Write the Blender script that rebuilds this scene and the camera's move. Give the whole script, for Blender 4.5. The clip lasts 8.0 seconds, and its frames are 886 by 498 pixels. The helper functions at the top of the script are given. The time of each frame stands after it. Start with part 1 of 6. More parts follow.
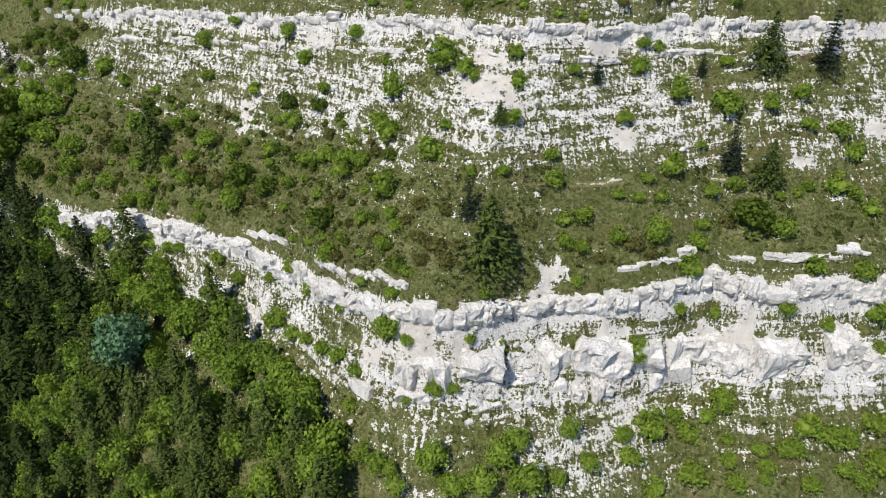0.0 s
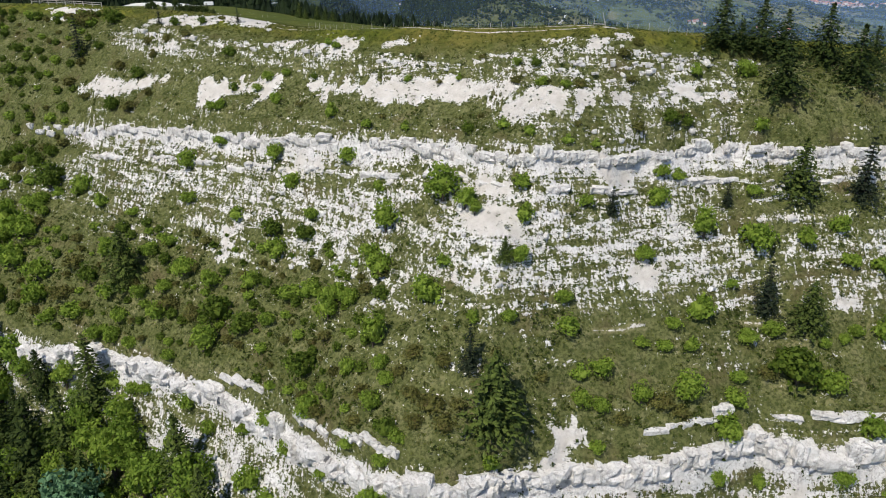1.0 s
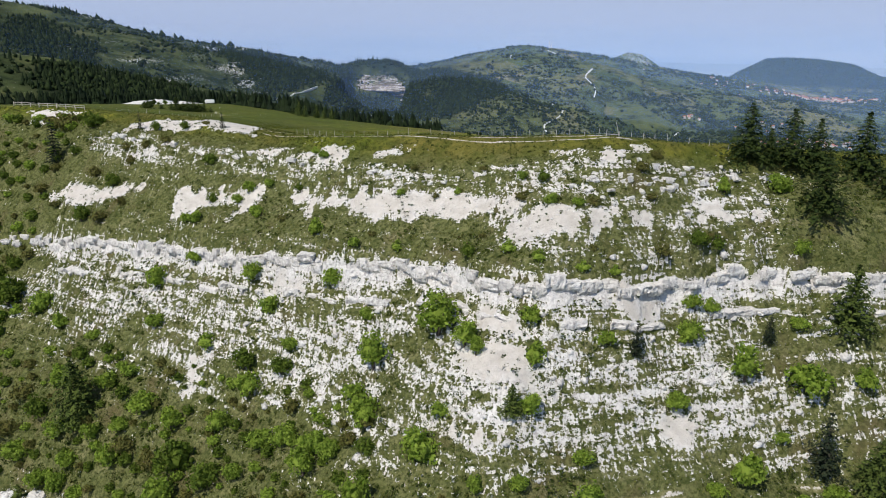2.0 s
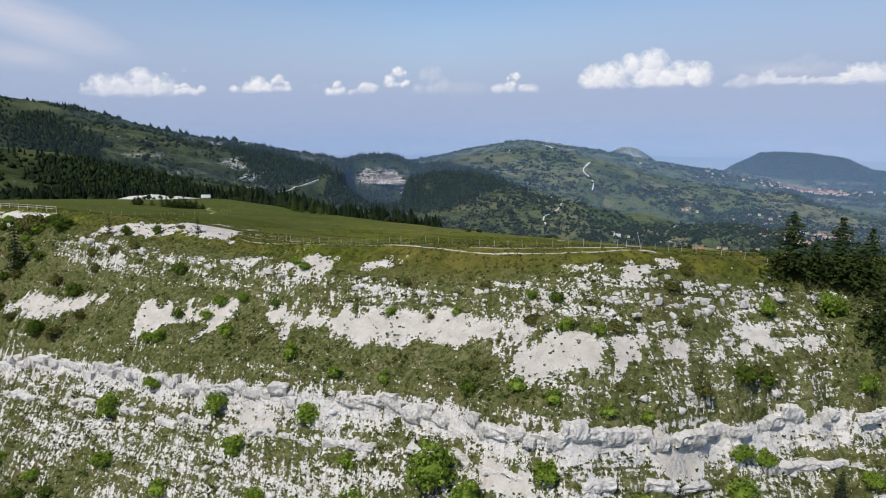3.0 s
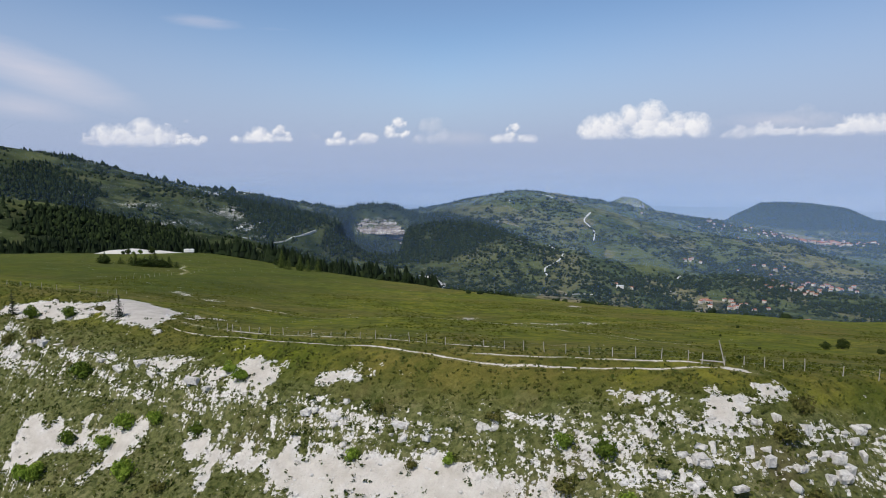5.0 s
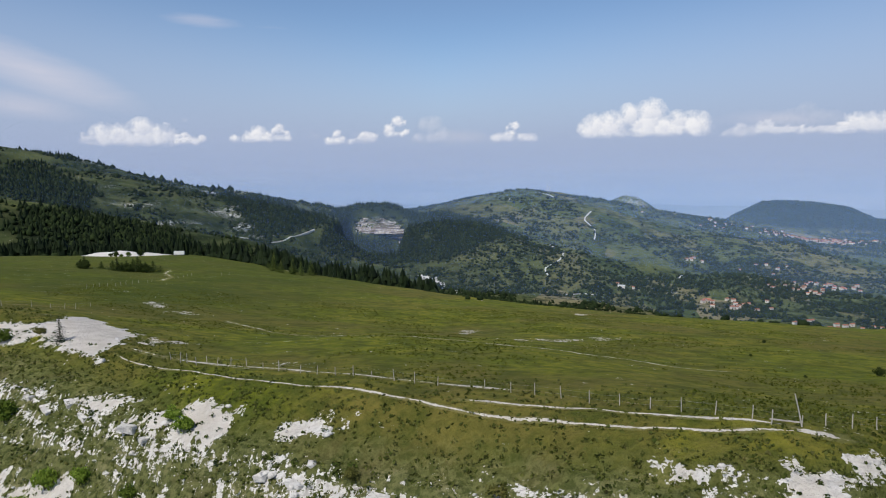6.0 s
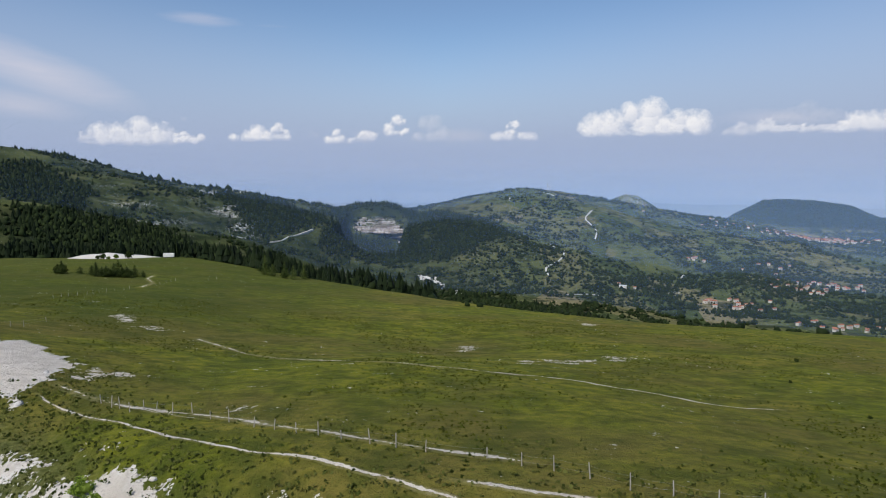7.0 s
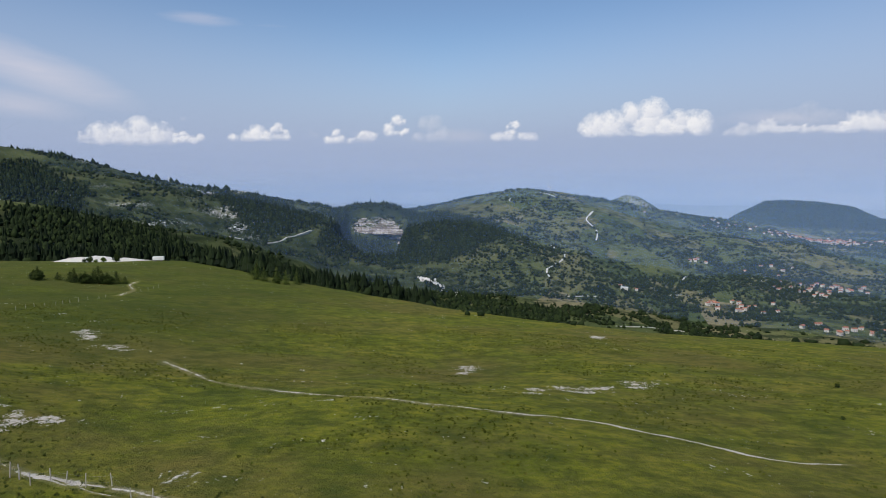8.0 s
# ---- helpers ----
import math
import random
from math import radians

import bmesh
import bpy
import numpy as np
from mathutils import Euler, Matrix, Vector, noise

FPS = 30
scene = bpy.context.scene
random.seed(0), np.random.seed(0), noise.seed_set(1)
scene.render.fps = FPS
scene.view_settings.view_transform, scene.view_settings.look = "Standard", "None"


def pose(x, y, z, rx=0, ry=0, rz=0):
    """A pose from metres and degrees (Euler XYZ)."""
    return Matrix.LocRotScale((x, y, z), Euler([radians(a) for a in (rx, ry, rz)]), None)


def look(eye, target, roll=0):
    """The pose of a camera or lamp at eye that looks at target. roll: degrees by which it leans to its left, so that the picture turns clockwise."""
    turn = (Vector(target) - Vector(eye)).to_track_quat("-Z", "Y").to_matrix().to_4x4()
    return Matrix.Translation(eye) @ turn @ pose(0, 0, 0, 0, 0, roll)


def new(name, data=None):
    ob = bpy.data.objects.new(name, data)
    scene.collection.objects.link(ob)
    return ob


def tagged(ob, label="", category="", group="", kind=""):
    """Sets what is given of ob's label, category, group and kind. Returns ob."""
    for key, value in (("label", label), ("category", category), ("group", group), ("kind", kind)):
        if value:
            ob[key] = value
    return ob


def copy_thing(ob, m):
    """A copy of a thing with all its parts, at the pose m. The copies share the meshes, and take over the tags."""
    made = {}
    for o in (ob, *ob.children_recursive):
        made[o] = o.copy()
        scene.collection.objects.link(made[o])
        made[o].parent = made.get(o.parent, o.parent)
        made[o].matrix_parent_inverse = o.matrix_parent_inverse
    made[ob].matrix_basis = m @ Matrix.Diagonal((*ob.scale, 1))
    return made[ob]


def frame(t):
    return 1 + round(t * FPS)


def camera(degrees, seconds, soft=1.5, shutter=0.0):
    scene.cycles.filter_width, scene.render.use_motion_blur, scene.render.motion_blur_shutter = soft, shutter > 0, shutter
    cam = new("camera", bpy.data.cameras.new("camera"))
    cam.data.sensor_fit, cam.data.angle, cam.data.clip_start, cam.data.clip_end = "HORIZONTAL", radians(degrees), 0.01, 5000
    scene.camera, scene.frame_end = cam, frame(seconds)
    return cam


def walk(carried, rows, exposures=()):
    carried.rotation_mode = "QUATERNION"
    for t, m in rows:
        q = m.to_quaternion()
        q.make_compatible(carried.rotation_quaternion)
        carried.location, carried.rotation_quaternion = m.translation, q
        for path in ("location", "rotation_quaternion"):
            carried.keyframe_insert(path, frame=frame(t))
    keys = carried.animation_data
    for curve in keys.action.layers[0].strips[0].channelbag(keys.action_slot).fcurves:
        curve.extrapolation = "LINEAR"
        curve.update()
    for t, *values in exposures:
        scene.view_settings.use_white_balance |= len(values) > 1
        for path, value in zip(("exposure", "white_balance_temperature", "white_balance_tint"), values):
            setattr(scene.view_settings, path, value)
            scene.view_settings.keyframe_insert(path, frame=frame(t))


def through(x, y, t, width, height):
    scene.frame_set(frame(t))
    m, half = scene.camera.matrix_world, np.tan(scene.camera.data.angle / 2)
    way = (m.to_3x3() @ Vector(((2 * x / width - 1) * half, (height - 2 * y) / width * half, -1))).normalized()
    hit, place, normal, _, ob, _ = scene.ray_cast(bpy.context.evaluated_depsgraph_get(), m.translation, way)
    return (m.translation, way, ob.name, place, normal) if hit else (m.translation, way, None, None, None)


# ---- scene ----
cam = camera(63.6, 8.0, soft=1.0)
PATH = [
    (0, (-0.265, -0.879, 64.921), (-0.264, 0.815, 63.858), -0.4),
    (0.5, (-0.109, 6.239, 64.98), (-0.107, 8.0, 64.032), -0.35),
    (1, (0.128, 13.45, 65.012), (0.13, 15.269, 64.179), -0.25),
    (1.5, (0.403, 20.777, 65.18), (0.405, 22.644, 64.462), -0.2),
    (2.8, (1.124, 39.62, 65.862), (1.126, 41.578, 65.454), -0.2),
    (3, (1.23, 42.518, 65.91), (1.233, 44.486, 65.552), -0.2),
    (3.5, (1.491, 49.801, 66.084), (1.496, 51.782, 65.811), -0.1),
    (4, (1.744, 57.017, 66.195), (1.749, 59.003, 65.958), -0.1),
    (4.5, (2.012, 64.152, 66.256), (2.017, 66.14, 66.031), -0.1),
    (4.7, (2.145, 66.957, 66.261), (2.148, 68.945, 66.039), -0.12),
    (5.8, (2.931, 82.37, 66.357), (2.938, 84.357, 66.131), -0.25),
    (6, (3.076, 85.227, 66.372), (3.08, 87.214, 66.146), -0.25),
    (6.5, (3.438, 92.388, 66.443), (3.442, 94.375, 66.215), -0.27),
    (7, (3.792, 99.455, 66.462), (3.796, 101.442, 66.233), -0.27),
    (7.5, (3.98, 106.366, 66.483), (3.985, 108.353, 66.255), -0.22),
    (8, (4.238, 113.159, 66.51), (4.242, 115.146, 66.282), -0.2),
]
walk(cam, [(t, look(eye, target, roll)) for t, eye, target, roll in PATH],
     exposures=[(0, 0.42), (1, 0.32), (1.5, 0.34), (3, 0.11), (4, 0.09), (8, 0.03)])


# ---- sky and sun ----
SUN_WAY = Vector((-0.35, -0.48, 0.80)).normalized()
world = bpy.data.worlds.new("sky")
scene.world = world
world.use_nodes = True
wn = world.node_tree.nodes
sky = wn.new("ShaderNodeTexSky")
sky.sky_type = "NISHITA"
sky.sun_disc = False
sky.sun_elevation = math.asin(SUN_WAY.z)
sky.sun_rotation = math.atan2(SUN_WAY.x, SUN_WAY.y)
sky.altitude = 1200
sky.air_density = 1.0
sky.dust_density = 0.05
sky.ozone_density = 1.6
wn["Background"].inputs["Strength"].default_value = 0.098
hue = wn.new("ShaderNodeMix")
hue.data_type, hue.blend_type = "RGBA", "MULTIPLY"
hue.inputs[0].default_value = 1.0
hue.inputs[7].default_value = (0.93, 1.0, 1.09, 1)
world.node_tree.links.new(sky.outputs[0], hue.inputs[6])
world.node_tree.links.new(hue.outputs[2], wn["Background"].inputs["Color"])

sun = new("sun", bpy.data.lights.new("sun", "SUN"))
sun.data.energy = 3.7
sun.data.angle = radians(0.6)
sun.data.color = (1.0, 0.945, 0.865)
sun.matrix_world = look(SUN_WAY * 300, (0, 0, 0))


# ---- materials ----
def nodes_of(name):
    m = bpy.data.materials.new(name)
    m.use_nodes = True
    return m, m.node_tree.nodes, m.node_tree.links, m.node_tree.nodes["Principled BSDF"]


class Net:
    """Short hand for the nodes of one material."""

    def __init__(self, name, rough=0.9, spec=0.2):
        self.mat, self.n, self.l, self.bsdf = nodes_of(name)
        self.bsdf.inputs["Roughness"].default_value = rough
        self.bsdf.inputs["Specular IOR Level"].default_value = spec
        self.co = self.n.new("ShaderNodeNewGeometry").outputs["Position"]

    def link(self, a, b):
        self.l.new(a, b)

    def scaled(self, sx, sy, sz):
        m = self.n.new("ShaderNodeMapping")
        m.inputs["Scale"].default_value = (sx, sy, sz)
        self.link(self.co, m.inputs["Vector"])
        return m.outputs[0]

    def noise(self, size, detail=4, rough=0.55, co=None, twist=0.0):
        t = self.n.new("ShaderNodeTexNoise")
        t.inputs["Scale"].default_value = 1 / size
        t.inputs["Detail"].default_value = detail
        t.inputs["Roughness"].default_value = rough
        t.inputs["Distortion"].default_value = twist
        self.link(co or self.co, t.inputs["Vector"])
        return t.outputs["Fac"]

    def cells(self, size, co=None, feature="F1", out="Distance"):
        t = self.n.new("ShaderNodeTexVoronoi")
        t.feature = feature
        t.inputs["Scale"].default_value = 1 / size
        self.link(co or self.co, t.inputs["Vector"])
        return t.outputs[out]

    def ramp(self, fac, *stops):
        r = self.n.new("ShaderNodeValToRGB")
        e = r.color_ramp.elements
        while len(e) < len(stops):
            e.new(0.5)
        for el, (p, c) in zip(e, stops):
            el.position = p
            el.color = (*c, 1) if not isinstance(c, (int, float)) else (c, c, c, 1)
        self.link(fac, r.inputs[0])
        return r.outputs[0]

    def mix(self, fac, a, b, how="MIX"):
        m = self.n.new("ShaderNodeMix")
        m.data_type = "RGBA"
        m.blend_type = how
        for v, s in ((fac, m.inputs[0]), (a, m.inputs[6]), (b, m.inputs[7])):
            if isinstance(v, (int, float)):
                s.default_value = v if s.name == "Factor" else (v, v, v, 1)
            elif isinstance(v, tuple):
                s.default_value = (*v, 1)
            else:
                self.link(v, s)
        return m.outputs[2]

    def math(self, op, a, b=0.0, clamp=False):
        m = self.n.new("ShaderNodeMath")
        m.operation = op
        m.use_clamp = clamp
        for v, s in ((a, m.inputs[0]), (b, m.inputs[1])):
            if isinstance(v, (int, float)):
                s.default_value = v
            else:
                self.link(v, s)
        return m.outputs[0]

    def attr(self, name):
        a = self.n.new("ShaderNodeAttribute")
        a.attribute_name = name
        return a.outputs["Fac"]

    def by_object(self):
        return self.n.new("ShaderNodeObjectInfo").outputs["Random"]

    def by_island(self):
        return self.n.new("ShaderNodeNewGeometry").outputs["Random Per Island"]

    def bump(self, height, depth, strength=1.0):
        b = self.n.new("ShaderNodeBump")
        b.inputs["Distance"].default_value = depth
        b.inputs["Strength"].default_value = strength
        self.link(height, b.inputs["Height"])
        self.link(b.outputs[0], self.bsdf.inputs["Normal"])

    def done(self, colour):
        if isinstance(colour, tuple):
            self.bsdf.inputs["Base Color"].default_value = (*colour, 1)
        else:
            self.link(colour, self.bsdf.inputs["Base Color"])
        return self.mat


def limestone_colour(k):
    """Chalky limestone: pale, with faint grey weathering, warm stains and thin dark joints."""
    big, fine = k.noise(3.5, 5, 0.6), k.noise(0.35, 5, 0.65)
    c = k.ramp(big, (0.28, (0.63, 0.60, 0.555)), (0.5, (0.745, 0.72, 0.68)), (0.72, (0.80, 0.78, 0.745)))
    c = k.mix(k.ramp(fine, (0.33, 0.62), (0.52, 0.0)), c, (0.47, 0.43, 0.38))
    beds = k.noise(0.5, 4, 0.6, k.scaled(0.2, 0.2, 1.3))
    c = k.mix(k.ramp(beds, (0.33, 0.14), (0.43, 0.0)), c, (0.40, 0.37, 0.33))
    runs = k.noise(0.8, 4, 0.6, k.scaled(1.6, 1.6, 0.22))
    c = k.mix(k.ramp(runs, (0.36, 0.42), (0.47, 0.0)), c, (0.46, 0.44, 0.41))
    crack = k.cells(2.3, k.scaled(1.0, 1.0, 0.6), "DISTANCE_TO_EDGE")
    crack = k.math("ADD", crack, k.math("MULTIPLY", k.math("SUBTRACT", fine, 0.5), 0.35))
    return k.mix(k.ramp(crack, (0.0, 0.4), (0.04, 0.0)), c, (0.22, 0.20, 0.175))


def make_limestone(name="limestone"):
    k = Net(name, 0.95, 0.1)
    c = limestone_colour(k)
    c = k.mix(k.by_object(), c, k.mix(0.14, c, (0.45, 0.40, 0.33)))
    k.bump(k.math("ADD", k.noise(0.6, 6, 0.7), k.math("MULTIPLY", 0.5, k.noise(0.5, 3, 0.5, k.scaled(1.2, 1.2, 0.3)))), 0.4)
    return k.done(c)


def make_ground():
    """Turf, scrub, bare chalk, trodden paths and far woods and fields, laid where each grows."""
    k = Net("turf_and_chalk", 0.95, 0.1)
    fine, mid, big, huge = k.noise(0.5, 5, 0.7), k.noise(2.6, 5, 0.6), k.noise(14, 4, 0.55), k.noise(120, 4, 0.55)
    turf = k.ramp(big, (0.3, (0.124, 0.150, 0.011)), (0.5, (0.190, 0.203, 0.015)), (0.7, (0.262, 0.238, 0.030)))
    turf = k.mix(k.ramp(mid, (0.35, 0.65), (0.60, 0.0)), turf, (0.046, 0.070, 0.010))
    turf = k.mix(k.ramp(fine, (0.5, 0.0), (0.72, 0.6)), turf, (0.21, 0.195, 0.06))
    turf = k.mix(k.ramp(k.noise(35, 6, 0.65), (0.44, 0.0), (0.60, 0.8)), turf, (0.165, 0.136, 0.036))
    turf = k.mix(k.ramp(k.noise(1.3, 5, 0.7), (0.42, 0.3), (0.54, 0.0)), turf, (0.052, 0.074, 0.010))
    # far left meadow is darkened: shade put into the grass colour
    turf = k.mix(k.math("MULTIPLY", k.attr("meadow_shade"), k.ramp(k.noise(22, 4, 0.6), (0.3, 0.9), (0.7, 0.45))), turf, (0.062, 0.082, 0.012))
    turf = k.mix(k.ramp(k.noise(5, 5, 0.7), (0.46, 0.0), (0.60, 0.6)), turf, (0.050, 0.072, 0.010))
    scrub = k.ramp(mid, (0.25, (0.088, 0.098, 0.028)), (0.5, (0.150, 0.158, 0.056)), (0.75, (0.240, 0.224, 0.108)))
    scrub = k.mix(k.ramp(fine, (0.42, 0.75), (0.56, 0.0)), scrub, (0.040, 0.056, 0.013))
    scrub = k.mix(k.ramp(k.noise(6, 3), (0.55, 0.0), (0.75, 0.6)), scrub, (0.13, 0.095, 0.05))
    green = k.mix(k.attr("turf"), scrub, turf)
    green = k.mix(k.attr("worn"), green, k.ramp(fine, (0.35, (0.17, 0.165, 0.05)), (0.65, (0.33, 0.30, 0.17))))
    far = k.ramp(huge, (0.3, (0.060, 0.066, 0.026)), (0.5, (0.105, 0.107, 0.045)), (0.62, (0.150, 0.142, 0.066)), (0.75, (0.20, 0.178, 0.095)))
    # heath of the left hills, its colour darkened to carry a cloud's shadow
    shaded_heath = k.ramp(k.noise(70, 6, 0.65), (0.36, (0.016, 0.024, 0.008)), (0.5, (0.050, 0.066, 0.022)), (0.64, (0.098, 0.105, 0.042)))
    far = k.mix(k.attr("fields"), shaded_heath, far)
    fields = k.cells(105, k.scaled(1.0, 0.62, 0), "F1", "Color")
    far = k.mix(k.math("MULTIPLY", 0.8, k.attr("fields")), far, k.mix(k.attr("fields"), far, k.ramp(fields, (0.2, (0.052, 0.080, 0.022)), (0.5, (0.098, 0.118, 0.038)), (0.72, (0.16, 0.15, 0.066)), (0.9, (0.24, 0.205, 0.115)))))
    far = k.mix(k.ramp(k.noise(34, 6, 0.7), (0.42, 0.85), (0.53, 0.0)), far, (0.014, 0.025, 0.009))
    far = k.mix(k.attr("woods"), far, (0.016, 0.024, 0.010))
    far = k.mix(k.attr("lea"), far, k.ramp(k.noise(12, 5, 0.6), (0.35, (0.060, 0.078, 0.022)), (0.65, (0.110, 0.122, 0.040))))
    green = k.mix(k.attr("far"), green, far)
    chalk = limestone_colour(k)
    loose = k.ramp(k.noise(1.8, 5, 0.6), (0.3, (0.53, 0.485, 0.42)), (0.55, (0.645, 0.60, 0.535)), (0.8, (0.715, 0.675, 0.61)))
    chalk = k.mix(k.attr("loose"), chalk, loose)
    runs = k.noise(1.0, 5, 0.65, k.scaled(1.5, 0.4, 0.4), 0.5)
    lays = k.noise(1.0, 5, 0.6, k.scaled(0.13, 0.17, 1.1), 0.6)
    spots = k.noise(0.36, 5, 0.7)
    edge = k.math("ADD", k.math("MULTIPLY", runs, 0.78), k.math("ADD", k.math("MULTIPLY", lays, 0.84), k.math("MULTIPLY", spots, 0.9)))
    edge = k.math("ADD", k.attr("rock"), k.math("MULTIPLY", k.math("SUBTRACT", edge, 1.25), k.attr("broken")))
    cover = k.ramp(edge, (0.475, 0.0), (0.525, 1.0))
    colour = k.mix(cover, green, chalk)
    relief = k.math("ADD", k.math("MULTIPLY", fine, 0.7), k.math("MULTIPLY", mid, 0.6))
    k.bump(relief, 0.7, 1.0)
    return k.done(colour)


LIMESTONE = make_limestone()
GROUND = make_ground()


# ---- the lie of the land: level lines of the slope, front to back, as (x, y, z) knots ----
BASE_LINE = [(-140, 160, -30), (-90, 128, -22), (-60, 108, -16), (-38, 97, -11), (-28, 89.6, -8.6), (-11, 73.2, -6.8), (4, 70, -7.5), (14, 72.5, -7.5), (24, 74.4, -9), (34, 77.5, -9.5), (45, 75.5, -9), (60, 75.3, -11), (100, 80, -14), (150, 90, -18)]
LEDGE_LINE = [(-140, 165, -8), (-90, 132, -5), (-71.5, 122.5, -3.4), (-62.2, 119, -1.8), (-50.2, 112.2, 0), (-37.2, 104.4, 1.6), (-33.3, 102, 1.8), (-22.8, 94, 2.8), (-16.1, 85.6, 4.3), (-6.9, 77.9, 6.6), (-2.4, 75, 7.4), (4.6, 76.3, 7.3), (11.5, 79.8, 6.4), (16.3, 79.7, 6.3), (24.4, 80.2, 6.9), (32.2, 81.1, 7.1), (38.8, 84.8, 7.8), (44.3, 82.8, 6.5), (52.1, 82.9, 6.6), (70, 85, 6), (100, 92, 4), (150, 100, 2)]
BROW_LINE = [(-140, 175, 1.1), (-90, 140, 4.9), (-72, 135, 8.3), (-54, 127, 11.7), (-34, 118, 13.8), (-20, 110.8, 15.6), (-7, 95.8, 17.4), (5, 89, 20.4), (17.6, 90.4, 18.9), (30, 94, 19.5), (41, 96, 18), (53, 96, 17.4), (70, 97, 16.6), (100, 103, 15.7), (150, 112, 13.8)]
MID_LINE = [(-140, 187, 9.7), (-90, 155, 13.2), (-60, 138, 16.2), (-34, 125, 20.4), (-16, 116, 21), (-6, 108, 24.5), (6, 99, 29.1), (15, 98, 26.1), (26, 100, 25.4), (40, 103, 26.4), (60, 105, 27.3), (100, 112, 25.9), (150, 123, 22.7)]
WALL_LINE = [(-140, 195, 20), (-100, 176, 24), (-86.2, 168.1, 25.4), (-76.6, 162.5, 26.2), (-60.6, 151.8, 28.8), (-49.1, 145.6, 30), (-35, 136.6, 31.8), (-30.2, 132.9, 32.3), (-19.8, 126.4, 33.4), (-13.3, 123.4, 34), (-6.5, 121.1, 34.6), (0.1, 117.6, 35.2), (5.4, 110.5, 36.1), (12.1, 105.5, 37), (19.7, 106.6, 36.4), (27.2, 108.6, 36.2), (35.1, 111.9, 35.7), (39.8, 112.4, 36), (47.2, 112.1, 35.8), (55.2, 112.5, 35.5), (66, 114, 34.8), (100, 122, 32), (150, 135, 28)]
SCREE_LINE = [(-140, 210, 34.3), (-90, 183, 36.6), (-62, 165, 36.2), (-45, 150, 37.9), (-31, 144.1, 38), (-22, 139.2, 39.1), (-6.6, 125.3, 38.3), (2, 122.3, 37.7), (8.6, 119, 39.3), (12, 113.5, 41.9), (16.2, 110.2, 42.3), (22, 112, 42.2), (28, 115.6, 42.6), (36, 119.2, 42.8), (50, 118, 43.1), (70, 121, 42.3), (100, 130, 39.5), (150, 145, 33.6)]
EDGE_LINE = [(-140, 220, 42), (-88, 195, 44.4), (-62, 173, 44.6), (-53, 166.5, 44.8), (-39, 157, 44.7), (-31, 151.5, 44.6), (-24, 146, 44.6), (-17.6, 141.5, 45.2), (-8, 136, 45.1), (1.2, 132, 44.7), (7, 129.8, 46.1), (17.5, 122.5, 48.1), (26, 121.3, 48.9), (33, 123, 46.9), (42, 124, 45.8), (60, 128, 44.7), (100, 136, 41.7), (150, 150, 37)]
RIM_LINE = [(-140, 227, 45.8), (-88, 201, 46.9), (-72, 190, 47), (-55, 182, 47.1), (-44, 173, 47.1), (-31, 165, 45.9), (-18, 148, 47.3), (-4, 142, 48.6), (4, 138, 48.8), (14, 134, 49.4), (20, 131, 50.3), (25, 127.5, 50.6), (33, 127, 49.6), (45, 130, 48.9), (60, 133, 47.1), (100, 145, 43), (150, 160, 38)]
MEADOW_LINE = [(-140, 262, 40), (-88, 236, 40.4), (-50, 215, 39.3), (-21, 197, 39.8), (-0.9, 184, 42.5), (14.7, 179, 42.3), (38, 170, 41.1), (64, 181, 38.6), (100, 195, 34.3), (150, 215, 28.5)]
MEADOW_MID_LINE = [(-140, 315, 34.5), (-79, 278, 34.1), (-36, 240, 34.1), (8.6, 228, 32.4), (31, 225, 33.1), (66, 246, 28.6), (110, 270, 22.2), (150, 285, 17.3)]
MEADOW_END_LINE = [(-140, 520, 14), (-80, 466, 12.5), (-30, 410, 14.3), (8, 360, 17.3), (40, 335, 18), (66, 325, 17), (110, 330, 13), (150, 335, 9)]
BENCH_RISE = [(-140, 2.6), (-88, 2.6), (-50, 2.4), (-25, 2.1), (-5, 1.6), (8, 1.7), (20, 2.7), (32, 3.6), (45, 3.3), (60, 2.9), (100, 2.7), (150, 2.7)]
LINES = {"base": BASE_LINE, "ledge": LEDGE_LINE, "brow": BROW_LINE, "mid": MID_LINE, "wall": WALL_LINE, "scree": SCREE_LINE, "edge": EDGE_LINE, "rim": RIM_LINE, "meadow": MEADOW_LINE, "meadow_mid": MEADOW_MID_LINE, "meadow_end": MEADOW_END_LINE}


def steps(*runs):
    return np.concatenate([np.arange(a, b, s) for a, b, s in runs])


def grow(a, b, n, first):
    """n steps from a to b, the first of that width, growing evenly."""
    k = 1.0
    for _ in range(60):
        k = (abs(b - a) / first * (k - 1) + 1) ** (1 / n) if k > 1.0001 else 1.05
    d = first * k ** np.arange(n)
    return a + np.sign(b - a) * np.cumsum(d) * abs(b - a) / d.sum()


GX = np.concatenate([grow(-260, -4700, 52, 6)[::-1], steps((-260, -150, 4.0)), steps((-150, -78, 1.2), (-78, 70, 0.52), (70, 150, 1.5)), grow(150, 4700, 60, 3)])
GY = np.concatenate([grow(50, -1800, 36, 2)[::-1], steps((50, 60, 1.0), (60, 152, 0.48), (152, 215, 0.9), (215, 520, 2.4)), grow(520, 1800, 60, 5), steps((1810, 1990, 6.0)), grow(1990, 4850, 50, 14)])


def soft_line(name, x):
    """y and z of a level line over x, its corners rounded."""
    k = np.array(LINES[name], float)
    off = (-3, -1.5, 0, 1.5, 3)
    return (np.mean([np.interp(x + o, k[:, 0], k[:, 1]) for o in off], 0), np.mean([np.interp(x + o, k[:, 0], k[:, 2]) for o in off], 0))


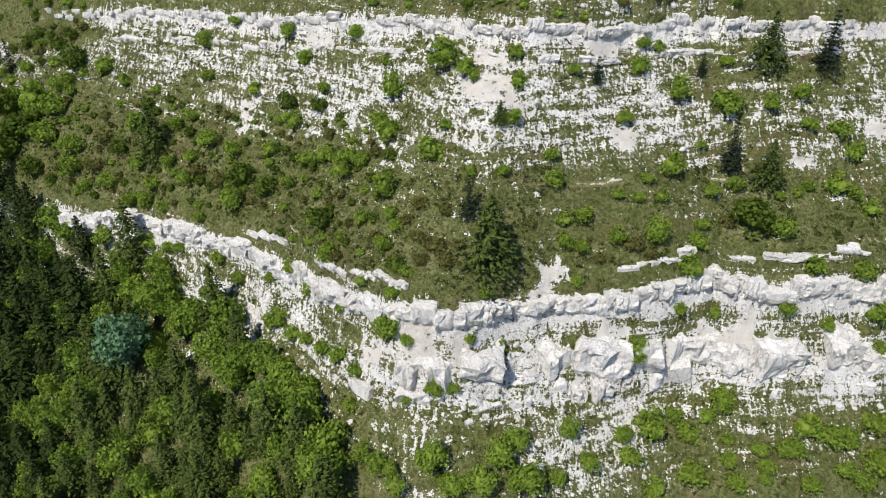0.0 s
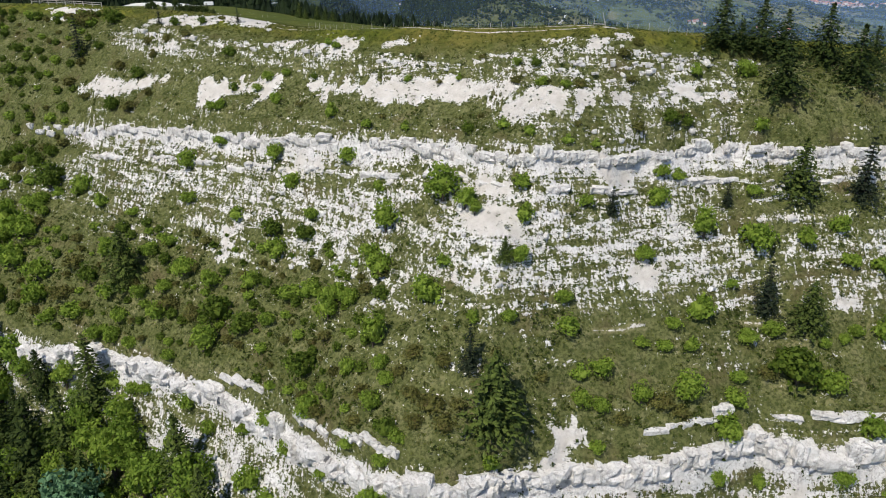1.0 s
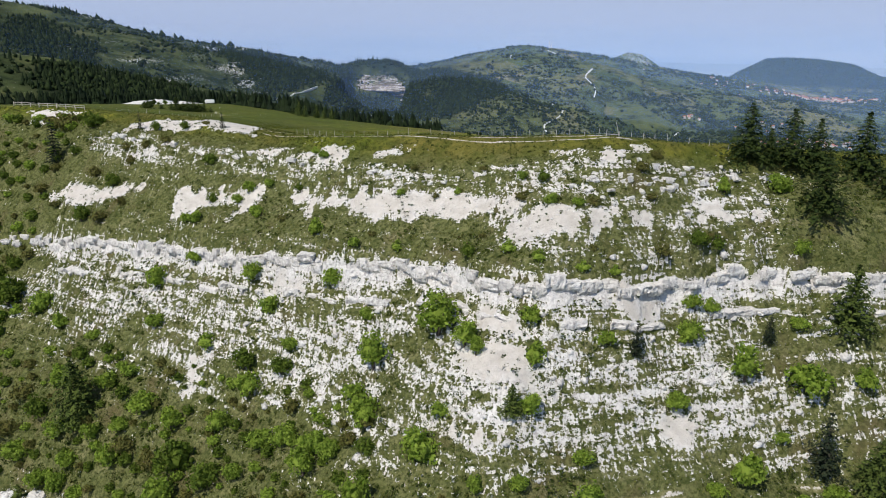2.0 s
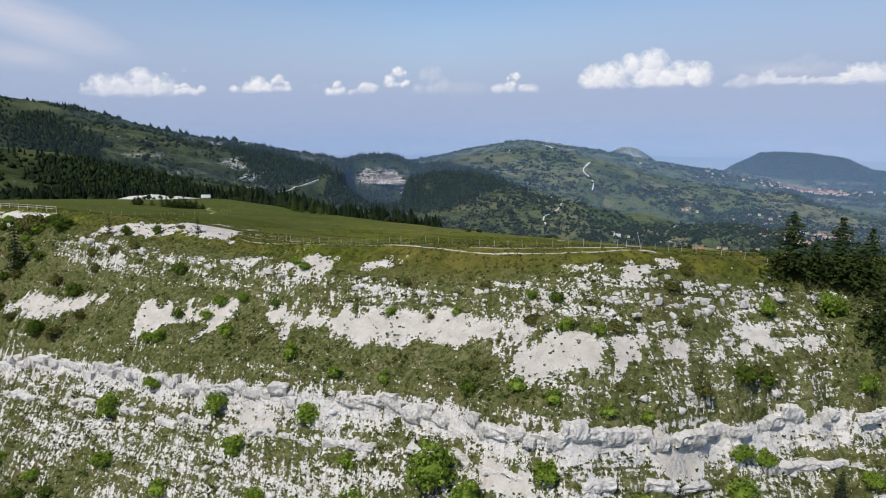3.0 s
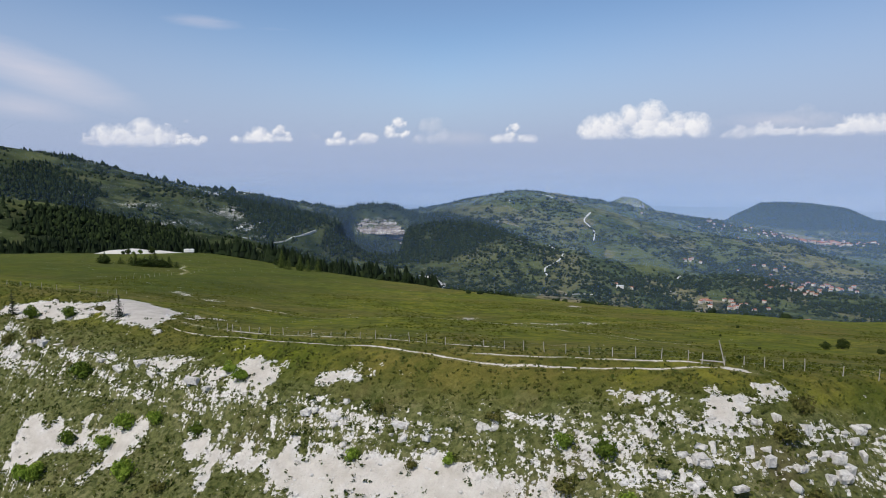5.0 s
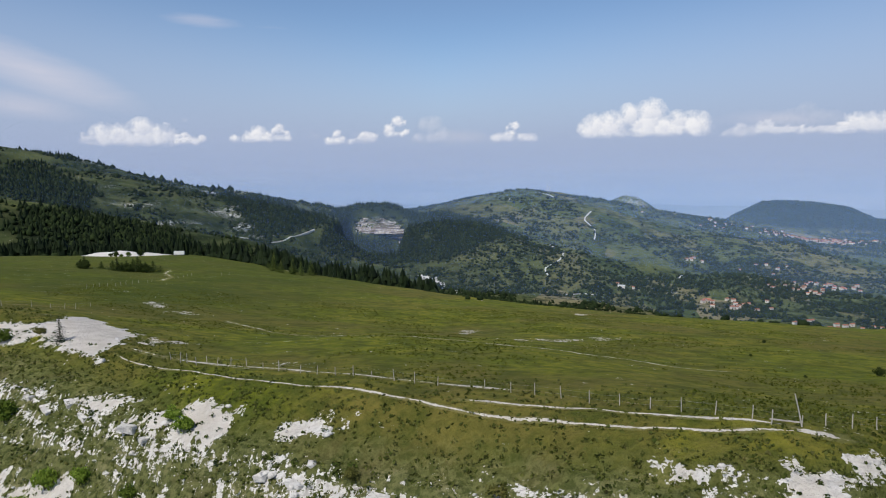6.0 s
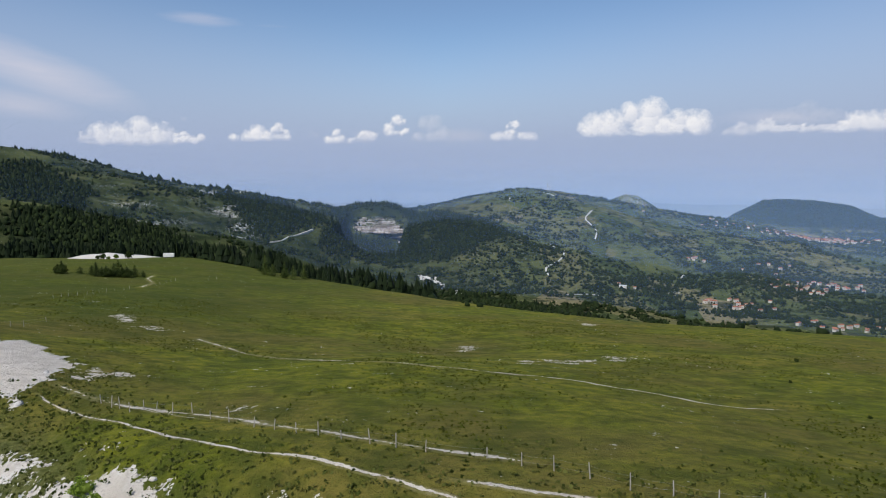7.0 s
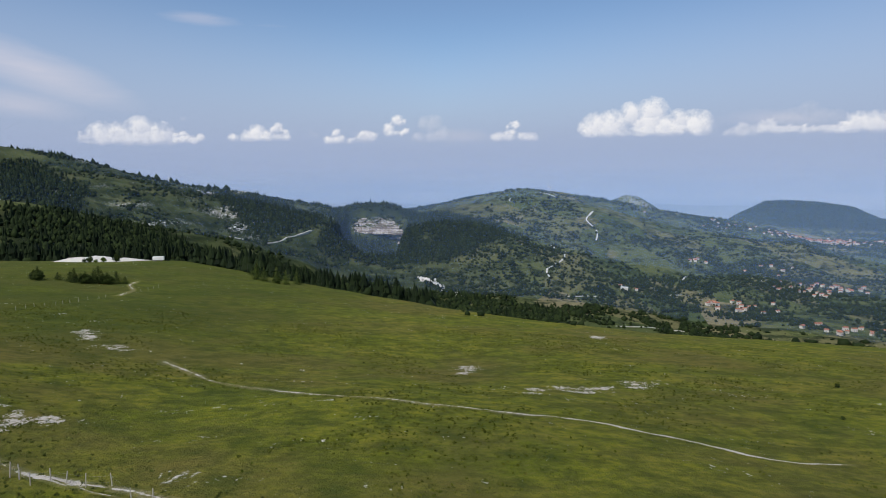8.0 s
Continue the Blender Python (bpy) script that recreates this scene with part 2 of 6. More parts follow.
def hash2(i, j, seed):
    n = (i * 374761393 + j * 668265263 + seed * 974711) & 0x7FFFFFFF
    n = ((n ^ (n >> 13)) * 1274126177) & 0x7FFFFFFF
    return ((n ^ (n >> 16)) & 0xFFFF) / 65535.0


def value_noise(x, y, seed=0):
    xi, yi = np.floor(x).astype(np.int64), np.floor(y).astype(np.int64)
    fx, fy = x - xi, y - yi
    fx, fy = fx * fx * (3 - 2 * fx), fy * fy * (3 - 2 * fy)
    a, b = hash2(xi, yi, seed), hash2(xi + 1, yi, seed)
    c, d = hash2(xi, yi + 1, seed), hash2(xi + 1, yi + 1, seed)
    return (a + (b - a) * fx) * (1 - fy) + (c + (d - c) * fx) * fy


def fractal(x, y, octaves=4, seed=0, rough=0.5):
    """Noise about 0, within about -1 to 1."""
    total, amp, norm = 0, 1.0, 0
    for o in range(octaves):
        c, n = math.cos(0.6 + 1.1 * o), math.sin(0.6 + 1.1 * o)
        total = total + amp * (value_noise((c * x - n * y) * 2**o + 13.7 * o, (n * x + c * y) * 2**o - 7.1 * o, seed + o) * 2 - 1)
        norm += amp
        amp *= rough
    return total / norm


def smooth(a, b, v):
    t = np.clip((v - a) / (b - a), 0, 1)
    return t * t * (3 - 2 * t)


# far hills: crests as (x, y, z) knots, the fall on their sides, and how the foot runs out
LEFT_RANGE = ([(-1095, 1420, 148), (-934, 1650, 114), (-882, 1730, 100), (-792, 1800, 60), (-653, 1850, 29), (-504, 1900, 9), (-414, 2000, -17), (-295, 2200, -58)], 0.3)
WOODED_SPUR = ([(-760, 900, 62), (-572, 1050, 24), (-557, 1100, 14), (-538, 1200, -14), (-470, 1300, -60)], 0.3)
SCARP_HILL = ([(-228, 1950, -46), (-196, 1950, -30), (-150, 1950, -30), (-122, 1950, -44), (-92, 1950, -70)], 0.6)
DARK_SPUR = ([(-54, 1900, -66), (2, 1860, -46), (69, 1800, -62), (135, 1700, -84), (180, 1600, -120)], 0.36)
BALD_HILL = ([(-77, 2600, -106), (40, 2500, -52), (168, 2450, -35), (224, 2360, -7), (258, 2350, -2), (354, 2400, -12), (500, 2450, -36), (700, 2500, -71), (812, 2550, -96), (1068, 2700, -131)], 0.23)
ROCK_PEAK = ([(770, 3300, -86), (819, 3300, -60), (882, 3300, -68), (947, 3300, -112)], 0.8)
TABLE_HILL = ([(1160, 2950, -138), (1202, 2920, -104), (1258, 2900, -70), (1400, 2890, -68), (1556, 2880, -76), (1624, 2880, -107), (1732, 2880, -150)], 0.85)
RIGHT_RANGE = ([(1732, 2900, -150), (2200, 3000, -120), (2900, 3300, -90)], 0.3)
RIDGES = [LEFT_RANGE, WOODED_SPUR, SCARP_HILL, DARK_SPUR, BALD_HILL, ROCK_PEAK, TABLE_HILL, RIGHT_RANGE]


def far_land(x, y):
    base = np.interp(y, [-1800, 0, 300, 520, 900, 1500, 2400, 3400, 4850], [-420, -150, -80, -30, -105, -165, -178, -200, -165])
    base = base + 9 * fractal(x / 260, y / 260, 4, 31) + 14 * fractal(x / 900, y / 900, 2, 77) - 22 * smooth(200, 900, x) * smooth(3000, 600, y) - smooth(-190, 60, x) * np.interp(y, [300, 520, 900, 1500], [60, 75, 45, 0]) - 42 * smooth(120, 480, x) * np.interp(y, [300, 800, 1500, 2300], [0.5, 1, 0.7, 0])
    h = base
    for crest, fall in RIDGES:
        best = np.full(x.shape, -1e6)
        wob = 1 + 0.25 * fractal(x / 170, y / 170, 3, 5)
        for (ax, ay, az), (bx, by, bz) in zip(crest, crest[1:]):
            ux, uy = bx - ax, by - ay
            t = np.clip(((x - ax) * ux + (y - ay) * uy) / (ux * ux + uy * uy), 0, 1)
            d = np.hypot(x - ax - t * ux, y - ay - t * uy)
            top = az + (bz - az) * t
            best = np.maximum(best, top - fall * np.sqrt(d * d + 30 * 30) * wob + fall * 30)
        h = np.where(best > h - 60, np.maximum(h, best) + 10 * np.exp(-np.abs(best - h) / 12), h)
    # a quarried scarp cut into the wooded hill
    cut = smooth(-245, -215, x) * smooth(-75, -105, x) * (y > 1650) * (y < 1912)
    face = np.interp(y, [1650, 1830, 1842, 1866, 1872, 1900, 1912], [-160, -136, -122, -100, -96, -64, -52]) + 5 * fractal(x / 22, y / 90, 3, 58)
    return h + cut * (np.minimum(h, face) - h)


def lie_of_land():
    """Heights over the grid, and where each grid point lies among the level lines."""
    x = GX
    ly, lz = {}, {}
    for name in LINES:
        ly[name], lz[name] = soft_line(name, x)
    jag = 0.9 * fractal(x / 5.0, x * 0, 3, 3) + 0.7 * fractal(x / 1.7, x * 0 + 9, 2, 4)
    jag2 = 0.9 * fractal(x / 4.0, x * 0 + 5, 3, 13) + 0.8 * fractal(x / 1.3, x * 0 + 2, 2, 14)
    tall = 4.0 + 1.2 * fractal(x / 12, x * 0 + 3, 2, 8) + 1.2 * smooth(-10, 10, x)
    tall2 = 2.6 + 0.9 * fractal(x / 9, x * 0 + 3, 2, 9)
    ys = [ly["base"] - 900, ly["base"] - 70, ly["base"], ly["ledge"] - 1.3 + jag, ly["ledge"] + jag, ly["ledge"] + 1.9 + 0.5 * jag, ly["brow"], ly["mid"],
          ly["wall"] - 1.0 + jag2, ly["wall"] + jag2, ly["wall"] + 1.8 + jag2, ly["scree"], ly["edge"], ly["rim"], ly["meadow"], ly["meadow_mid"], ly["meadow_end"], ly["meadow_end"] + 150]
    zs = [lz["base"] - 330, lz["base"] - 46, lz["base"], lz["ledge"] - tall, lz["ledge"], lz["ledge"] + 2.9, lz["brow"], lz["mid"],
          lz["wall"] - tall2, lz["wall"], lz["wall"] + np.interp(x, *zip(*BENCH_RISE)), lz["scree"], lz["edge"], lz["rim"], lz["meadow"], lz["meadow_mid"], lz["meadow_end"], lz["meadow_end"] - 55]
    ys, zs = np.maximum.accumulate(np.array(ys), 0), np.array(zs)
    marks = np.array([0, 1, 2, 3, 4, 5, 6, 7, 8, 9, 9.3, 10, 11, 12, 13, 14, 15, 16.0])
    h, band = np.empty((len(GX), len(GY))), np.empty((len(GX), len(GY)))
    for i in range(len(GX)):
        h[i] = np.interp(GY, ys[i * 0:, i], zs[:, i])
        band[i] = np.interp(GY, ys[:, i], marks)
    X, Y = np.meshgrid(GX, GY, indexing="ij")
    # the meadow is rounded, the rock steps stay sharp
    grassy = smooth(10.7, 11.6, band)
    for _ in range(14):
        p = np.pad(h, ((0, 0), (1, 1)), mode="edge")
        h = h + grassy * 0.5 * ((p[:, :-2] + p[:, 2:]) / 2 - h)
        p = np.pad(h, ((1, 1), (0, 0)), mode="edge")
        h = h + grassy * 0.5 * ((p[:-2] + p[2:]) / 2 - h)
    near = smooth(15.95, 15.2, band) * smooth(520, 260, np.abs(X))
    far = far_land(X, Y)
    h = np.where(Y > 300, np.maximum(h * near + far * (1 - near), np.minimum(far, h + 2000 * (1 - near))), h * smooth(700, 300, np.abs(X)) + np.where(Y > 120, np.minimum(far + 0.12 * np.abs(X), h + 60), h) * (1 - smooth(700, 300, np.abs(X))))
    # beds of rock stand out as small steps on the bare slopes
    bare = np.interp(band, [1.9, 2.1, 2.9, 3.0, 5.9, 6.3, 7.8, 8.0, 10.2, 10.8, 11.3, 11.6], [0, 0.9, 0.9, 0, 0, 0.8, 0.8, 0, 0, 0.7, 0.7, 0])
    level = (h + 0.7 * fractal(X / 9, Y / 9, 3, 25)) / 1.25
    tread = level - np.floor(level)
    h = h + bare * 1.25 * (smooth(0.45, 0.95, tread) - tread) * (0.5 + 0.5 * smooth(-0.3, 0.3, fractal(X / 6, Y / 6, 2, 26)))
    crag = np.interp(band, [1.9, 2.05, 2.95, 3.05, 3.95, 4.1, 7.9, 8.05, 8.95, 9.1], [0, 1, 1, 0.8, 0.8, 0, 0, 0.7, 0.7, 0])
    h = h + crag * (1.3 * np.abs(fractal(X / 3.4, Y / 3.4 + h / 5, 3, 27)) + 0.55 * np.abs(fractal(X / 1.2, h / 2.0, 2, 28)) - 0.3)
    slope = smooth(0.8, 2.0, band) * smooth(12.4, 11.0, band)
    h = h + slope * (0.55 * fractal(X / 7, Y / 7, 4, 21) + 0.25 * fractal(X / 1.6, Y / 1.6, 3, 22))
    h = h + smooth(12, 13, band) * near * (0.5 * fractal(X / 22, Y / 22, 4, 23) + 0.06 * fractal(X / 1.5, Y / 1.5, 2, 24))
    return h, band


HEIGHT, BAND = lie_of_land()


def on_grid(values, x, y):
    """A grid's value at any places, between its points."""
    x, y = np.atleast_1d(np.asarray(x, float)), np.atleast_1d(np.asarray(y, float))
    i = np.clip(np.searchsorted(GX, x) - 1, 0, len(GX) - 2)
    j = np.clip(np.searchsorted(GY, y) - 1, 0, len(GY) - 2)
    fx = np.clip((x - GX[i]) / (GX[i + 1] - GX[i]), 0, 1)
    fy = np.clip((y - GY[j]) / (GY[j + 1] - GY[j]), 0, 1)
    return (values[i, j] * (1 - fx) + values[i + 1, j] * fx) * (1 - fy) + (values[i, j + 1] * (1 - fx) + values[i + 1, j + 1] * fx) * fy


def ground(x, y):
    return float(on_grid(HEIGHT, x, y)[0])


# ---- the ground: one sheet from under the camera to the horizon ----
def inside(poly, x, y):
    """Signed distance to a closed outline, positive inside."""
    best, odd = np.full(x.shape, 1e9), np.zeros(x.shape, bool)
    for (ax, ay), (bx, by) in zip(poly, poly[1:] + poly[:1]):
        ux, uy = bx - ax, by - ay
        t = np.clip(((x - ax) * ux + (y - ay) * uy) / (ux * ux + uy * uy + 1e-9), 0, 1)
        best = np.minimum(best, np.hypot(x - ax - t * ux, y - ay - t * uy))
        odd ^= ((ay > y) != (by > y)) & (x < ux * (y - ay) / (uy + 1e-12) + ax)
    return np.where(odd, best, -best)


def along(line, x, y):
    """Distance to an open line."""
    best = np.full(x.shape, 1e9)
    for (ax, ay), (bx, by) in zip(line, line[1:]):
        ux, uy = bx - ax, by - ay
        t = np.clip(((x - ax) * ux + (y - ay) * uy) / (ux * ux + uy * uy), 0, 1)
        best = np.minimum(best, np.hypot(x - ax - t * ux, y - ay - t * uy))
    return best


PATCHES_A = [
    [(-78.4, 170.1), (-73.8, 170.6), (-66.1, 165.9), (-55.0, 159.6), (-53.8, 157.7), (-62.0, 159.6), (-69.6, 162.6), (-77.2, 168.7)],
    [(-45.0, 150.3), (-28.7, 143.9), (-29.8, 141.8), (-32.1, 141.2), (-34.0, 140.5), (-32.3, 143.4), (-36.0, 145.9), (-38.5, 145.2), (-42.1, 144.5), (-45.4, 146.2), (-46.0, 149.0)],
    [(-22.9, 140.0), (-12.3, 133.4), (2.4, 128.1), (10.7, 121.4), (10.8, 118.9), (5.0, 123.2), (2.4, 122.9), (-0.3, 125.6), (-5.1, 125.6), (-8.8, 127.5), (-12.8, 131.4), (-16.8, 135.1), (-18.9, 136.0), (-19.8, 133.4), (-21.5, 137.2)],
    [(12.1, 116.9), (17.0, 114.2), (18.0, 111.0), (16.7, 110.0), (11.3, 111.4), (8.5, 113.5), (8.7, 116.1), (9.8, 117.7)],
    [(18.7, 113.7), (22.3, 114.2), (22.2, 111.3), (18.6, 111.0)],
]
PATCHES_B = [
    [(23.9, 114.4), (28.2, 115.7), (26.5, 113.1), (23.8, 112.9)],
    [(28.6, 115.3), (30.7, 115.2), (29.9, 113.7), (27.9, 114.1)],
    [(34.0, 118.4), (36.4, 118.7), (35.1, 116.3), (33.4, 115.3)],
    [(35.3, 117.0), (43.6, 117.5), (41.4, 116.6), (35.6, 116.0)],
    [(-65.2, 180.5), (-55.4, 177.7), (-49.1, 175.7), (-46.0, 168.6), (-55.3, 172.2), (-64.5, 175.9)],
    [(-48.7, 175.1), (-48.8, 177.7), (-49.1, 182.8), (-49.9, 189.3), (-41.9, 181.3), (-36.4, 176.7), (-35.5, 170.4), (-35.4, 166.2), (-34.3, 161.3), (-36.9, 163.6), (-40.0, 165.2), (-45.2, 168.4)],
    [(-99.6, 204.7), (-83.3, 196.1), (-85.6, 193.5), (-95.4, 197.4)],
]
PATCHES_C = [
    [(15.8, 127.2), (18.8, 125.0), (22.3, 123.4), (23.4, 124.8), (23.7, 123.7), (24.7, 123.5), (28.7, 125.0), (25.7, 122.2), (24.3, 121.7), (23.0, 120.9), (22.0, 121.4), (22.1, 122.5), (17.7, 124.7)],
    [(13.8, 83.5), (15.7, 83.1), (16.8, 81.4), (15.7, 80.1), (16.9, 79.3), (15.0, 79.4), (11.2, 78.7), (12.4, 80.7)],
    [(11.3, 76.8), (16.3, 78.3), (17.0, 76.1), (12.0, 74.9)],
    [(-12.1, 79.5), (-6.9, 76.7), (4.0, 74.4), (4.0, 72.7), (-7.0, 74.1), (-12.0, 77.2)],
    [(37.1, 81.7), (44.5, 81.1), (46.3, 77.9), (37.5, 78.8)],
    [(20.2, 78.5), (25.1, 78.8), (24.4, 76.3), (17.8, 74.0), (17.8, 75.7)],
    [(47.0, 80.7), (52.0, 80.9), (52.1, 78.5), (47.0, 77.8)],
]
PATCHES_D = [
    [(0.4, 97.3), (6.8, 93.8), (6.0, 92.6), (0.4, 95.9)],
    [(23.0, 97.8), (29.4, 98.4), (27.9, 96.2), (22.7, 95.9)],
    [(4.0, 104.9), (9.6, 101.5), (11.1, 97.7), (4.6, 98.8), (1.3, 103.8)],
    [(4.9, 109.2), (9.8, 105.3), (9.7, 102.5), (4.7, 105.1)],
    [(21.6, 106.0), (28.2, 108.5), (29.9, 107.1), (21.7, 105.0)],
    [(-22.3, 126.9), (-18.0, 124.1), (-19.1, 122.9), (-25.8, 127.0)],
    [(-36.8, 124.8), (-34.4, 123.3), (-35.1, 119.2), (-37.3, 119.9)],
    [(50.5, 96.9), (55.9, 97.4), (54.9, 96.5), (50.9, 96.1)],
    [(64.6, 102.0), (68.1, 102.4), (67.6, 100.6), (64.5, 100.8)],
]
PATCHES_E = [
    [(-24.0, 146.3), (-20.8, 146.8), (-16.3, 144.7), (-13.4, 142.1), (-15.4, 140.4), (-17.7, 141.1), (-19.7, 142.9)],
    [(-9.1, 139.9), (-6.0, 139.4), (-5.3, 138.7), (-8.3, 139.2)],
    [(-61.5, 168.8), (-54.7, 165.3), (-52.4, 162.9), (-59.2, 166.4)],
    [(-32.3, 152.5), (-25.5, 149.2), (-24.3, 147.4), (-29.9, 149.9)],
    [(-20.7, 145.5), (-19.7, 146.3), (-15.7, 143.8), (-13.6, 141.9), (-15.3, 141.4), (-17.7, 141.3), (-19.2, 142.6)],
    [(-9.3, 139.5), (-5.9, 138.7), (-5.3, 138.3), (-8.6, 138.8)],
]
PATCHES = PATCHES_E + PATCHES_A + PATCHES_B + PATCHES_C + PATCHES_D
SPECKS_A = [
    [(-61.6, 239.5), (-62.2, 244.8), (-56.6, 236.8), (-55.2, 231.5)],
    [(-51.3, 229.7), (-48.2, 228.7), (-46.3, 225.2), (-47.9, 224.9)],
    [(6.6, 227.1), (7.5, 236.8), (10.2, 237.1), (10.3, 230.7), (7.8, 224.4)],
    [(15.1, 206.9), (17.0, 209.5), (17.9, 206.3), (15.7, 202.2)],
    [(20.4, 211.1), (27.6, 211.1), (26.8, 206.7), (20.6, 205.5)],
    [(32.3, 217.8), (37.4, 219.8), (36.5, 215.3), (31.2, 211.6)],
    [(-34.8, 174.2), (-34.4, 177.0), (-32.4, 174.6), (-31.4, 171.7), (-31.9, 169.5)],
    [(-31.2, 175.4), (-30.3, 176.0), (-29.4, 174.4), (-30.2, 173.9)],
    [(10.3, 209.3), (13.5, 209.9), (13.7, 207.8), (10.6, 205.9)],
    [(42.7, 290.8), (46.5, 294.8), (45.1, 288.6), (41.5, 284.1)],
]
SPECKS = SPECKS_A
WOODED_A = [
    [(-537.0, 990.0), (-521.0, 1010.0), (-483.1, 1045.2), (-435.3, 1067.3), (-371.3, 1160.4), (-323.5, 1035.0), (-383.9, 951.8), (-468.0, 872.1)],
    [(-848.0, 1505.4), (-832.5, 1553.7), (-760.8, 1522.2), (-671.3, 1430.0), (-608.9, 1361.6), (-677.9, 1312.1), (-709.9, 1273.3)],
    [(-264.7, 1681.7), (-239.5, 1809.7), (-217.6, 1866.2), (-107.6, 1838.0), (-23.2, 1725.4), (28.8, 1772.1), (117.5, 1722.6), (88.8, 1664.3), (26.6, 1629.9), (-21.5, 1612.5), (-165.9, 1621.8), (-227.0, 1592.2)],
    [(-509.2, 1778.4), (-437.8, 1885.2), (-384.5, 1863.2), (-322.4, 1824.5), (-270.5, 1795.3), (-239.4, 1859.2), (-283.6, 1648.8), (-351.3, 1553.0), (-405.8, 1587.7), (-475.8, 1688.7)],
]
WOODED = WOODED_A
LEAS_A = [
    [(-907.3, 1609.6), (-902.7, 1677.7), (-826.8, 1659.1), (-837.2, 1602.7), (-862.8, 1530.5)],
    [(-700.0, 1256.6), (-686.7, 1276.3), (-520.6, 1042.6), (-525.7, 1018.2), (-541.9, 998.4)],
]
QUARRY = [(439.9, 1519.8), (463.2, 1532.5), (479.4, 1479.5), (487.6, 1461.8), (459.7, 1453.0), (439.4, 1474.4)]
STUBBLE = [[(882.9, 1971.0), (1099.9, 2201.6), (1036.0, 2049.5), (891.3, 1941.5)], [(1062.7, 2012.7), (1275.7, 2160.5), (1198.0, 2034.1), (1027.5, 1922.3)], [(413.5, 1833.8), (475.2, 1833.8), (477.5, 1816.8), (423.7, 1818.7)]]
LEAS = LEAS_A
TRACKS_A = [
    ([(-34.5, 164.2), (-27.9, 158.5), (-20.2, 152.4), (-9.6, 144.9), (-3.2, 141.8), (0.2, 139.5), (3.7, 137.5), (7.5, 135.1), (12.3, 132.7), (16.6, 130.6), (20.4, 128.9), (24.3, 127.7), (29.5, 126.3)], 0.33, 0.70),
    ([(-34.0, 167.2), (-25.8, 160.1), (-15.5, 156.5), (-7.1, 150.2), (-0.2, 146.0), (6.2, 143.4), (10.5, 141.0)], 0.75, 0.60),
    ([(3.3, 139.1), (6.3, 137.7), (9.1, 136.3), (12.1, 134.9), (14.6, 133.8), (17.0, 131.9), (20.0, 130.5), (23.4, 129.0), (26.4, 127.6)], 0.33, 0.68),
    ([(-38.3, 218.8), (-32.1, 211.0), (-26.1, 203.8), (-17.5, 198.8), (-9.7, 190.3), (1.8, 184.7), (11.0, 183.2), (17.3, 183.1)], 1.0, 0.52),
    ([(8.5, 183.6), (13.0, 183.2), (17.3, 183.1), (22.0, 181.4), (26.1, 177.0), (29.7, 172.9), (33.7, 171.0), (41.2, 172.3)], 0.6, 0.78),
    ([(-26.3, 160.5), (-23.0, 158.8), (-19.9, 157.8), (-16.7, 156.6)], 0.95, 0.80),
    ([(-85.9, 308.2), (-90.5, 329.6), (-99.6, 348.5), (-104.0, 365.5)], 1.2, 0.47),
]
TRACKS_B = [
    ([(-26.4, 160.4), (-21.3, 158.2), (-13.9, 154.3)], 0.36, 0.64),
    ([(23.0, 128.5), (24.3, 127.6), (25.9, 126.9)], 0.8, 0.8),
    ([(23.2, 128.6), (26.4, 127.4), (29.3, 126.6)], 0.7, 0.75),
    ([(17.2, 89.7), (23.9, 91.2), (28.2, 92.5)], 0.5, 0.6),
    ([(37.0, 93.5), (45.0, 95.0)], 0.5, 0.6),
    ([(-11.9, 99.5), (-8.1, 96.3), (-7.3, 97.7)], 0.5, 0.6),
]
TRACKS = TRACKS_A + TRACKS_B


# foot and crest ends of the striped scarp, crest first: left x, y, z and right x, y, z
SCARP_ROWS = [(-195, 1903, -61, -123, 1907, -62), (-206, 1894, -70, -111, 1897, -71), (-214, 1889, -80, -100, 1888, -80), (-220, 1879, -89, -92, 1863, -88), (-193, 1875, -95, -86, 1836, -92), (-126, 1865, -103, -82, 1836, -100), (-112, 1861, -111, -78, 1836, -109), (-97, 1840, -117, -76, 1836, -117)]


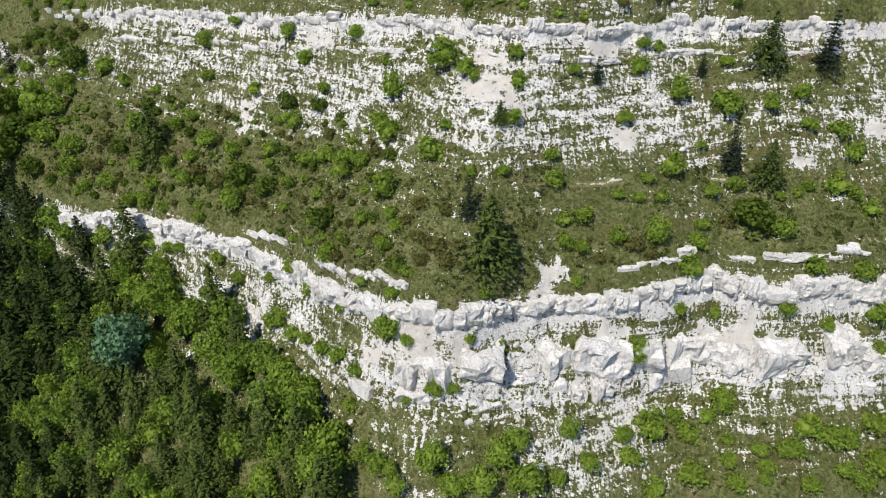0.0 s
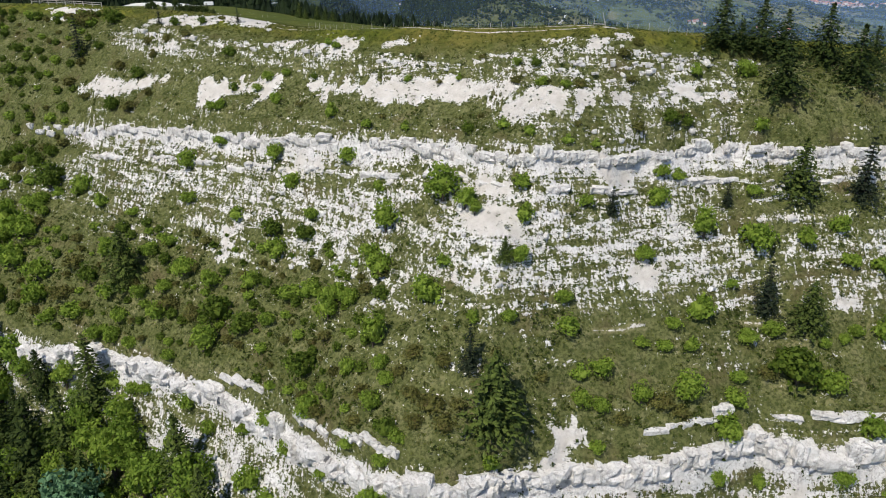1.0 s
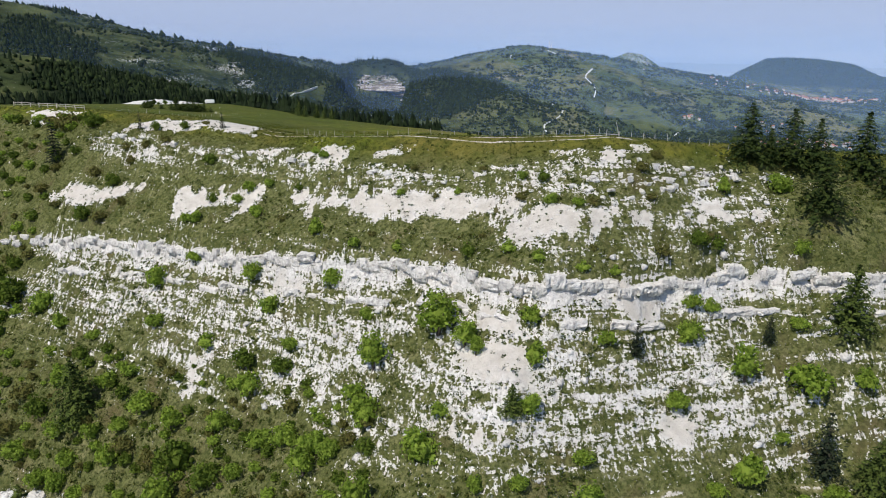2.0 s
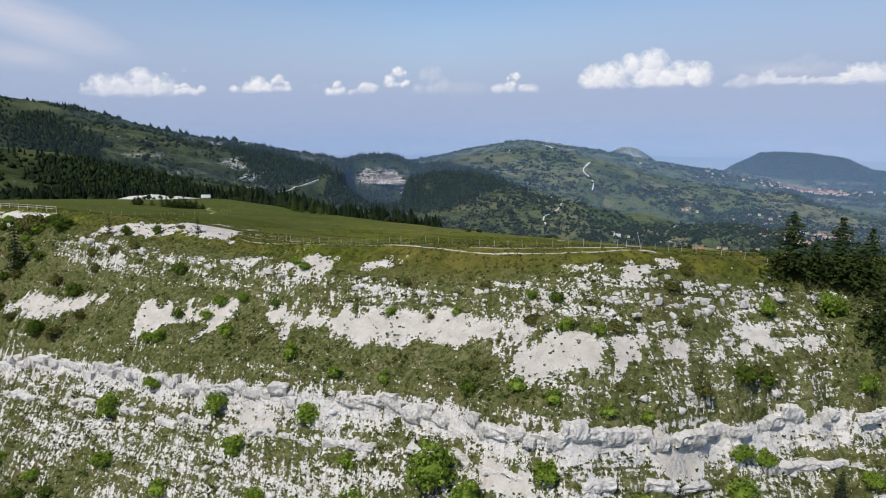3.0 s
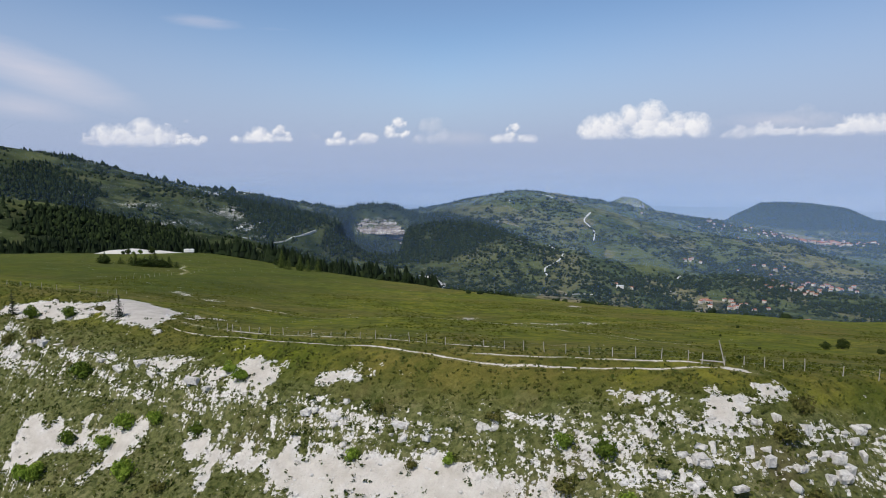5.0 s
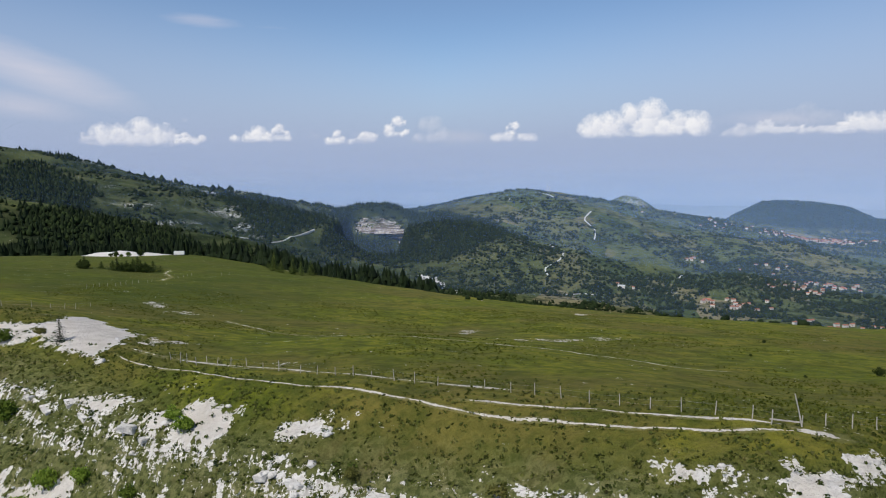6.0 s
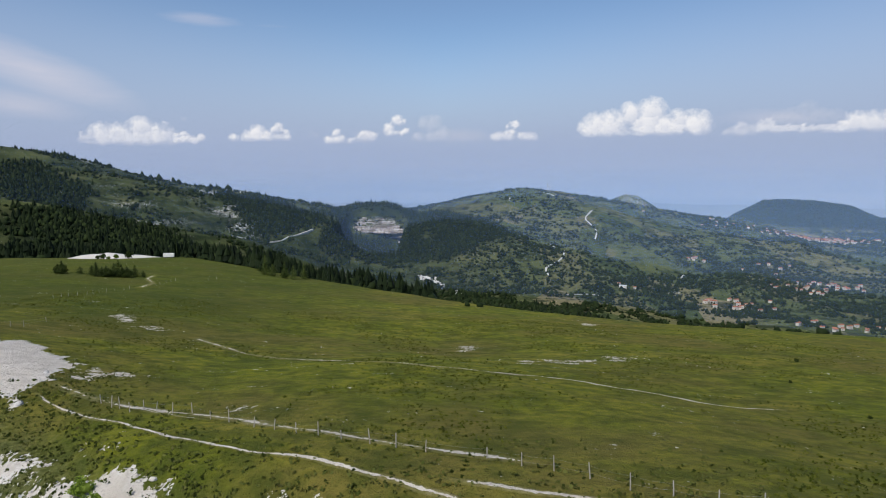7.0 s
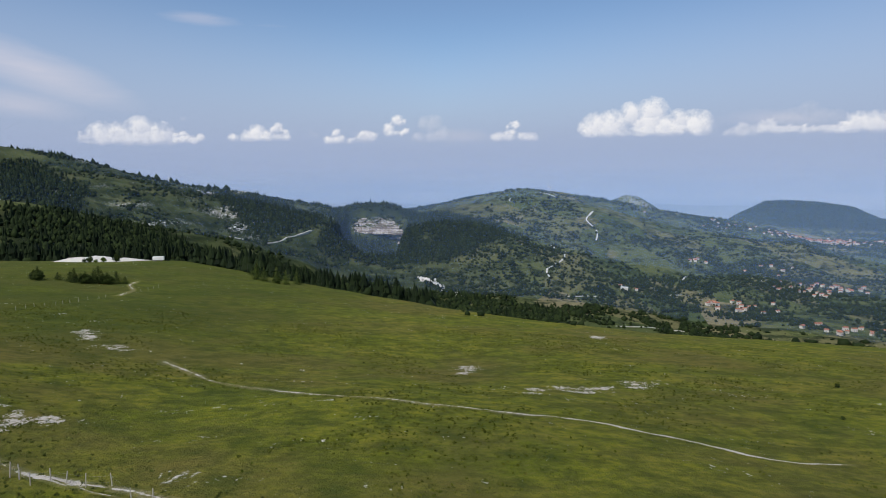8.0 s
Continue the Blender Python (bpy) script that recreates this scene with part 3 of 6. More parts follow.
def cover():
    """How much bare rock, loose scree, turf, wood and field lies over each grid point."""
    X, Y = np.meshgrid(GX, GY, indexing="ij")
    # share of bare rock from the cliff's foot up to the rim
    amount = np.interp(BAND, [1.6, 2.0, 2.3, 2.9, 3.0, 3.75, 3.95, 4.15, 5.0, 5.9, 6.15, 6.6, 7.0, 7.85, 8.05, 8.7, 8.95, 9.5, 10.0, 10.4, 10.9, 11.2, 11.5, 12.2],
                       [-0.25, 0.36, 0.62, 0.40, 0.55, 0.9, 0.45, 0.22, 0.10, 0.16, 0.33, 0.44, 0.44, 0.36, 0.74, 0.82, 0.26, 0.22, 0.22, 0.30, 0.40, 0.26, 0.08, 0.02])
    lefty = smooth(-24, -62, X)
    amount = amount - lefty * smooth(4.5, 5, BAND) * smooth(7.5, 6.7, BAND) * 0.24 - 0.22 * smooth(-40, -58, X) * smooth(3, 2.7, BAND)
    amount = amount - 0.45 * smooth(-72, -86, X) * smooth(7.4, 7.6, BAND)
    amount = amount - 0.05 * smooth(24, 44, X) * smooth(5.9, 6.4, BAND) * (1 - smooth(7.9, 8.0, BAND) * smooth(9.1, 9.0, BAND))
    amount = amount - 0.2 * smooth(40, 56, X) * smooth(9.1, 9.5, BAND)
    amount = amount + 0.02 * smooth(0, 15, X) * smooth(5.8, 6.4, BAND) * smooth(8, 7.5, BAND)
    amount = amount - 0.10 * smooth(14, 8, X) * smooth(9.2, 9.5, BAND) * smooth(10.5, 10.2, BAND) - 0.2 * smooth(36, 30, X) * smooth(10.95, 11.1, BAND)
    amount = amount + 0.13 * smooth(2, 12, X) * smooth(54, 40, X) * smooth(8.9, 9.1, BAND) * smooth(10.4, 10.0, BAND)
    amount = amount + 0.22 * smooth(4, 12, X) * smooth(36, 26, X) * smooth(1.5, 1.7, BAND) * smooth(2.1, 1.95, BAND)
    lumps = fractal(X / 6.5, Y / 6.5, 4, 43)
    lumps = lumps + 1.3 * smooth(2.4, 2.7, BAND) * smooth(3.3, 3.0, BAND) * fractal(X / 8.0, Y / 14.0, 2, 44)
    lumps = lumps + 0.9 * smooth(5.8, 6.2, BAND) * smooth(8.0, 7.8, BAND) * fractal(X / 13.0, Y / 6.0, 3, 45)
    rock = np.clip(amount + 0.17 * lumps, 0, 1)
    rock = rock * smooth(12.6, 11.9, BAND) * smooth(1.2, 1.8, BAND)
    broken = np.full(X.shape, 1.7)
    broken = broken * (1 - 0.6 * smooth(2.95, 3.05, BAND) * smooth(4.1, 3.95, BAND)) * (1 - 0.4 * smooth(7.95, 8.05, BAND) * smooth(9.1, 8.95, BAND))
    loose = np.zeros(X.shape)
    wob = 1.6 * fractal(X / 3.2, Y / 3.2, 5, 51, 0.7) + 1.1 * fractal(X / 1.3, Y / 1.3, 2, 52)
    for poly in PATCHES:
        d = inside(poly, X, Y) + wob
        k = smooth(-1.3, 0.9, d)
        rock = np.maximum(rock, 0.82 * k)
        broken = broken * (1 - 0.75 * smooth(0.2, 1.6, d))
        loose = np.maximum(loose, smooth(-0.2, 0.8, d))
    for poly in SPECKS:
        d = inside(poly, X, Y) + wob
        rock = np.maximum(rock, 0.46 * smooth(-2.2, 0.8, d))
        loose = np.maximum(loose, smooth(-2.5, -1.0, d))
    # the striped scarp on the wooded hill, and bare spots on the far hills
    outline = [(q[0], q[1]) for q in SCARP_ROWS] + [(q[3], q[4]) for q in SCARP_ROWS[::-1]]
    scarp = smooth(-5, 5, inside(outline, X, Y) + 5 * fractal(X / 18, Y / 18, 3, 54))
    peak = smooth(760, 800, X) * smooth(960, 920, X) * smooth(3190, 3230, Y) * smooth(3340, 3300, Y)
    knob = smooth(60, 20, np.hypot(X + 1000, (Y - 1560) * 0.6)) * smooth(60, 110, HEIGHT)
    rock = np.maximum(rock, 0.62 * smooth(-6, 6, inside(QUARRY, X, Y)))
    rock = np.maximum(rock, 0.42 * smooth(0.16, 0.3, fractal(X / 30, Y / 30, 3, 47)) * smooth(-0.1, 0.2, fractal(X / 260, Y / 260, 2, 48)) * smooth(-300, -380, X) * smooth(1150, 1300, Y) * smooth(2000, 1900, Y))
    rock = np.maximum(rock, np.maximum(0.3 * scarp, np.maximum(0.36 * peak, 0.3 * knob)))
    turf = smooth(10.9, 11.7, BAND)
    far = np.maximum(smooth(15.3, 15.9, BAND), np.maximum(smooth(300, 420, np.abs(X)), smooth(560, 640, Y))) * smooth(250, 320, Y + np.abs(X))
    far = np.maximum(far, smooth(0.9, 0.4, BAND))
    patchy = fractal(X / 90, Y / 90, 4, 61)
    woods = smooth(0.0, 0.25, patchy + 0.75 * smooth(-360, -290, X) * smooth(190, 120, X) * smooth(1640, 1720, Y) * smooth(2080, 2020, Y) + 0.8 * smooth(60, -60, X) * smooth(420, 560, Y) * smooth(900, 760, Y) - 0.30 - 0.3 * smooth(-320, -400, X))
    for poly in WOODED:
        woods = np.maximum(woods, smooth(-25, 15, inside(poly, X, Y) + 40 * patchy))
    woods = woods * smooth(420, 540, Y) * (1 - smooth(-26, -8, inside(outline, X, Y))) * smooth(190, 150, X)
    lea = np.zeros(X.shape)
    for poly in LEAS:
        lea = np.maximum(lea, smooth(-12, 12, inside(poly, X, Y) + 14 * patchy))
    woods = np.maximum(woods * (1 - lea), smooth(1130, 1180, X) * smooth(1790, 1720, X) * smooth(2690, 2750, Y) * smooth(3000, 2960, Y))
    for poly in STUBBLE:
        lea = np.maximum(lea, smooth(-8, 8, inside(poly, X, Y)))
    fields = smooth(-100, 250, X) * smooth(700, 1100, Y)
    # last entry: where the far left meadow gets its painted shade
    return {"rock": rock, "loose": loose, "turf": turf, "far": far, "woods": woods, "fields": fields, "lea": lea, "broken": broken, "meadow_shade": smooth(-10, -75, X - 0.12 * (Y - 220)) * smooth(12.7, 13.4, BAND)}


COVER = cover()


def make_sheet():
    nx, ny = len(GX), len(GY)
    X, Y = np.meshgrid(GX, GY, indexing="ij")
    me = bpy.data.meshes.new("ground")
    i = np.arange(nx * ny).reshape(nx, ny)
    quads = np.stack([i[:-1, :-1], i[1:, :-1], i[1:, 1:], i[:-1, 1:]], -1).reshape(-1, 4)
    me.vertices.add(nx * ny)
    me.vertices.foreach_set("co", np.stack([X, Y, HEIGHT], -1).astype(np.float32).ravel())
    me.loops.add(quads.size)
    me.loops.foreach_set("vertex_index", quads.astype(np.int32).ravel())
    me.polygons.add(len(quads))
    me.polygons.foreach_set("loop_start", np.arange(0, quads.size, 4, dtype=np.int32))
    me.polygons.foreach_set("use_smooth", np.ones(len(quads), bool))
    me.update()
    for name, v in COVER.items():
        me.attributes.new(name, "FLOAT", "POINT").data.foreach_set("value", v.astype(np.float32).ravel())
    me.materials.append(GROUND)
    return tagged(new("ground", me), "green mountain slope with white chalky rock bands and meadow", "ground", kind="structure")


GROUND_SHEET = make_sheet()


# ---- haze sheets, far sky and clouds ----
def arc_sheet(name, radius, z, a, value, material):
    """A sheet all round the valley at that distance; value(bearing, height) goes into its points."""
    me = bpy.data.meshes.new(name)
    cols, rows = len(a), len(z)
    A, Z = np.meshgrid(a, z, indexing="ij")
    co = np.stack([radius * np.sin(A), 100 + radius * np.cos(A), Z], -1).reshape(-1, 3)
    i = np.arange(cols * rows).reshape(cols, rows)
    me.from_pydata(co.tolist(), [], np.stack([i[:-1, :-1], i[:-1, 1:], i[1:, 1:], i[1:, :-1]], -1).reshape(-1, 4).tolist())
    for key, v in value(A, Z).items():
        me.attributes.new(key, "FLOAT", "POINT").data.foreach_set("value", np.asarray(v, np.float32).ravel())
    me.materials.append(material)
    me.polygons.foreach_set("use_smooth", np.ones(len(me.polygons), bool))
    return new(name, me)


def make_haze_sheet():
    m, n, l, bsdf = nodes_of("haze_sheet")
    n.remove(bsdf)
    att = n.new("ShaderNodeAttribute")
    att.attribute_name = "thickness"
    clear, blue_film, mix = n.new("ShaderNodeBsdfTransparent"), n.new("ShaderNodeBsdfDiffuse"), n.new("ShaderNodeMixShader")
    blue_film.inputs["Color"].default_value = (0.37, 0.60, 1.0, 1)
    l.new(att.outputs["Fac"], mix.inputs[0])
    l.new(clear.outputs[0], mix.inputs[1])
    l.new(blue_film.outputs[0], mix.inputs[2])
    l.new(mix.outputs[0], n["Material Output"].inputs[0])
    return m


HAZE_SHEET = make_haze_sheet()
# haze is imitated by four see-through blue sheets round the valley
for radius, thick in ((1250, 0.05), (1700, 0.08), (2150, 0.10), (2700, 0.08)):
    tagged(arc_sheet("backdrop_haze_sheet", radius, np.linspace(-460, 220, 30), np.linspace(-math.pi, math.pi, 121), lambda A, Z: {"thickness": thick * smooth(180, -60, Z)}, HAZE_SHEET),
           "see-through blue sheet standing in for haze over the valley", "haze", kind="structure")

# clouds: bearing of the left and right end, height of base and top in degrees as seen from the ridge, brightness
CLOUDS = [(-26.9, -25.2, 1.6, 2.5, 0.6), (-25.4, -20.6, 1.5, 3.6, 0.85), (-20.2, -18.0, 1.6, 2.5, 0.9), (-19.9, -19.3, 3.2, 3.6, 0.4), (-16.3, -13.2, 1.8, 2.9, 1.0), (-13.4, -11.8, 1.9, 2.9, 0.9),
          (-10.5, -9.6, 2.1, 2.7, 0.35), (-9.0, -7.0, 1.7, 2.8, 0.95), (-6.6, -4.4, 1.8, 2.6, 0.85), (-4.3, -2.4, 2.2, 3.7, 1.0), (-2.6, 0.4, 1.7, 3.5, 0.45), (0.2, 3.6, 1.6, 2.9, 0.22),
          (4.2, 7.4, 1.8, 2.6, 0.8), (5.0, 6.3, 2.2, 3.4, 1.0), (11.0, 20.0, 2.1, 4.4, 1.0), (21.4, 24.0, 2.0, 2.8, 0.6), (23.6, 29.5, 2.1, 3.2, 0.8), (28.6, 33.0, 2.1, 3.5, 0.9), (25.2, 29.0, 2.6, 3.9, 0.3)]
STREAKS = [(-29.0, 6.7, 10.0, 2.3, 0.62, -0.30), (-33.0, 8.2, 6.0, 2.2, 0.45, -0.2), (-31.0, 4.6, 9.0, 1.6, 0.4, -0.1), (-18.0, 10.8, 4.5, 0.8, 0.42, -0.05), (-12.0, 10.4, 4.0, 0.35, 0.25, -0.08), (-6.0, 2.6, 3.0, 0.9, 0.3, 0.0), (1.5, 2.5, 5.0, 1.2, 0.35, 0.0), (25.0, 3.4, 9.0, 1.1, 0.3, 0.0)]


def sky_cover(A, Z):
    """Heaped clouds of many round lobes on level bases, and thin streaks above them."""
    b, e = np.degrees(A), np.degrees(np.arctan2(Z - 66, 4800))
    puff, lit, veil = np.zeros(A.shape), np.zeros(A.shape), np.zeros(A.shape)
    r = np.random.default_rng(31)
    for b0, b1, low, top, k in CLOUDS:
        wide, low, tall = b1 - b0, low + 0.25, 1.48 * (top - low)
        for n in range(7 + int(3.5 * wide / tall)):
            u = r.uniform(0.04, 0.96)
            crest = tall * (0.45 + 0.55 * math.sin(math.pi * u) ** 0.6) * r.uniform(0.7, 1.0)
            size = min(tall, wide * 0.5) * r.uniform(0.26, 0.62)
            ce = low + max(0.25 * size, r.uniform(0.15, 1.0) * crest - size)
            d = 1 - np.hypot((b - b0 - wide * u) / size, (e - ce) / size)
            # lobes brighter on top and to the left: sunlight painted into their glow
            new_lit = k * np.clip(0.68 + 0.3 * (e - ce) / size - 0.16 * (b - b0 - wide * u) / size, 0.1, 1.0)
            lit = np.where(d > puff, new_lit, lit)
            puff = np.maximum(puff, np.clip(d, 0, 1) * smooth(low - 0.35, low + 0.5, e))
    for cb, ce, w, h, k, fall in STREAKS:
        lean = ce + fall * (b - cb)
        veil = np.maximum(veil, k * np.clip(1 - np.hypot((b - cb) / w, (e - lean) / h), 0, 1))
    return {"puff": puff, "lit": lit, "veil": veil, "painted_haze": smooth(0.0, 1.0, (10.5 + 0.2 * np.abs(b) - e) / (9.5 + 0.2 * np.abs(b)))}


def make_far_sky():
    k = Net("far_sky_clouds")
    k.n.remove(k.bsdf)
    wisps, fluff = k.noise(60, 7, 0.65), k.noise(800, 6, 0.6, k.scaled(0.5, 0.5, 2.0), 0.8)
    dense = k.math("ADD", k.attr("puff"), k.math("MULTIPLY", k.math("SUBTRACT", wisps, 0.5), 1.25))
    dense = k.math("MULTIPLY", dense, k.ramp(k.attr("puff"), (0.0, 0.0), (0.12, 1.0)))
    body = k.math("MULTIPLY", k.ramp(dense, (0.06, 0.0), (0.62, 1.0)), k.ramp(k.attr("lit"), (0.0, 0.0), (0.75, 0.88)))
    thin = k.math("ADD", k.attr("veil"), k.math("MULTIPLY", k.math("SUBTRACT", fluff, 0.5), 0.9))
    thin = k.ramp(k.math("MULTIPLY", thin, k.ramp(k.attr("veil"), (0.0, 0.0), (0.3, 1.0))), (0.05, 0.0), (0.8, 0.7))
    shade = k.ramp(k.math("ADD", k.attr("lit"), k.math("MULTIPLY", k.math("SUBTRACT", wisps, 0.5), 0.6)), (0.15, (0.48, 0.53, 0.64)), (0.5, (0.72, 0.73, 0.80)), (0.85, (0.92, 0.91, 0.92)))
    clear = k.n.new("ShaderNodeBsdfTransparent").outputs[0]

    def glow(colour, strength):
        g = k.n.new("ShaderNodeEmission")
        g.inputs["Strength"].default_value = strength
        if isinstance(colour, tuple):
            g.inputs["Color"].default_value = (*colour, 1)
        else:
            k.link(colour, g.inputs["Color"])
        return g.outputs[0]

    def over(fac, a, b):
        s = k.n.new("ShaderNodeMixShader")
        k.link(fac, s.inputs[0])
        k.link(a, s.inputs[1])
        k.link(b, s.inputs[2])
        return s.outputs[0]

    # horizon haze is painted on as a blue-grey glow over the sky
    out = over(k.attr("painted_haze"), clear, glow((0.355, 0.425, 0.595), 1.0))
    out = over(thin, out, glow((0.72, 0.675, 0.73), 1.0))
    out = over(body, out, glow(shade, 0.97))
    k.link(out, k.n["Material Output"].inputs[0])
    return k.mat


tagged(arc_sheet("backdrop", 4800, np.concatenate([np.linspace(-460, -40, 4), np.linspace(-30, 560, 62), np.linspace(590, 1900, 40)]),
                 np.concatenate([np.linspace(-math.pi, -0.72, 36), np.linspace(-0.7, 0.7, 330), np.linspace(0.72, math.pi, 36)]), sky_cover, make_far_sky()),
       "glowing far sky sheet with painted haze and a row of small white clouds", "sky", kind="structure")


# a glowing see-through sheet that fades the far plain like haze would
def make_haze_glow():
    k = Net("far_haze_glow")
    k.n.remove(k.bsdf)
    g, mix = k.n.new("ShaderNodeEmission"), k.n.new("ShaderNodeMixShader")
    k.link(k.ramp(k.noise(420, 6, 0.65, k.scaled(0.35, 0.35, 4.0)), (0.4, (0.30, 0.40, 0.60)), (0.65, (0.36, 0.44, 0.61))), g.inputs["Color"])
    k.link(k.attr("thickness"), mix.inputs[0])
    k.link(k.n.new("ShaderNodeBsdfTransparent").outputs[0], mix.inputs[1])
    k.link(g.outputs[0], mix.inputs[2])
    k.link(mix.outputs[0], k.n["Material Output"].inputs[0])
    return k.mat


tagged(arc_sheet("backdrop_murk", 3450, np.linspace(-460, 200, 34), np.linspace(-math.pi, math.pi, 121), lambda A, Z: {"thickness": 0.85 * smooth(90, -80, Z)}, make_haze_glow()),
       "pale glowing sheet standing in for haze over the far plain", "haze", kind="structure")


# ---- small helpers ----
def mesh_of(name, verts, faces, material, smooth_faces=False):
    me = bpy.data.meshes.new(name)
    me.from_pydata([tuple(v) for v in verts], [], [tuple(f) for f in faces])
    me.materials.append(material)
    if smooth_faces:
        me.polygons.foreach_set("use_smooth", np.ones(len(me.polygons), bool))
    me.update()
    return me


def part(name, me, parent, label=""):
    ob = new(name, me)
    ob.parent = parent
    return tagged(ob, label)


def at_ground(x, y, size, turn, sink=0.0, tall=1.0):
    return pose(x, y, ground(x, y) - sink, 0, 0, turn) @ Matrix.Diagonal((size, size, size * tall, 1))


def tube(points, radii, sides=6):
    """A tapered limb through the points."""
    verts, faces = [], []
    for (p, r) in zip(points, radii):
        for s in range(sides):
            a = 2 * math.pi * s / sides
            verts.append((p[0] + r * math.cos(a), p[1] + r * math.sin(a), p[2]))
    for k in range(len(points) - 1):
        for s in range(sides):
            t = (s + 1) % sides
            faces.append((k * sides + s, k * sides + t, (k + 1) * sides + t, (k + 1) * sides + s))
    faces.append(tuple(range((len(points) - 1) * sides, len(points) * sides)))
    return verts, faces


def merge(*pieces):
    verts, faces = [], []
    for v, f in pieces:
        o = len(verts)
        verts.extend(v)
        faces.extend(tuple(i + o for i in q) for q in f)
    return verts, faces


def leaves(centres, out_ways, size, rng, flat=0.5, narrow=0.75):
    """Leaf sprays: small folded quads about the centres, turned mostly outward."""
    n = len(centres)
    w = out_ways + rng.normal(0, flat, (n, 3))
    w /= np.linalg.norm(w, axis=1, keepdims=True) + 1e-9
    a = np.cross(w, rng.normal(0, 1, (n, 3)))
    a /= np.linalg.norm(a, axis=1, keepdims=True) + 1e-9
    b = np.cross(w, a)
    s = size * rng.uniform(0.6, 1.35, (n, 1))
    q = np.stack([centres - a * s, centres - b * s * narrow - w * s * 0.2, centres + a * s, centres + b * s * narrow - w * s * 0.2], 1)
    return q.reshape(-1, 3).tolist(), np.arange(4 * n).reshape(-1, 4).tolist()


# ---- foliage, bark and stone ----
def make_leaf(name, dark, light, dry=(0.12, 0.10, 0.035), dryness=0.1, through=0.3):
    k = Net(name, 0.7, 0.08)
    c = k.mix(k.by_island(), dark, light)
    c = k.mix(k.math("MULTIPLY", k.by_object(), 0.38), c, k.mix(0.5, c, tuple(v * 0.55 for v in dark)))
    c = k.mix(k.ramp(k.noise(0.7, 2), (0.55, 0.0), (0.75, dryness * 2)), c, dry)
    k.done(c)
    t, mix = k.n.new("ShaderNodeBsdfTranslucent"), k.n.new("ShaderNodeMixShader")
    k.link(c, t.inputs["Color"])
    mix.inputs[0].default_value = through
    k.link(k.bsdf.outputs[0], mix.inputs[1])
    k.link(t.outputs[0], mix.inputs[2])
    k.link(mix.outputs[0], k.n["Material Output"].inputs[0])
    return k.mat


def make_bark():
    k = Net("bark", 0.95, 0.1)
    c = k.ramp(k.noise(0.2, 5, 0.7, k.scaled(1, 1, 0.2)), (0.3, (0.05, 0.04, 0.03)), (0.7, (0.16, 0.13, 0.10)))
    k.bump(k.noise(0.1, 4), 0.03)
    return k.done(c)


BARK = make_bark()
LEAF_BRIGHT = make_leaf("leaf_bright", (0.140, 0.222, 0.027), (0.335, 0.440, 0.068), through=0.5)
LEAF_WOOD = make_leaf("leaf_wood", (0.110, 0.185, 0.024), (0.285, 0.395, 0.060), through=0.5)
LEAF_DARK = make_leaf("leaf_dark", (0.064, 0.108, 0.014), (0.145, 0.200, 0.028), through=0.42)
LEAF_OLIVE = make_leaf("leaf_olive", (0.090, 0.100, 0.024), (0.175, 0.165, 0.045), (0.15, 0.095, 0.045), 0.3)
LEAF_BLUE = make_leaf("leaf_blue", (0.090, 0.180, 0.085), (0.180, 0.310, 0.155), (0.08, 0.11, 0.06))
NEEDLE = make_leaf("needle", (0.036, 0.056, 0.012), (0.105, 0.138, 0.028), (0.05, 0.045, 0.02), 0.1, 0.12)
NEEDLE_PINE = make_leaf("pine_needle", (0.018, 0.032, 0.007), (0.052, 0.072, 0.015), (0.05, 0.045, 0.02), 0.1, 0.12)
NEEDLE_DARK = make_leaf("needle_dark", (0.012, 0.020, 0.011), (0.032, 0.042, 0.020), (0.06, 0.05, 0.035), 0.3, 0.1)


def make_crown(rng, lobes, sprays, leaf, tall, lift):
    """A crown of rounded lobes of leaf sprays, with gaps between them."""
    c = rng.normal(0, 1, (lobes, 3))
    c /= np.linalg.norm(c, axis=1, keepdims=True)
    c *= rng.uniform(0.35, 0.72, (lobes, 1))
    c[:, 2] = c[:, 2] * tall * 0.9
    r = rng.uniform(0.26, 0.46, lobes)
    cs, ws = [], []
    for p, rad in zip(c, r):
        d = rng.normal(0, 1, (sprays, 3))
        d[:, 2] = np.abs(d[:, 2]) * 0.9 - 0.25
        d /= np.linalg.norm(d, axis=1, keepdims=True)
        cs.append(p + d * rad * rng.uniform(0.75, 1.1, (sprays, 1)))
        ws.append(d)
    cs, ws = np.concatenate(cs), np.concatenate(ws)
    cs[:, 2] += lift
    v, f = leaves(cs, ws, leaf, rng)
    return v, f


def make_core(rng, tall, lift, scale=0.5):
    bm = bmesh.new()
    bmesh.ops.create_icosphere(bm, subdivisions=2, radius=scale)
    v = [(q.co.x * (1 + 0.3 * rng.uniform(-1, 1)), q.co.y * (1 + 0.3 * rng.uniform(-1, 1)), q.co.z * tall * (1 + 0.2 * rng.uniform(-1, 1)) + lift) for q in bm.verts]
    f = [[w.index for w in p.verts] for p in bm.faces]
    bm.free()
    return v, f


def make_broadleaf(kind, seed, lobes, sprays, leaf, tall, lift, material, label, category):
    """A bush or small tree of half width 1: stem with forked limbs, and a crown."""
    rng = np.random.default_rng(seed)
    base = new(kind)
    tagged(base, label, category)
    stems = []
    for _ in range(4):
        a, s = rng.uniform(0, 6.28), rng.uniform(0.2, 0.5)
        stems.append(tube([(0, 0, -0.25), (0.3 * s * math.cos(a), 0.3 * s * math.sin(a), lift * 0.5), (s * math.cos(a), s * math.sin(a), lift + 0.2)], [0.07, 0.05, 0.02], 5))
    v, f = merge(*stems)
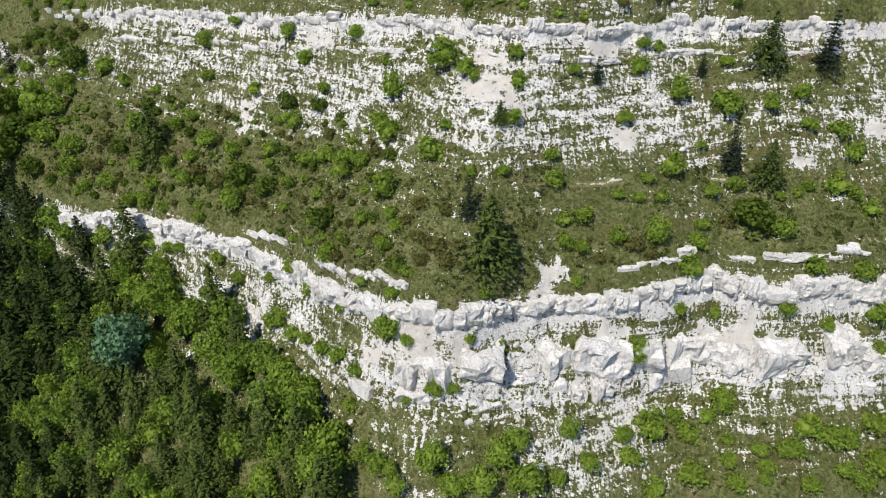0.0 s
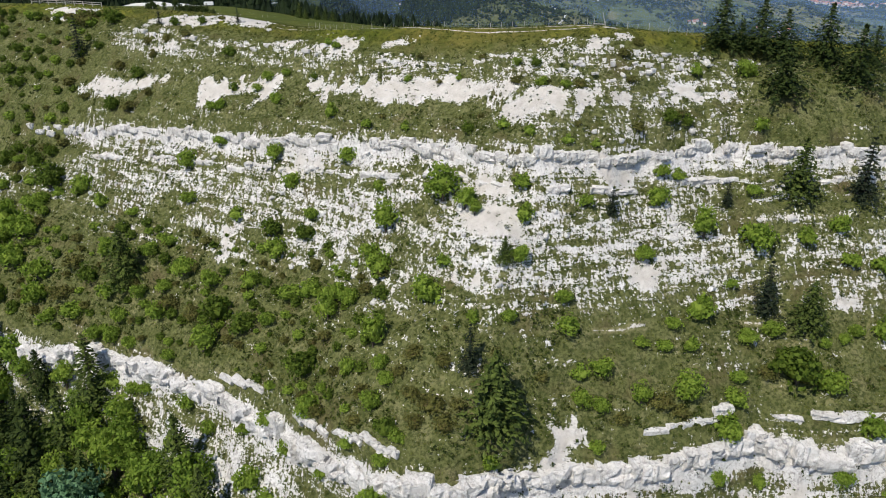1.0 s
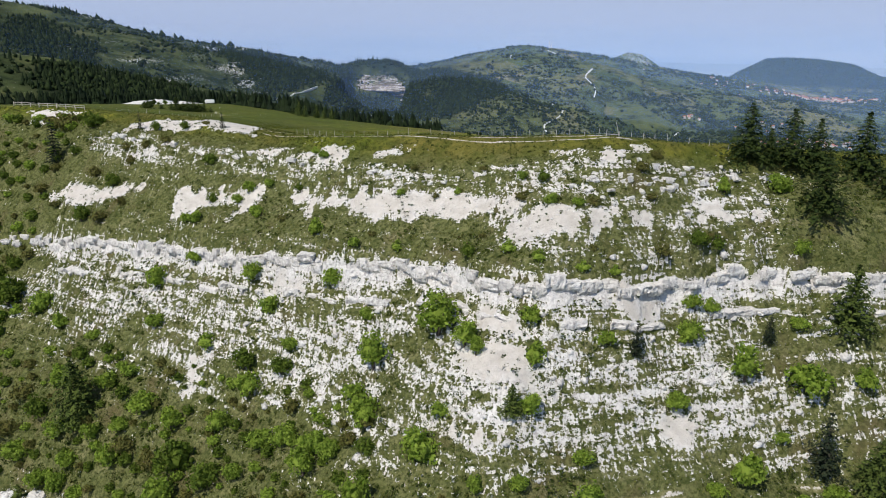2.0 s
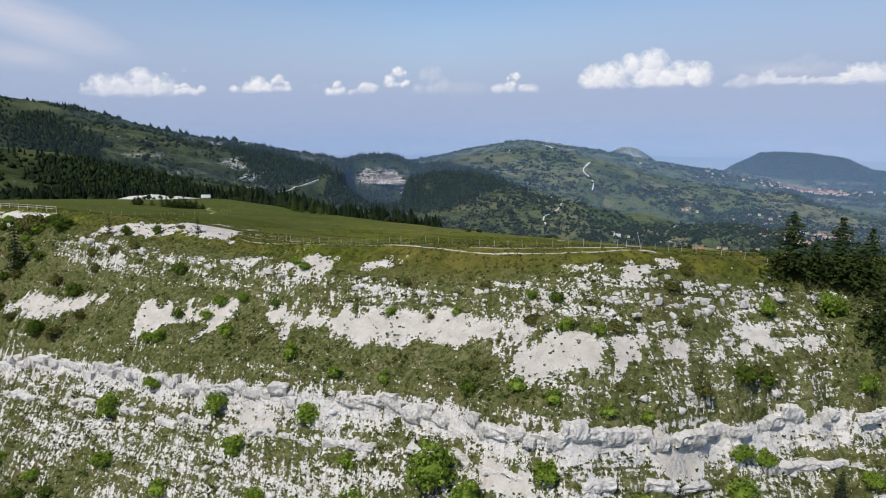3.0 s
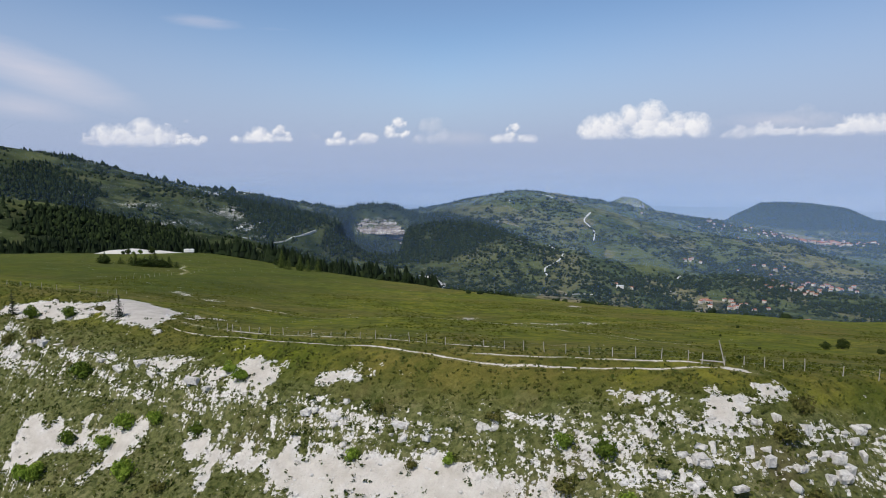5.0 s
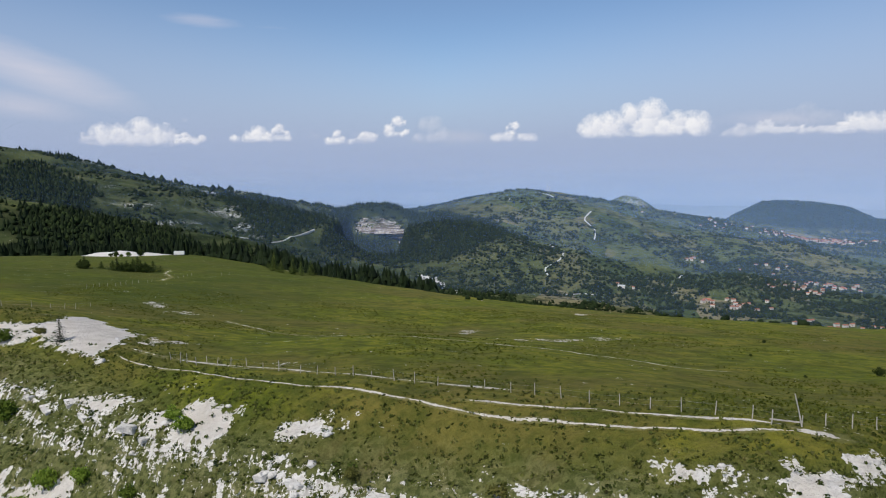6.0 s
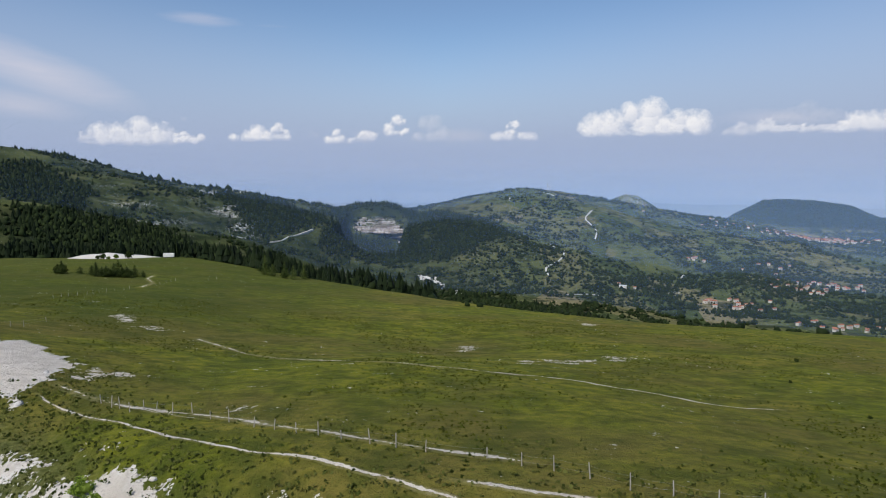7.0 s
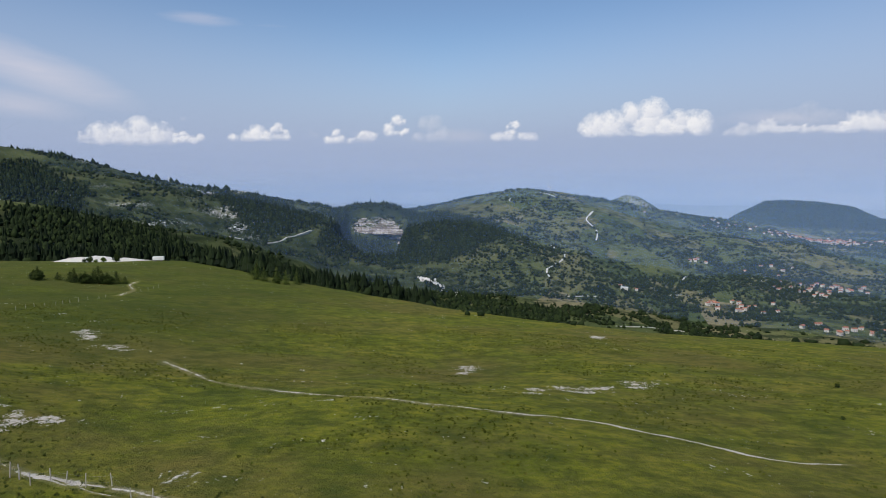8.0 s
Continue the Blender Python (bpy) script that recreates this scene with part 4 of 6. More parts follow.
    part("trunk", mesh_of(kind + "_trunk", v, f, BARK), base, "grey-brown forked stem")
    v, f = merge(make_core(rng, tall * 0.75, lift * 0.95), make_crown(rng, lobes, sprays, leaf, tall, lift))
    part("crown", mesh_of(kind + "_crown", v, f, material), base)
    return base


def make_conifer(kind, seed, whorls, material, label, spread=1.0, ragged=0.2, bare=0.08):
    """A conifer of height 1: straight trunk and drooping tiers of branches."""
    rng = np.random.default_rng(seed)
    base = new(kind)
    tagged(base, label, "conifer")
    v, f = tube([(0, 0, -0.06), (0, 0, 0.3), (0, 0, 0.98)], [0.022, 0.016, 0.003], 6)
    part("trunk", mesh_of(kind + "_trunk", v, f, BARK), base, "straight brown trunk")
    cs, ws = [], []
    for k in range(whorls):
        u = k / (whorls - 1)
        z = bare + (0.98 - bare) * u
        reach = spread * 0.27 * (1 - u) ** 0.75 * (0.85 + 0.15 * math.sin(u * 3)) + 0.012
        count = 5 + int(6 * (1 - u))
        start = rng.uniform(0, 6.28)
        for b in range(count):
            a = start + 6.283 * b / count + rng.normal(0, 0.15)
            long = reach * (1 + rng.normal(0, ragged))
            n = 4 + int(10 * (1 - u))
            t = np.linspace(0.12, 1, n)
            side = rng.normal(0, 1, n) * (0.012 + 0.22 * long * t * (1.15 - t))
            x, y = long * t * math.cos(a) - side * math.sin(a), long * t * math.sin(a) + side * math.cos(a)
            zz = z - 0.32 * long * t**1.4 + 0.10 * long * t**3 + rng.normal(0, 0.006, n) - 0.25 * np.abs(side)
            cs.append(np.stack([x, y, zz], -1))
            ws.append(np.tile([0.35 * math.cos(a), 0.35 * math.sin(a), 0.9], (n, 1)))
    v, f = leaves(np.concatenate(cs), np.concatenate(ws), 0.030 * (0.6 + 0.4 * spread), rng, 0.3, 0.5)
    part("crown", mesh_of(kind + "_crown", v, f, material), base)
    return base


def set_out(kinds, places, rng, tall=(0.85, 1.25), group="", grow=1.0, sink=0.15, low=None):
    """One plant at each place; the first of each kind is moved there, the rest are copies."""
    for n, (x, y, r) in enumerate(places):
        kind = kinds[int(rng.integers(len(kinds)))]
        m = at_ground(x, y, r * grow, rng.uniform(0, 360), sink * r, rng.uniform(*tall))
        if kind.get("placed"):
            ob = copy_thing(kind, m @ Matrix.Diagonal((1 / kind.scale.x, 1 / kind.scale.y, 1 / kind.scale.z, 1)))
        else:
            ob = kind
            ob.matrix_basis = m
            ob["placed"] = 1
        if group:
            ob["group"] = group


# ---- where plants stand: x, y and half width ----
BUSH_UPPER = [(-46.3, 138.8, 1.68), (-39.4, 138.3, 1.41), (-27.9, 129.5, 1.54), (-14.8, 122.9, 1.44), (-20.6, 119.3, 1.22), (-10.2, 107.2, 1.67), (-8.7, 103.2, 1.81), (-24.6, 124.7, 1.48), (-9.4, 116.9, 0.98), (11.0, 104.3, 1.41), (10.8, 100.4, 1.37), (9.8, 96.0, 1.34), (0.4, 98.8, 1.2), (-1.7, 95.5, 2.04), (15.4, 92.9, 1.17), (19.3, 102.7, 1.23), (29.7, 104.9, 1.47), (30.6, 107.5, 1.12), (33.0, 108.1, 1.13), (26.9, 99.0, 1.24), (43.7, 107.4, 1.16), (42.9, 101.9, 2.46), (38.5, 97.7, 0.92)]
BUSH_UPPER_B = [(49.9, 102.3, 1.55), (54.5, 103.7, 1.39), (55.5, 100.8, 1.37), (60.3, 100.5, 1.8), (62.3, 98.3, 1.8), (33.0, 93.6, 1.96), (29.4, 92.0, 1.05), (3.9, 90.2, 0.82), (8.3, 90.0, 0.98), (-71.0, 146.9, 2.1), (-64.8, 141.1, 1.52), (-81.1, 148.7, 1.92), (-56.7, 136.0, 1.21), (-44.6, 131.9, 1.38), (-34.5, 124.8, 1.52), (-26.2, 116.6, 1.84), (-47.0, 126.7, 1.36), (-51.1, 126.6, 1.61), (-59.6, 130.0, 1.93), (-43.0, 120.6, 1.98), (-37.4, 116.6, 1.7), (-30.1, 114.0, 1.64), (-22.9, 108.9, 1.76), (-19.8, 107.9, 1.73), (-15.0, 103.6, 1.67), (-13.0, 101.9, 1.28)]
TALL_BUSH = [(0.1, 108.3, 2.37), (3.3, 104.3, 1.6), (4.5, 102.4, 0.88), (-8.1, 109.7, 1.86), (35.5, 102.2, 1.67), (15.5, 89.4, 1.32), (-16.2, 101.7, 1.65), (-8.9, 93.1, 1.71), (27.4, 77.3, 1.88), (29.9, 85.1, 1.74), (24.2, 84.6, 1.19), (-36.4, 106.6, 2.08)]
DARK_BUSH = [(-21.6, 117.3, 1.61), (-80.0, 152.1, 3.04), (-27.5, 119.5, 1.66), (-58.0, 133.4, 1.45), (-8.3, 99.7, 1.24), (-35.0, 110.8, 2.7), (-30.3, 107.1, 2.21), (-19.1, 95.6, 2.51), (-6.8, 81.0, 1.6), (44.6, 88.3, 3.16), (-96.3, 166.2, 1.83), (-94.6, 147.3, 4.03), (-88.9, 139.7, 3.62), (-91.5, 137.8, 3.43), (-84.5, 132.4, 2.48), (-62.8, 127.5, 1.97)]
BUSH_LEFT = [(-88.6, 146.3, 3.65), (-81.9, 142.8, 2.99), (-82.1, 137.0, 2.97), (-75.0, 132.7, 2.61), (-74.3, 129.0, 2.09), (-57.6, 122.9, 1.68), (-51.1, 120.2, 1.38), (-46.4, 119.6, 1.35), (-64.8, 123.4, 2), (-59.2, 118.2, 1.57), (-55.3, 116.4, 1.53), (-51.2, 113.7, 1.26), (-46.8, 115.7, 2.03), (-26.1, 106.3, 1.27), (-42.9, 108.8, 1.19), (-12.3, 91.5, 1.11), (-15.8, 91.1, 0.78), (-7.9, 89.8, 1.09), (-8.6, 85.0, 1.31), (-7.0, 87.3, 1.07), (-5.2, 79.6, 1.03), (-54.3, 118.2, 1.42), (-70.8, 124.9, 1.67)]
OLIVE_BUSH = [(-67.1, 131.7, 2.01), (-68.8, 127.7, 2.03), (-44.6, 116.4, 2), (-39.5, 112.5, 1.61), (-10.4, 87.5, 1.25), (-5.4, 87.6, 0.99), (-3.7, 89.2, 1.33), (0.3, 86.6, 1.22), (-1.3, 82.1, 1.76), (0.2, 79.7, 1.42), (-3.2, 80.8, 1.27), (26.5, 84.3, 1.54), (41.0, 89.0, 1.28), (-3.7, 83.9, 1.13), (1.8, 82.0, 1.11), (-11.0, 84.6, 0.98), (21.6, 82.7, 1.01), (28.9, 83.4, 1.21), (12.1, 85.5, 0.81), (46.2, 88.2, 1.31)]
BUSH_LOWER = [(-17.6, 89.4, 1.55), (-21.1, 90.6, 1.42), (-24.5, 94.3, 1.47), (-11.9, 83.1, 1.14), (-7.2, 79.2, 1.1), (-54.9, 112.4, 1.97), (-39.1, 103.9, 1.66), (-50.2, 109.7, 1.23), (-41.4, 100.9, 1.48), (-35.1, 100.2, 1.22), (-27.2, 90.5, 2.1), (-23.9, 87.6, 1.58), (-21.3, 85.6, 1.35), (-18.6, 82.2, 1.49), (-15.8, 80.1, 1.53), (-12.9, 77.0, 1.16), (-20.3, 78.9, 1.5), (-8.1, 77.7, 2), (-5.3, 75.6, 1.03), (-15.3, 84.1, 1), (-1.5, 72.1, 1.6), (-5.4, 72.3, 1.05), (3.2, 74.7, 0.93), (7.7, 75.8, 1.03), (5.5, 77.7, 1.01), (18.3, 80.8, 1.15), (-13.6, 73.4, 1.08), (0.9, 71.9, 1.11), (-28.7, 96.4, 1.15), (-48.0, 109.4, 1.22)]
BUSH_RIGHT = [(16.9, 84.1, 1.16), (19.4, 86.8, 1.42), (17.0, 86.2, 1.24), (24.9, 89.8, 1.02), (27.9, 89.6, 0.95), (31.2, 89.9, 1.05), (36.2, 85.5, 1.34), (37.0, 87.8, 0.99), (34.7, 83.0, 1.83), (48.4, 87.1, 1.69), (43.0, 93.5, 1.39), (39.3, 92.1, 1.19), (54.1, 93.5, 0.96), (58.5, 93.5, 1.75), (61.0, 93.0, 1.18), (62.9, 90.9, 1.49), (52.2, 92.5, 0.76), (49.4, 92.0, 0.75), (52.7, 83.6, 1.59), (60.3, 84.4, 1.64), (33.5, 80.9, 1.12), (39.3, 81.9, 0.89), (49.2, 81.2, 1.3), (63.0, 82.3, 1.77), (55.9, 81.0, 1.23), (63.6, 79.5, 1.19), (19.2, 83.6, 1)]
BUSH_FOOT = [(40.1, 74.7, 1.73), (29.2, 71.6, 2.27), (25.4, 68.3, 1.71), (33.0, 73.9, 1.33), (34.7, 71.5, 1.6), (44.1, 69.2, 1.2), (48.8, 69.2, 1.78), (51.1, 71.7, 1.99), (54.8, 71.0, 2.12), (57.9, 71.1, 1.47), (44.7, 67.1, 1.2), (40.2, 65.6, 1.44), (34.3, 67.0, 2.12), (29.0, 64.9, 1.73), (55.8, 67.4, 1.45), (61.3, 68.5, 2.08), (50.3, 65.2, 1.41), (58.4, 66.1, 1.46), (37.8, 73.5, 1.17), (40.0, 70.6, 0.91), (40.0, 68.5, 1.45), (47.6, 68.9, 1.21), (24.9, 70.4, 1.29), (62.4, 72.6, 1.8), (44.2, 66.1, 1.1)]
TREE_FOOT = [(-1.9, 64.7, 2.15), (7.3, 65.1, 2), (10.5, 62.2, 2.26), (9.3, 67.0, 1.79), (4.5, 62.0, 1.9), (0.7, 61.9, 1.5), (-0.8, 63.2, 0.79), (-6.8, 62.5, 1.35), (-9.6, 65.3, 1.37), (-11.7, 67.0, 1.22), (-7.6, 64.6, 1.04), (17.0, 69.3, 1.42), (19.4, 65.9, 1.34)]
TREE_FOREST = [(-28.6, 85.0, 2.1), (-25.3, 81.8, 2.23), (-33.7, 84.5, 2.18), (-36.3, 88.8, 2.04), (-26.7, 77.9, 2.42), (-20.6, 73.0, 2.46), (-16.8, 69.1, 2.53), (-18.2, 66.6, 2.55), (-15.7, 65.5, 2), (-31.8, 85.9, 1.96), (-22.9, 77.9, 1.98), (-43.2, 97.4, 2.37), (-45.3, 96.6, 2.06), (-52.2, 102.4, 2.73), (-56.5, 105.9, 2.56), (-50.0, 104.0, 2.12), (-51.4, 107.0, 2.03), (-59.4, 109.4, 1.9)]
TREE_FOREST_B = [(-67.2, 99.4, 2.43), (-71.7, 105.0, 1.76), (-73.6, 98.9, 2.14), (-74.9, 94.9, 2.14), (-80.0, 94.2, 2.2), (-66.1, 95.2, 2.16), (-67.5, 91.5, 2.05), (-60.7, 84.9, 1.72), (-65.5, 84.8, 2.01), (-73.3, 86.1, 2.1), (-55.6, 85.0, 1.45), (-37.6, 83.4, 1.72), (-32.2, 75.0, 1.73), (-24.0, 71.0, 1.62), (-26.6, 69.3, 1.83), (-63.2, 105.5, 1.93), (-48.6, 101.1, 2.01), (-20.6, 77.3, 1.59), (-79.3, 124.9, 2.1), (-87.1, 127.7, 2.22), (-66.0, 117.9, 1.72)]
BLUE_TREE = [(-55.9, 95.4, 3.86), (-28.5, 80.8, 1.42)]
CONIFER = [(6.1, 80.6, 3.95), (50.0, 107.7, 2.98), (47.8, 94.2, 2.62), (-54.6, 123.9, 3.77), (8.1, 95.7, 1.34)]
DARK_CONIFER = [(59.4, 108.1, 3.71), (42.7, 96.0, 2.97), (39.5, 105.8, 1.52), (22.8, 102.4, 1.59), (3.4, 85.3, 2.25), (-99.7, 161.9, 2.74)]
CONIFER_FOREST = [(-95.5, 132.5, 4.67), (-87.7, 111.5, 5.54), (-80.3, 102.9, 4.74), (-76.4, 107.4, 4.15), (-68.8, 109.1, 5.01), (-83.4, 120.5, 4.42), (-77.0, 113.7, 3.95), (-85.3, 101.3, 4.85), (-52.7, 89.4, 3.32), (-45.2, 90.8, 3.21), (-41.4, 86.7, 2.71), (-32.7, 79.1, 2.73), (-42.7, 83.0, 2.71), (-37.3, 76.5, 2.8), (-51.6, 84.6, 2.84), (-44.6, 77.4, 3.13)]
CONIFER_FOREST_B = [(-33.6, 72.3, 2.72), (-51.0, 77.5, 2.81), (-84.5, 114.8, 4.39), (-58.8, 90.4, 2.98), (-48.0, 88.7, 2.8), (-40.0, 74.6, 2.64), (-29.7, 75.2, 2.08), (-81.8, 91.5, 4.18), (-69.0, 88.2, 3.14), (-78.2, 85.7, 3.56), (-58.0, 79.1, 2.48), (-21.7, 66.7, 1.93), (-93.9, 125.0, 4.96), (-87.7, 129.3, 4.14), (-92.9, 133.5, 3.93)]
BUSH_BROW = [(-69.0, 169.7, 1.43), (-63.1, 164.0, 1.36), (-60.1, 166.4, 1.24), (-46.2, 171.2, 0.78), (-50.1, 170.4, 1), (-56.8, 172.6, 1.04), (-62.1, 170.1, 1.27), (-40.5, 154.0, 1.27), (-38.1, 145.6, 0.82), (-33.3, 143.8, 0.89), (-40.5, 142.6, 1.08), (-28.9, 138.3, 1.02), (-58.6, 156.6, 1.08), (-67.2, 158.0, 1.47), (-62.4, 154.7, 1.42), (-31.5, 144.8, 0.98), (-27.7, 143.6, 0.78), (-22.1, 140.1, 0.74), (-18.3, 142.4, 0.82), (-19.8, 144.3, 0.76), (-11.8, 124.1, 0.85), (-5.6, 121.5, 0.81), (4.0, 114.6, 0.94), (8.8, 111.0, 0.9), (12.0, 107.8, 0.87), (17.3, 107.2, 0.8), (21.2, 107.4, 0.7)]
BUSH_BROW_B = [(2.8, 127.4, 0.55), (-5.4, 129.9, 0.57), (11.2, 119.9, 0.9), (11.6, 123.4, 0.67), (14.2, 120.7, 0.84), (14.3, 115.8, 0.8), (17.6, 114.2, 0.73), (19.7, 114.6, 0.86), (26.7, 120.3, 1), (29.5, 123.3, 0.9), (38.0, 120.3, 0.99), (45.6, 120.7, 1.31), (27.4, 110.4, 1.13), (32.1, 111.8, 1.18), (35.0, 112.8, 1), (45.6, 113.2, 0.99), (-75.0, 184.5, 2.19), (-52.2, 165.1, 1.1), (-76.7, 178.6, 1.28), (-76.2, 166.9, 1.2), (-18.2, 129.1, 1.21), (-42.2, 143.7, 0.92)]
OLIVE_BROW = [(6.8, 129.3, 0.77), (27.5, 116.7, 0.91), (-83.9, 190.1, 2.73), (-3.3, 133.4, 0.66), (-0.3, 128.2, 0.55), (-57.1, 167.1, 1.12), (-24.0, 135.0, 0.81), (-9.3, 125.4, 0.63), (18.8, 109.1, 0.53), (33.8, 113.2, 0.67), (6.1, 118.3, 0.57)]
PINE_BROW = [(-61.1, 175.2, 1.29), (-42.0, 167.9, 1.08), (-82.0, 179.9, 3.41)]
PINE_RIM = [(43.4, 127.1, 1), (46.6, 127.4, 0.6), (49.7, 127.7, 1), (53.8, 128.4, 0.9), (60.5, 128.6, 1.1), (49.8, 117.6, 0.95), (62.4, 121.7, 1.1), (68.5, 128.8, 0.8)]
MEADOW_BUSH = [(-126.0, 341.4, 3.19), (-114.0, 340.7, 3.7), (-111.4, 342.6, 3.16), (-108.8, 346.1, 4.54), (-106.1, 346.5, 3.01), (-84.9, 454.6, 3.67), (-67, 418.6, 2.51), (51.2, 194.0, 0.36), (65.4, 220.3, 0.57), (-9.1, 231.7, 0.26), (10.9, 208.2, 0.2)]
MEADOW_BUSH_B = [(62.5, 176.0, 1.36), (58.1, 172.6, 0.93), (33.2, 143.6, 0.34), (46.6, 168.5, 0.35), (62.1, 166.2, 0.74)]
HEAP_BUSH = [(-185.5, 490, 1.5), (-182.5, 490, 1.9), (-179.5, 490, 1.4), (-175.3, 490, 1.8), (-168.4, 490, 2.4)]
MEADOW_FIR = [(-79.3, 433, 5.5), (-74.7, 427.9, 4), (-67, 418.6, 5), (-62.8, 417.1, 4.2), (-59.7, 425.7, 4.6)]
FENCE_POSTS = [(-25.9, 159.8), (-24.4, 158.5), (-23.6, 158.2), (-22.3, 157.2), (-21.5, 158.1), (-20.3, 157.8), (-18.7, 157.1), (-17.2, 157.5), (-14.8, 154.9), (-13.0, 153.8), (-10.4, 151.4), (-8.6, 150.3), (-6.7, 148.9), (-4.9, 147.7), (-3.1, 146.5), (-1.1, 145.8), (0.7, 145.1), (2.7, 144.2), (6.6, 142.7), (8.6, 141.1), (10.4, 140.1), (12.2, 138.4), (13.9, 136.2), (15.8, 134.9), (17.5, 133.2), (19.3, 132.1), (21.2, 131.1), (22.9, 129.4), (25.5, 128.2)]
FENCE_POSTS_RIGHT = [(27.5, 129.1), (29.2, 129.1), (30.9, 129.3), (32.6, 129.2), (35.5, 128.6), (38.3, 128.3), (40.9, 127.9), (43.7, 127.9)]
FENCE_POSTS_LEFT = [(-75.6, 197.8), (-71.9, 195.9), (-69.4, 194.5), (-66.7, 193.0), (-62.8, 190.7), (-62.8, 198.3), (-61.1, 200.8), (-60.7, 204.3), (-60.2, 206.9), (-64.3, 220.4)]
FENCE_POSTS_FAR = [(-85.3, 261.1), (-86.0, 265.9), (-85.7, 268.6), (-85.0, 271.5), (-84.8, 275.6), (-84.6, 278.4), (-84.4, 281.1), (-84.9, 286.1), (-85.9, 292.8), (-85.1, 296.8), (-85.9, 302.3), (-87.6, 328.7), (-88.4, 335.9), (-88.9, 341.5), (-89.1, 346.0), (-83.8, 364.4), (-83.6, 374.1)]
GATE = (25.5, 128.2)
HEAP = (-186.1, 505.0)
TRAILER = (-150.1, 500.0)
ROADS = [[(405.1, 2061.6), (431.5, 2121.3), (416.7, 2080.3), (393.4, 2026.2), (385.8, 1987.8), (394.0, 1962.3), (400.5, 1936.7), (398.2, 1905.3), (386.6, 1870.5)], [(262.8, 1783.2), (270.6, 1764.5)], [(291.0, 1752.7), (272.8, 1661.7), (259.4, 1618.5), (235.6, 1573.7), (217.1, 1542.8), (213.2, 1523.7), (217.4, 1505.6)], [(305.9, 2298.5), (325.7, 2292.3), (343.4, 2250.8)], [(207.8, 2228.2), (202.9, 2193.3)], [(504.0, 1590.5), (528.4, 1641.7), (552.2, 1689.5)], [(699.5, 1641.2), (679.0, 1602.9)], [(259.2, 1139.5), (318.1, 1170.2), (355.4, 1179.4), (400.8, 1185.3)], [(230.9, 1378.3), (271.5, 1403.2), (293.0, 1396.9)]]
LEFT_ROAD = [(-404.9, 1480.0, -84.4), (-358.5, 1490.0, -81.3), (-313.7, 1520.0, -78.0), (-299.7, 1550.0, -73.1), (-274.7, 1640.0, -66.2)]
BANK = [(-40.0, 1442.2), (-27.2, 1437.9), (-13.3, 1429.4), (2.5, 1404.7), (17.6, 1368.3), (33.7, 1327.8), (44.3, 1295.6)]
VILLAGES = [(1238, 2400, 78, 52, 135), (765, 1600, 31, 33, 16), (867, 1613, 36, 26, 16), (566, 1399, 23, 28, 12), (516, 1432, 12, 20, 6), (660, 1225, 43, 26, 14), (884, 2383, 103, 90, 14), (586, 1790, 19, 11, 6), (1039, 2387, 77, 89, 14), (376, 1503, 13, 14, 2), (761, 1737, 35, 16, 5)]
SHEDS = [((360, 1486), (14, 8))]
MASTS = [(345.0, 2398.0, 26), (352.0, 2400.0, 18), (-655.0, 1852.0, 14)]


# ---- plants on the slope, the rim and in the wood below ----
rng = np.random.default_rng(7)
BUSHES = [make_broadleaf("bush", 10 + i, 19 + 3 * i, 31, 0.1, 0.85, 0.62, LEAF_BRIGHT, "rounded bright green leafy bush growing on the chalk slope", "bush") for i in range(5)]
TALLS = [make_broadleaf("bush", 20 + i, 26, 34, 0.088, 1.35, 1.15, LEAF_BRIGHT, "upright bright green bush on the chalk slope", "bush") for i in range(3)]
DARKS = [make_broadleaf("bush", 30 + i, 24, 34, 0.09, 0.9, 0.66, LEAF_DARK, "dark green dense leafy bush on the slope", "bush") for i in range(3)]
OLIVES = [make_broadleaf("shrub", 40 + i, 18, 30, 0.085, 0.62, 0.42, LEAF_OLIVE, "low olive-brown half-dry shrub on the slope", "shrub") for i in range(3)]
SHRUBS = [make_broadleaf("shrub", 45 + i, 12, 20, 0.13, 0.7, 0.5, (LEAF_DARK, LEAF_OLIVE, LEAF_BRIGHT)[i], "small leafy green shrub among the grass of the slope", "shrub") for i in range(3)]
TREES = [make_broadleaf("tree", 50 + i, 28, 32, 0.085, 1.1, 1.35, LEAF_BRIGHT if i % 2 else LEAF_WOOD, "broadleaf tree with a lumpy fresh green crown", "tree") for i in range(4)]
BLUES = [make_broadleaf("tree", 60, 40, 40, 0.075, 0.9, 1.3, LEAF_BLUE, "broad blue-green tree standing out in the wood", "tree")]
FIRS = [make_conifer("conifer", 70 + i, 19, NEEDLE, "dark green conifer with drooping tiers of branches", 1.15) for i in range(3)]
DARK_FIRS = [make_conifer("conifer", 80 + i, 14, NEEDLE_DARK, "nearly black thin conifer with ragged branches", 0.95, 0.4) for i in range(2)]
BROADS = [make_conifer("conifer", 76 + i, 22, NEEDLE, "broad dark green conifer with layered branches on the slope", 1.6, 0.15) for i in range(2)]
PINES = [make_conifer("pine", 90 + i, 20, NEEDLE_PINE, "broad dark pine with tiered branches on the rim", 2.05, 0.28, 0.05) for i in range(3)]

set_out(BUSHES, BUSH_UPPER + BUSH_UPPER_B, rng, group="bushes on the upper slope", grow=1.2)
set_out(BUSHES, BUSH_LEFT + BUSH_LOWER, rng, group="bushes round the lower ledge", grow=1.2)
set_out(BUSHES, BUSH_RIGHT + BUSH_FOOT, rng, group="bushes below the slope", grow=1.25)
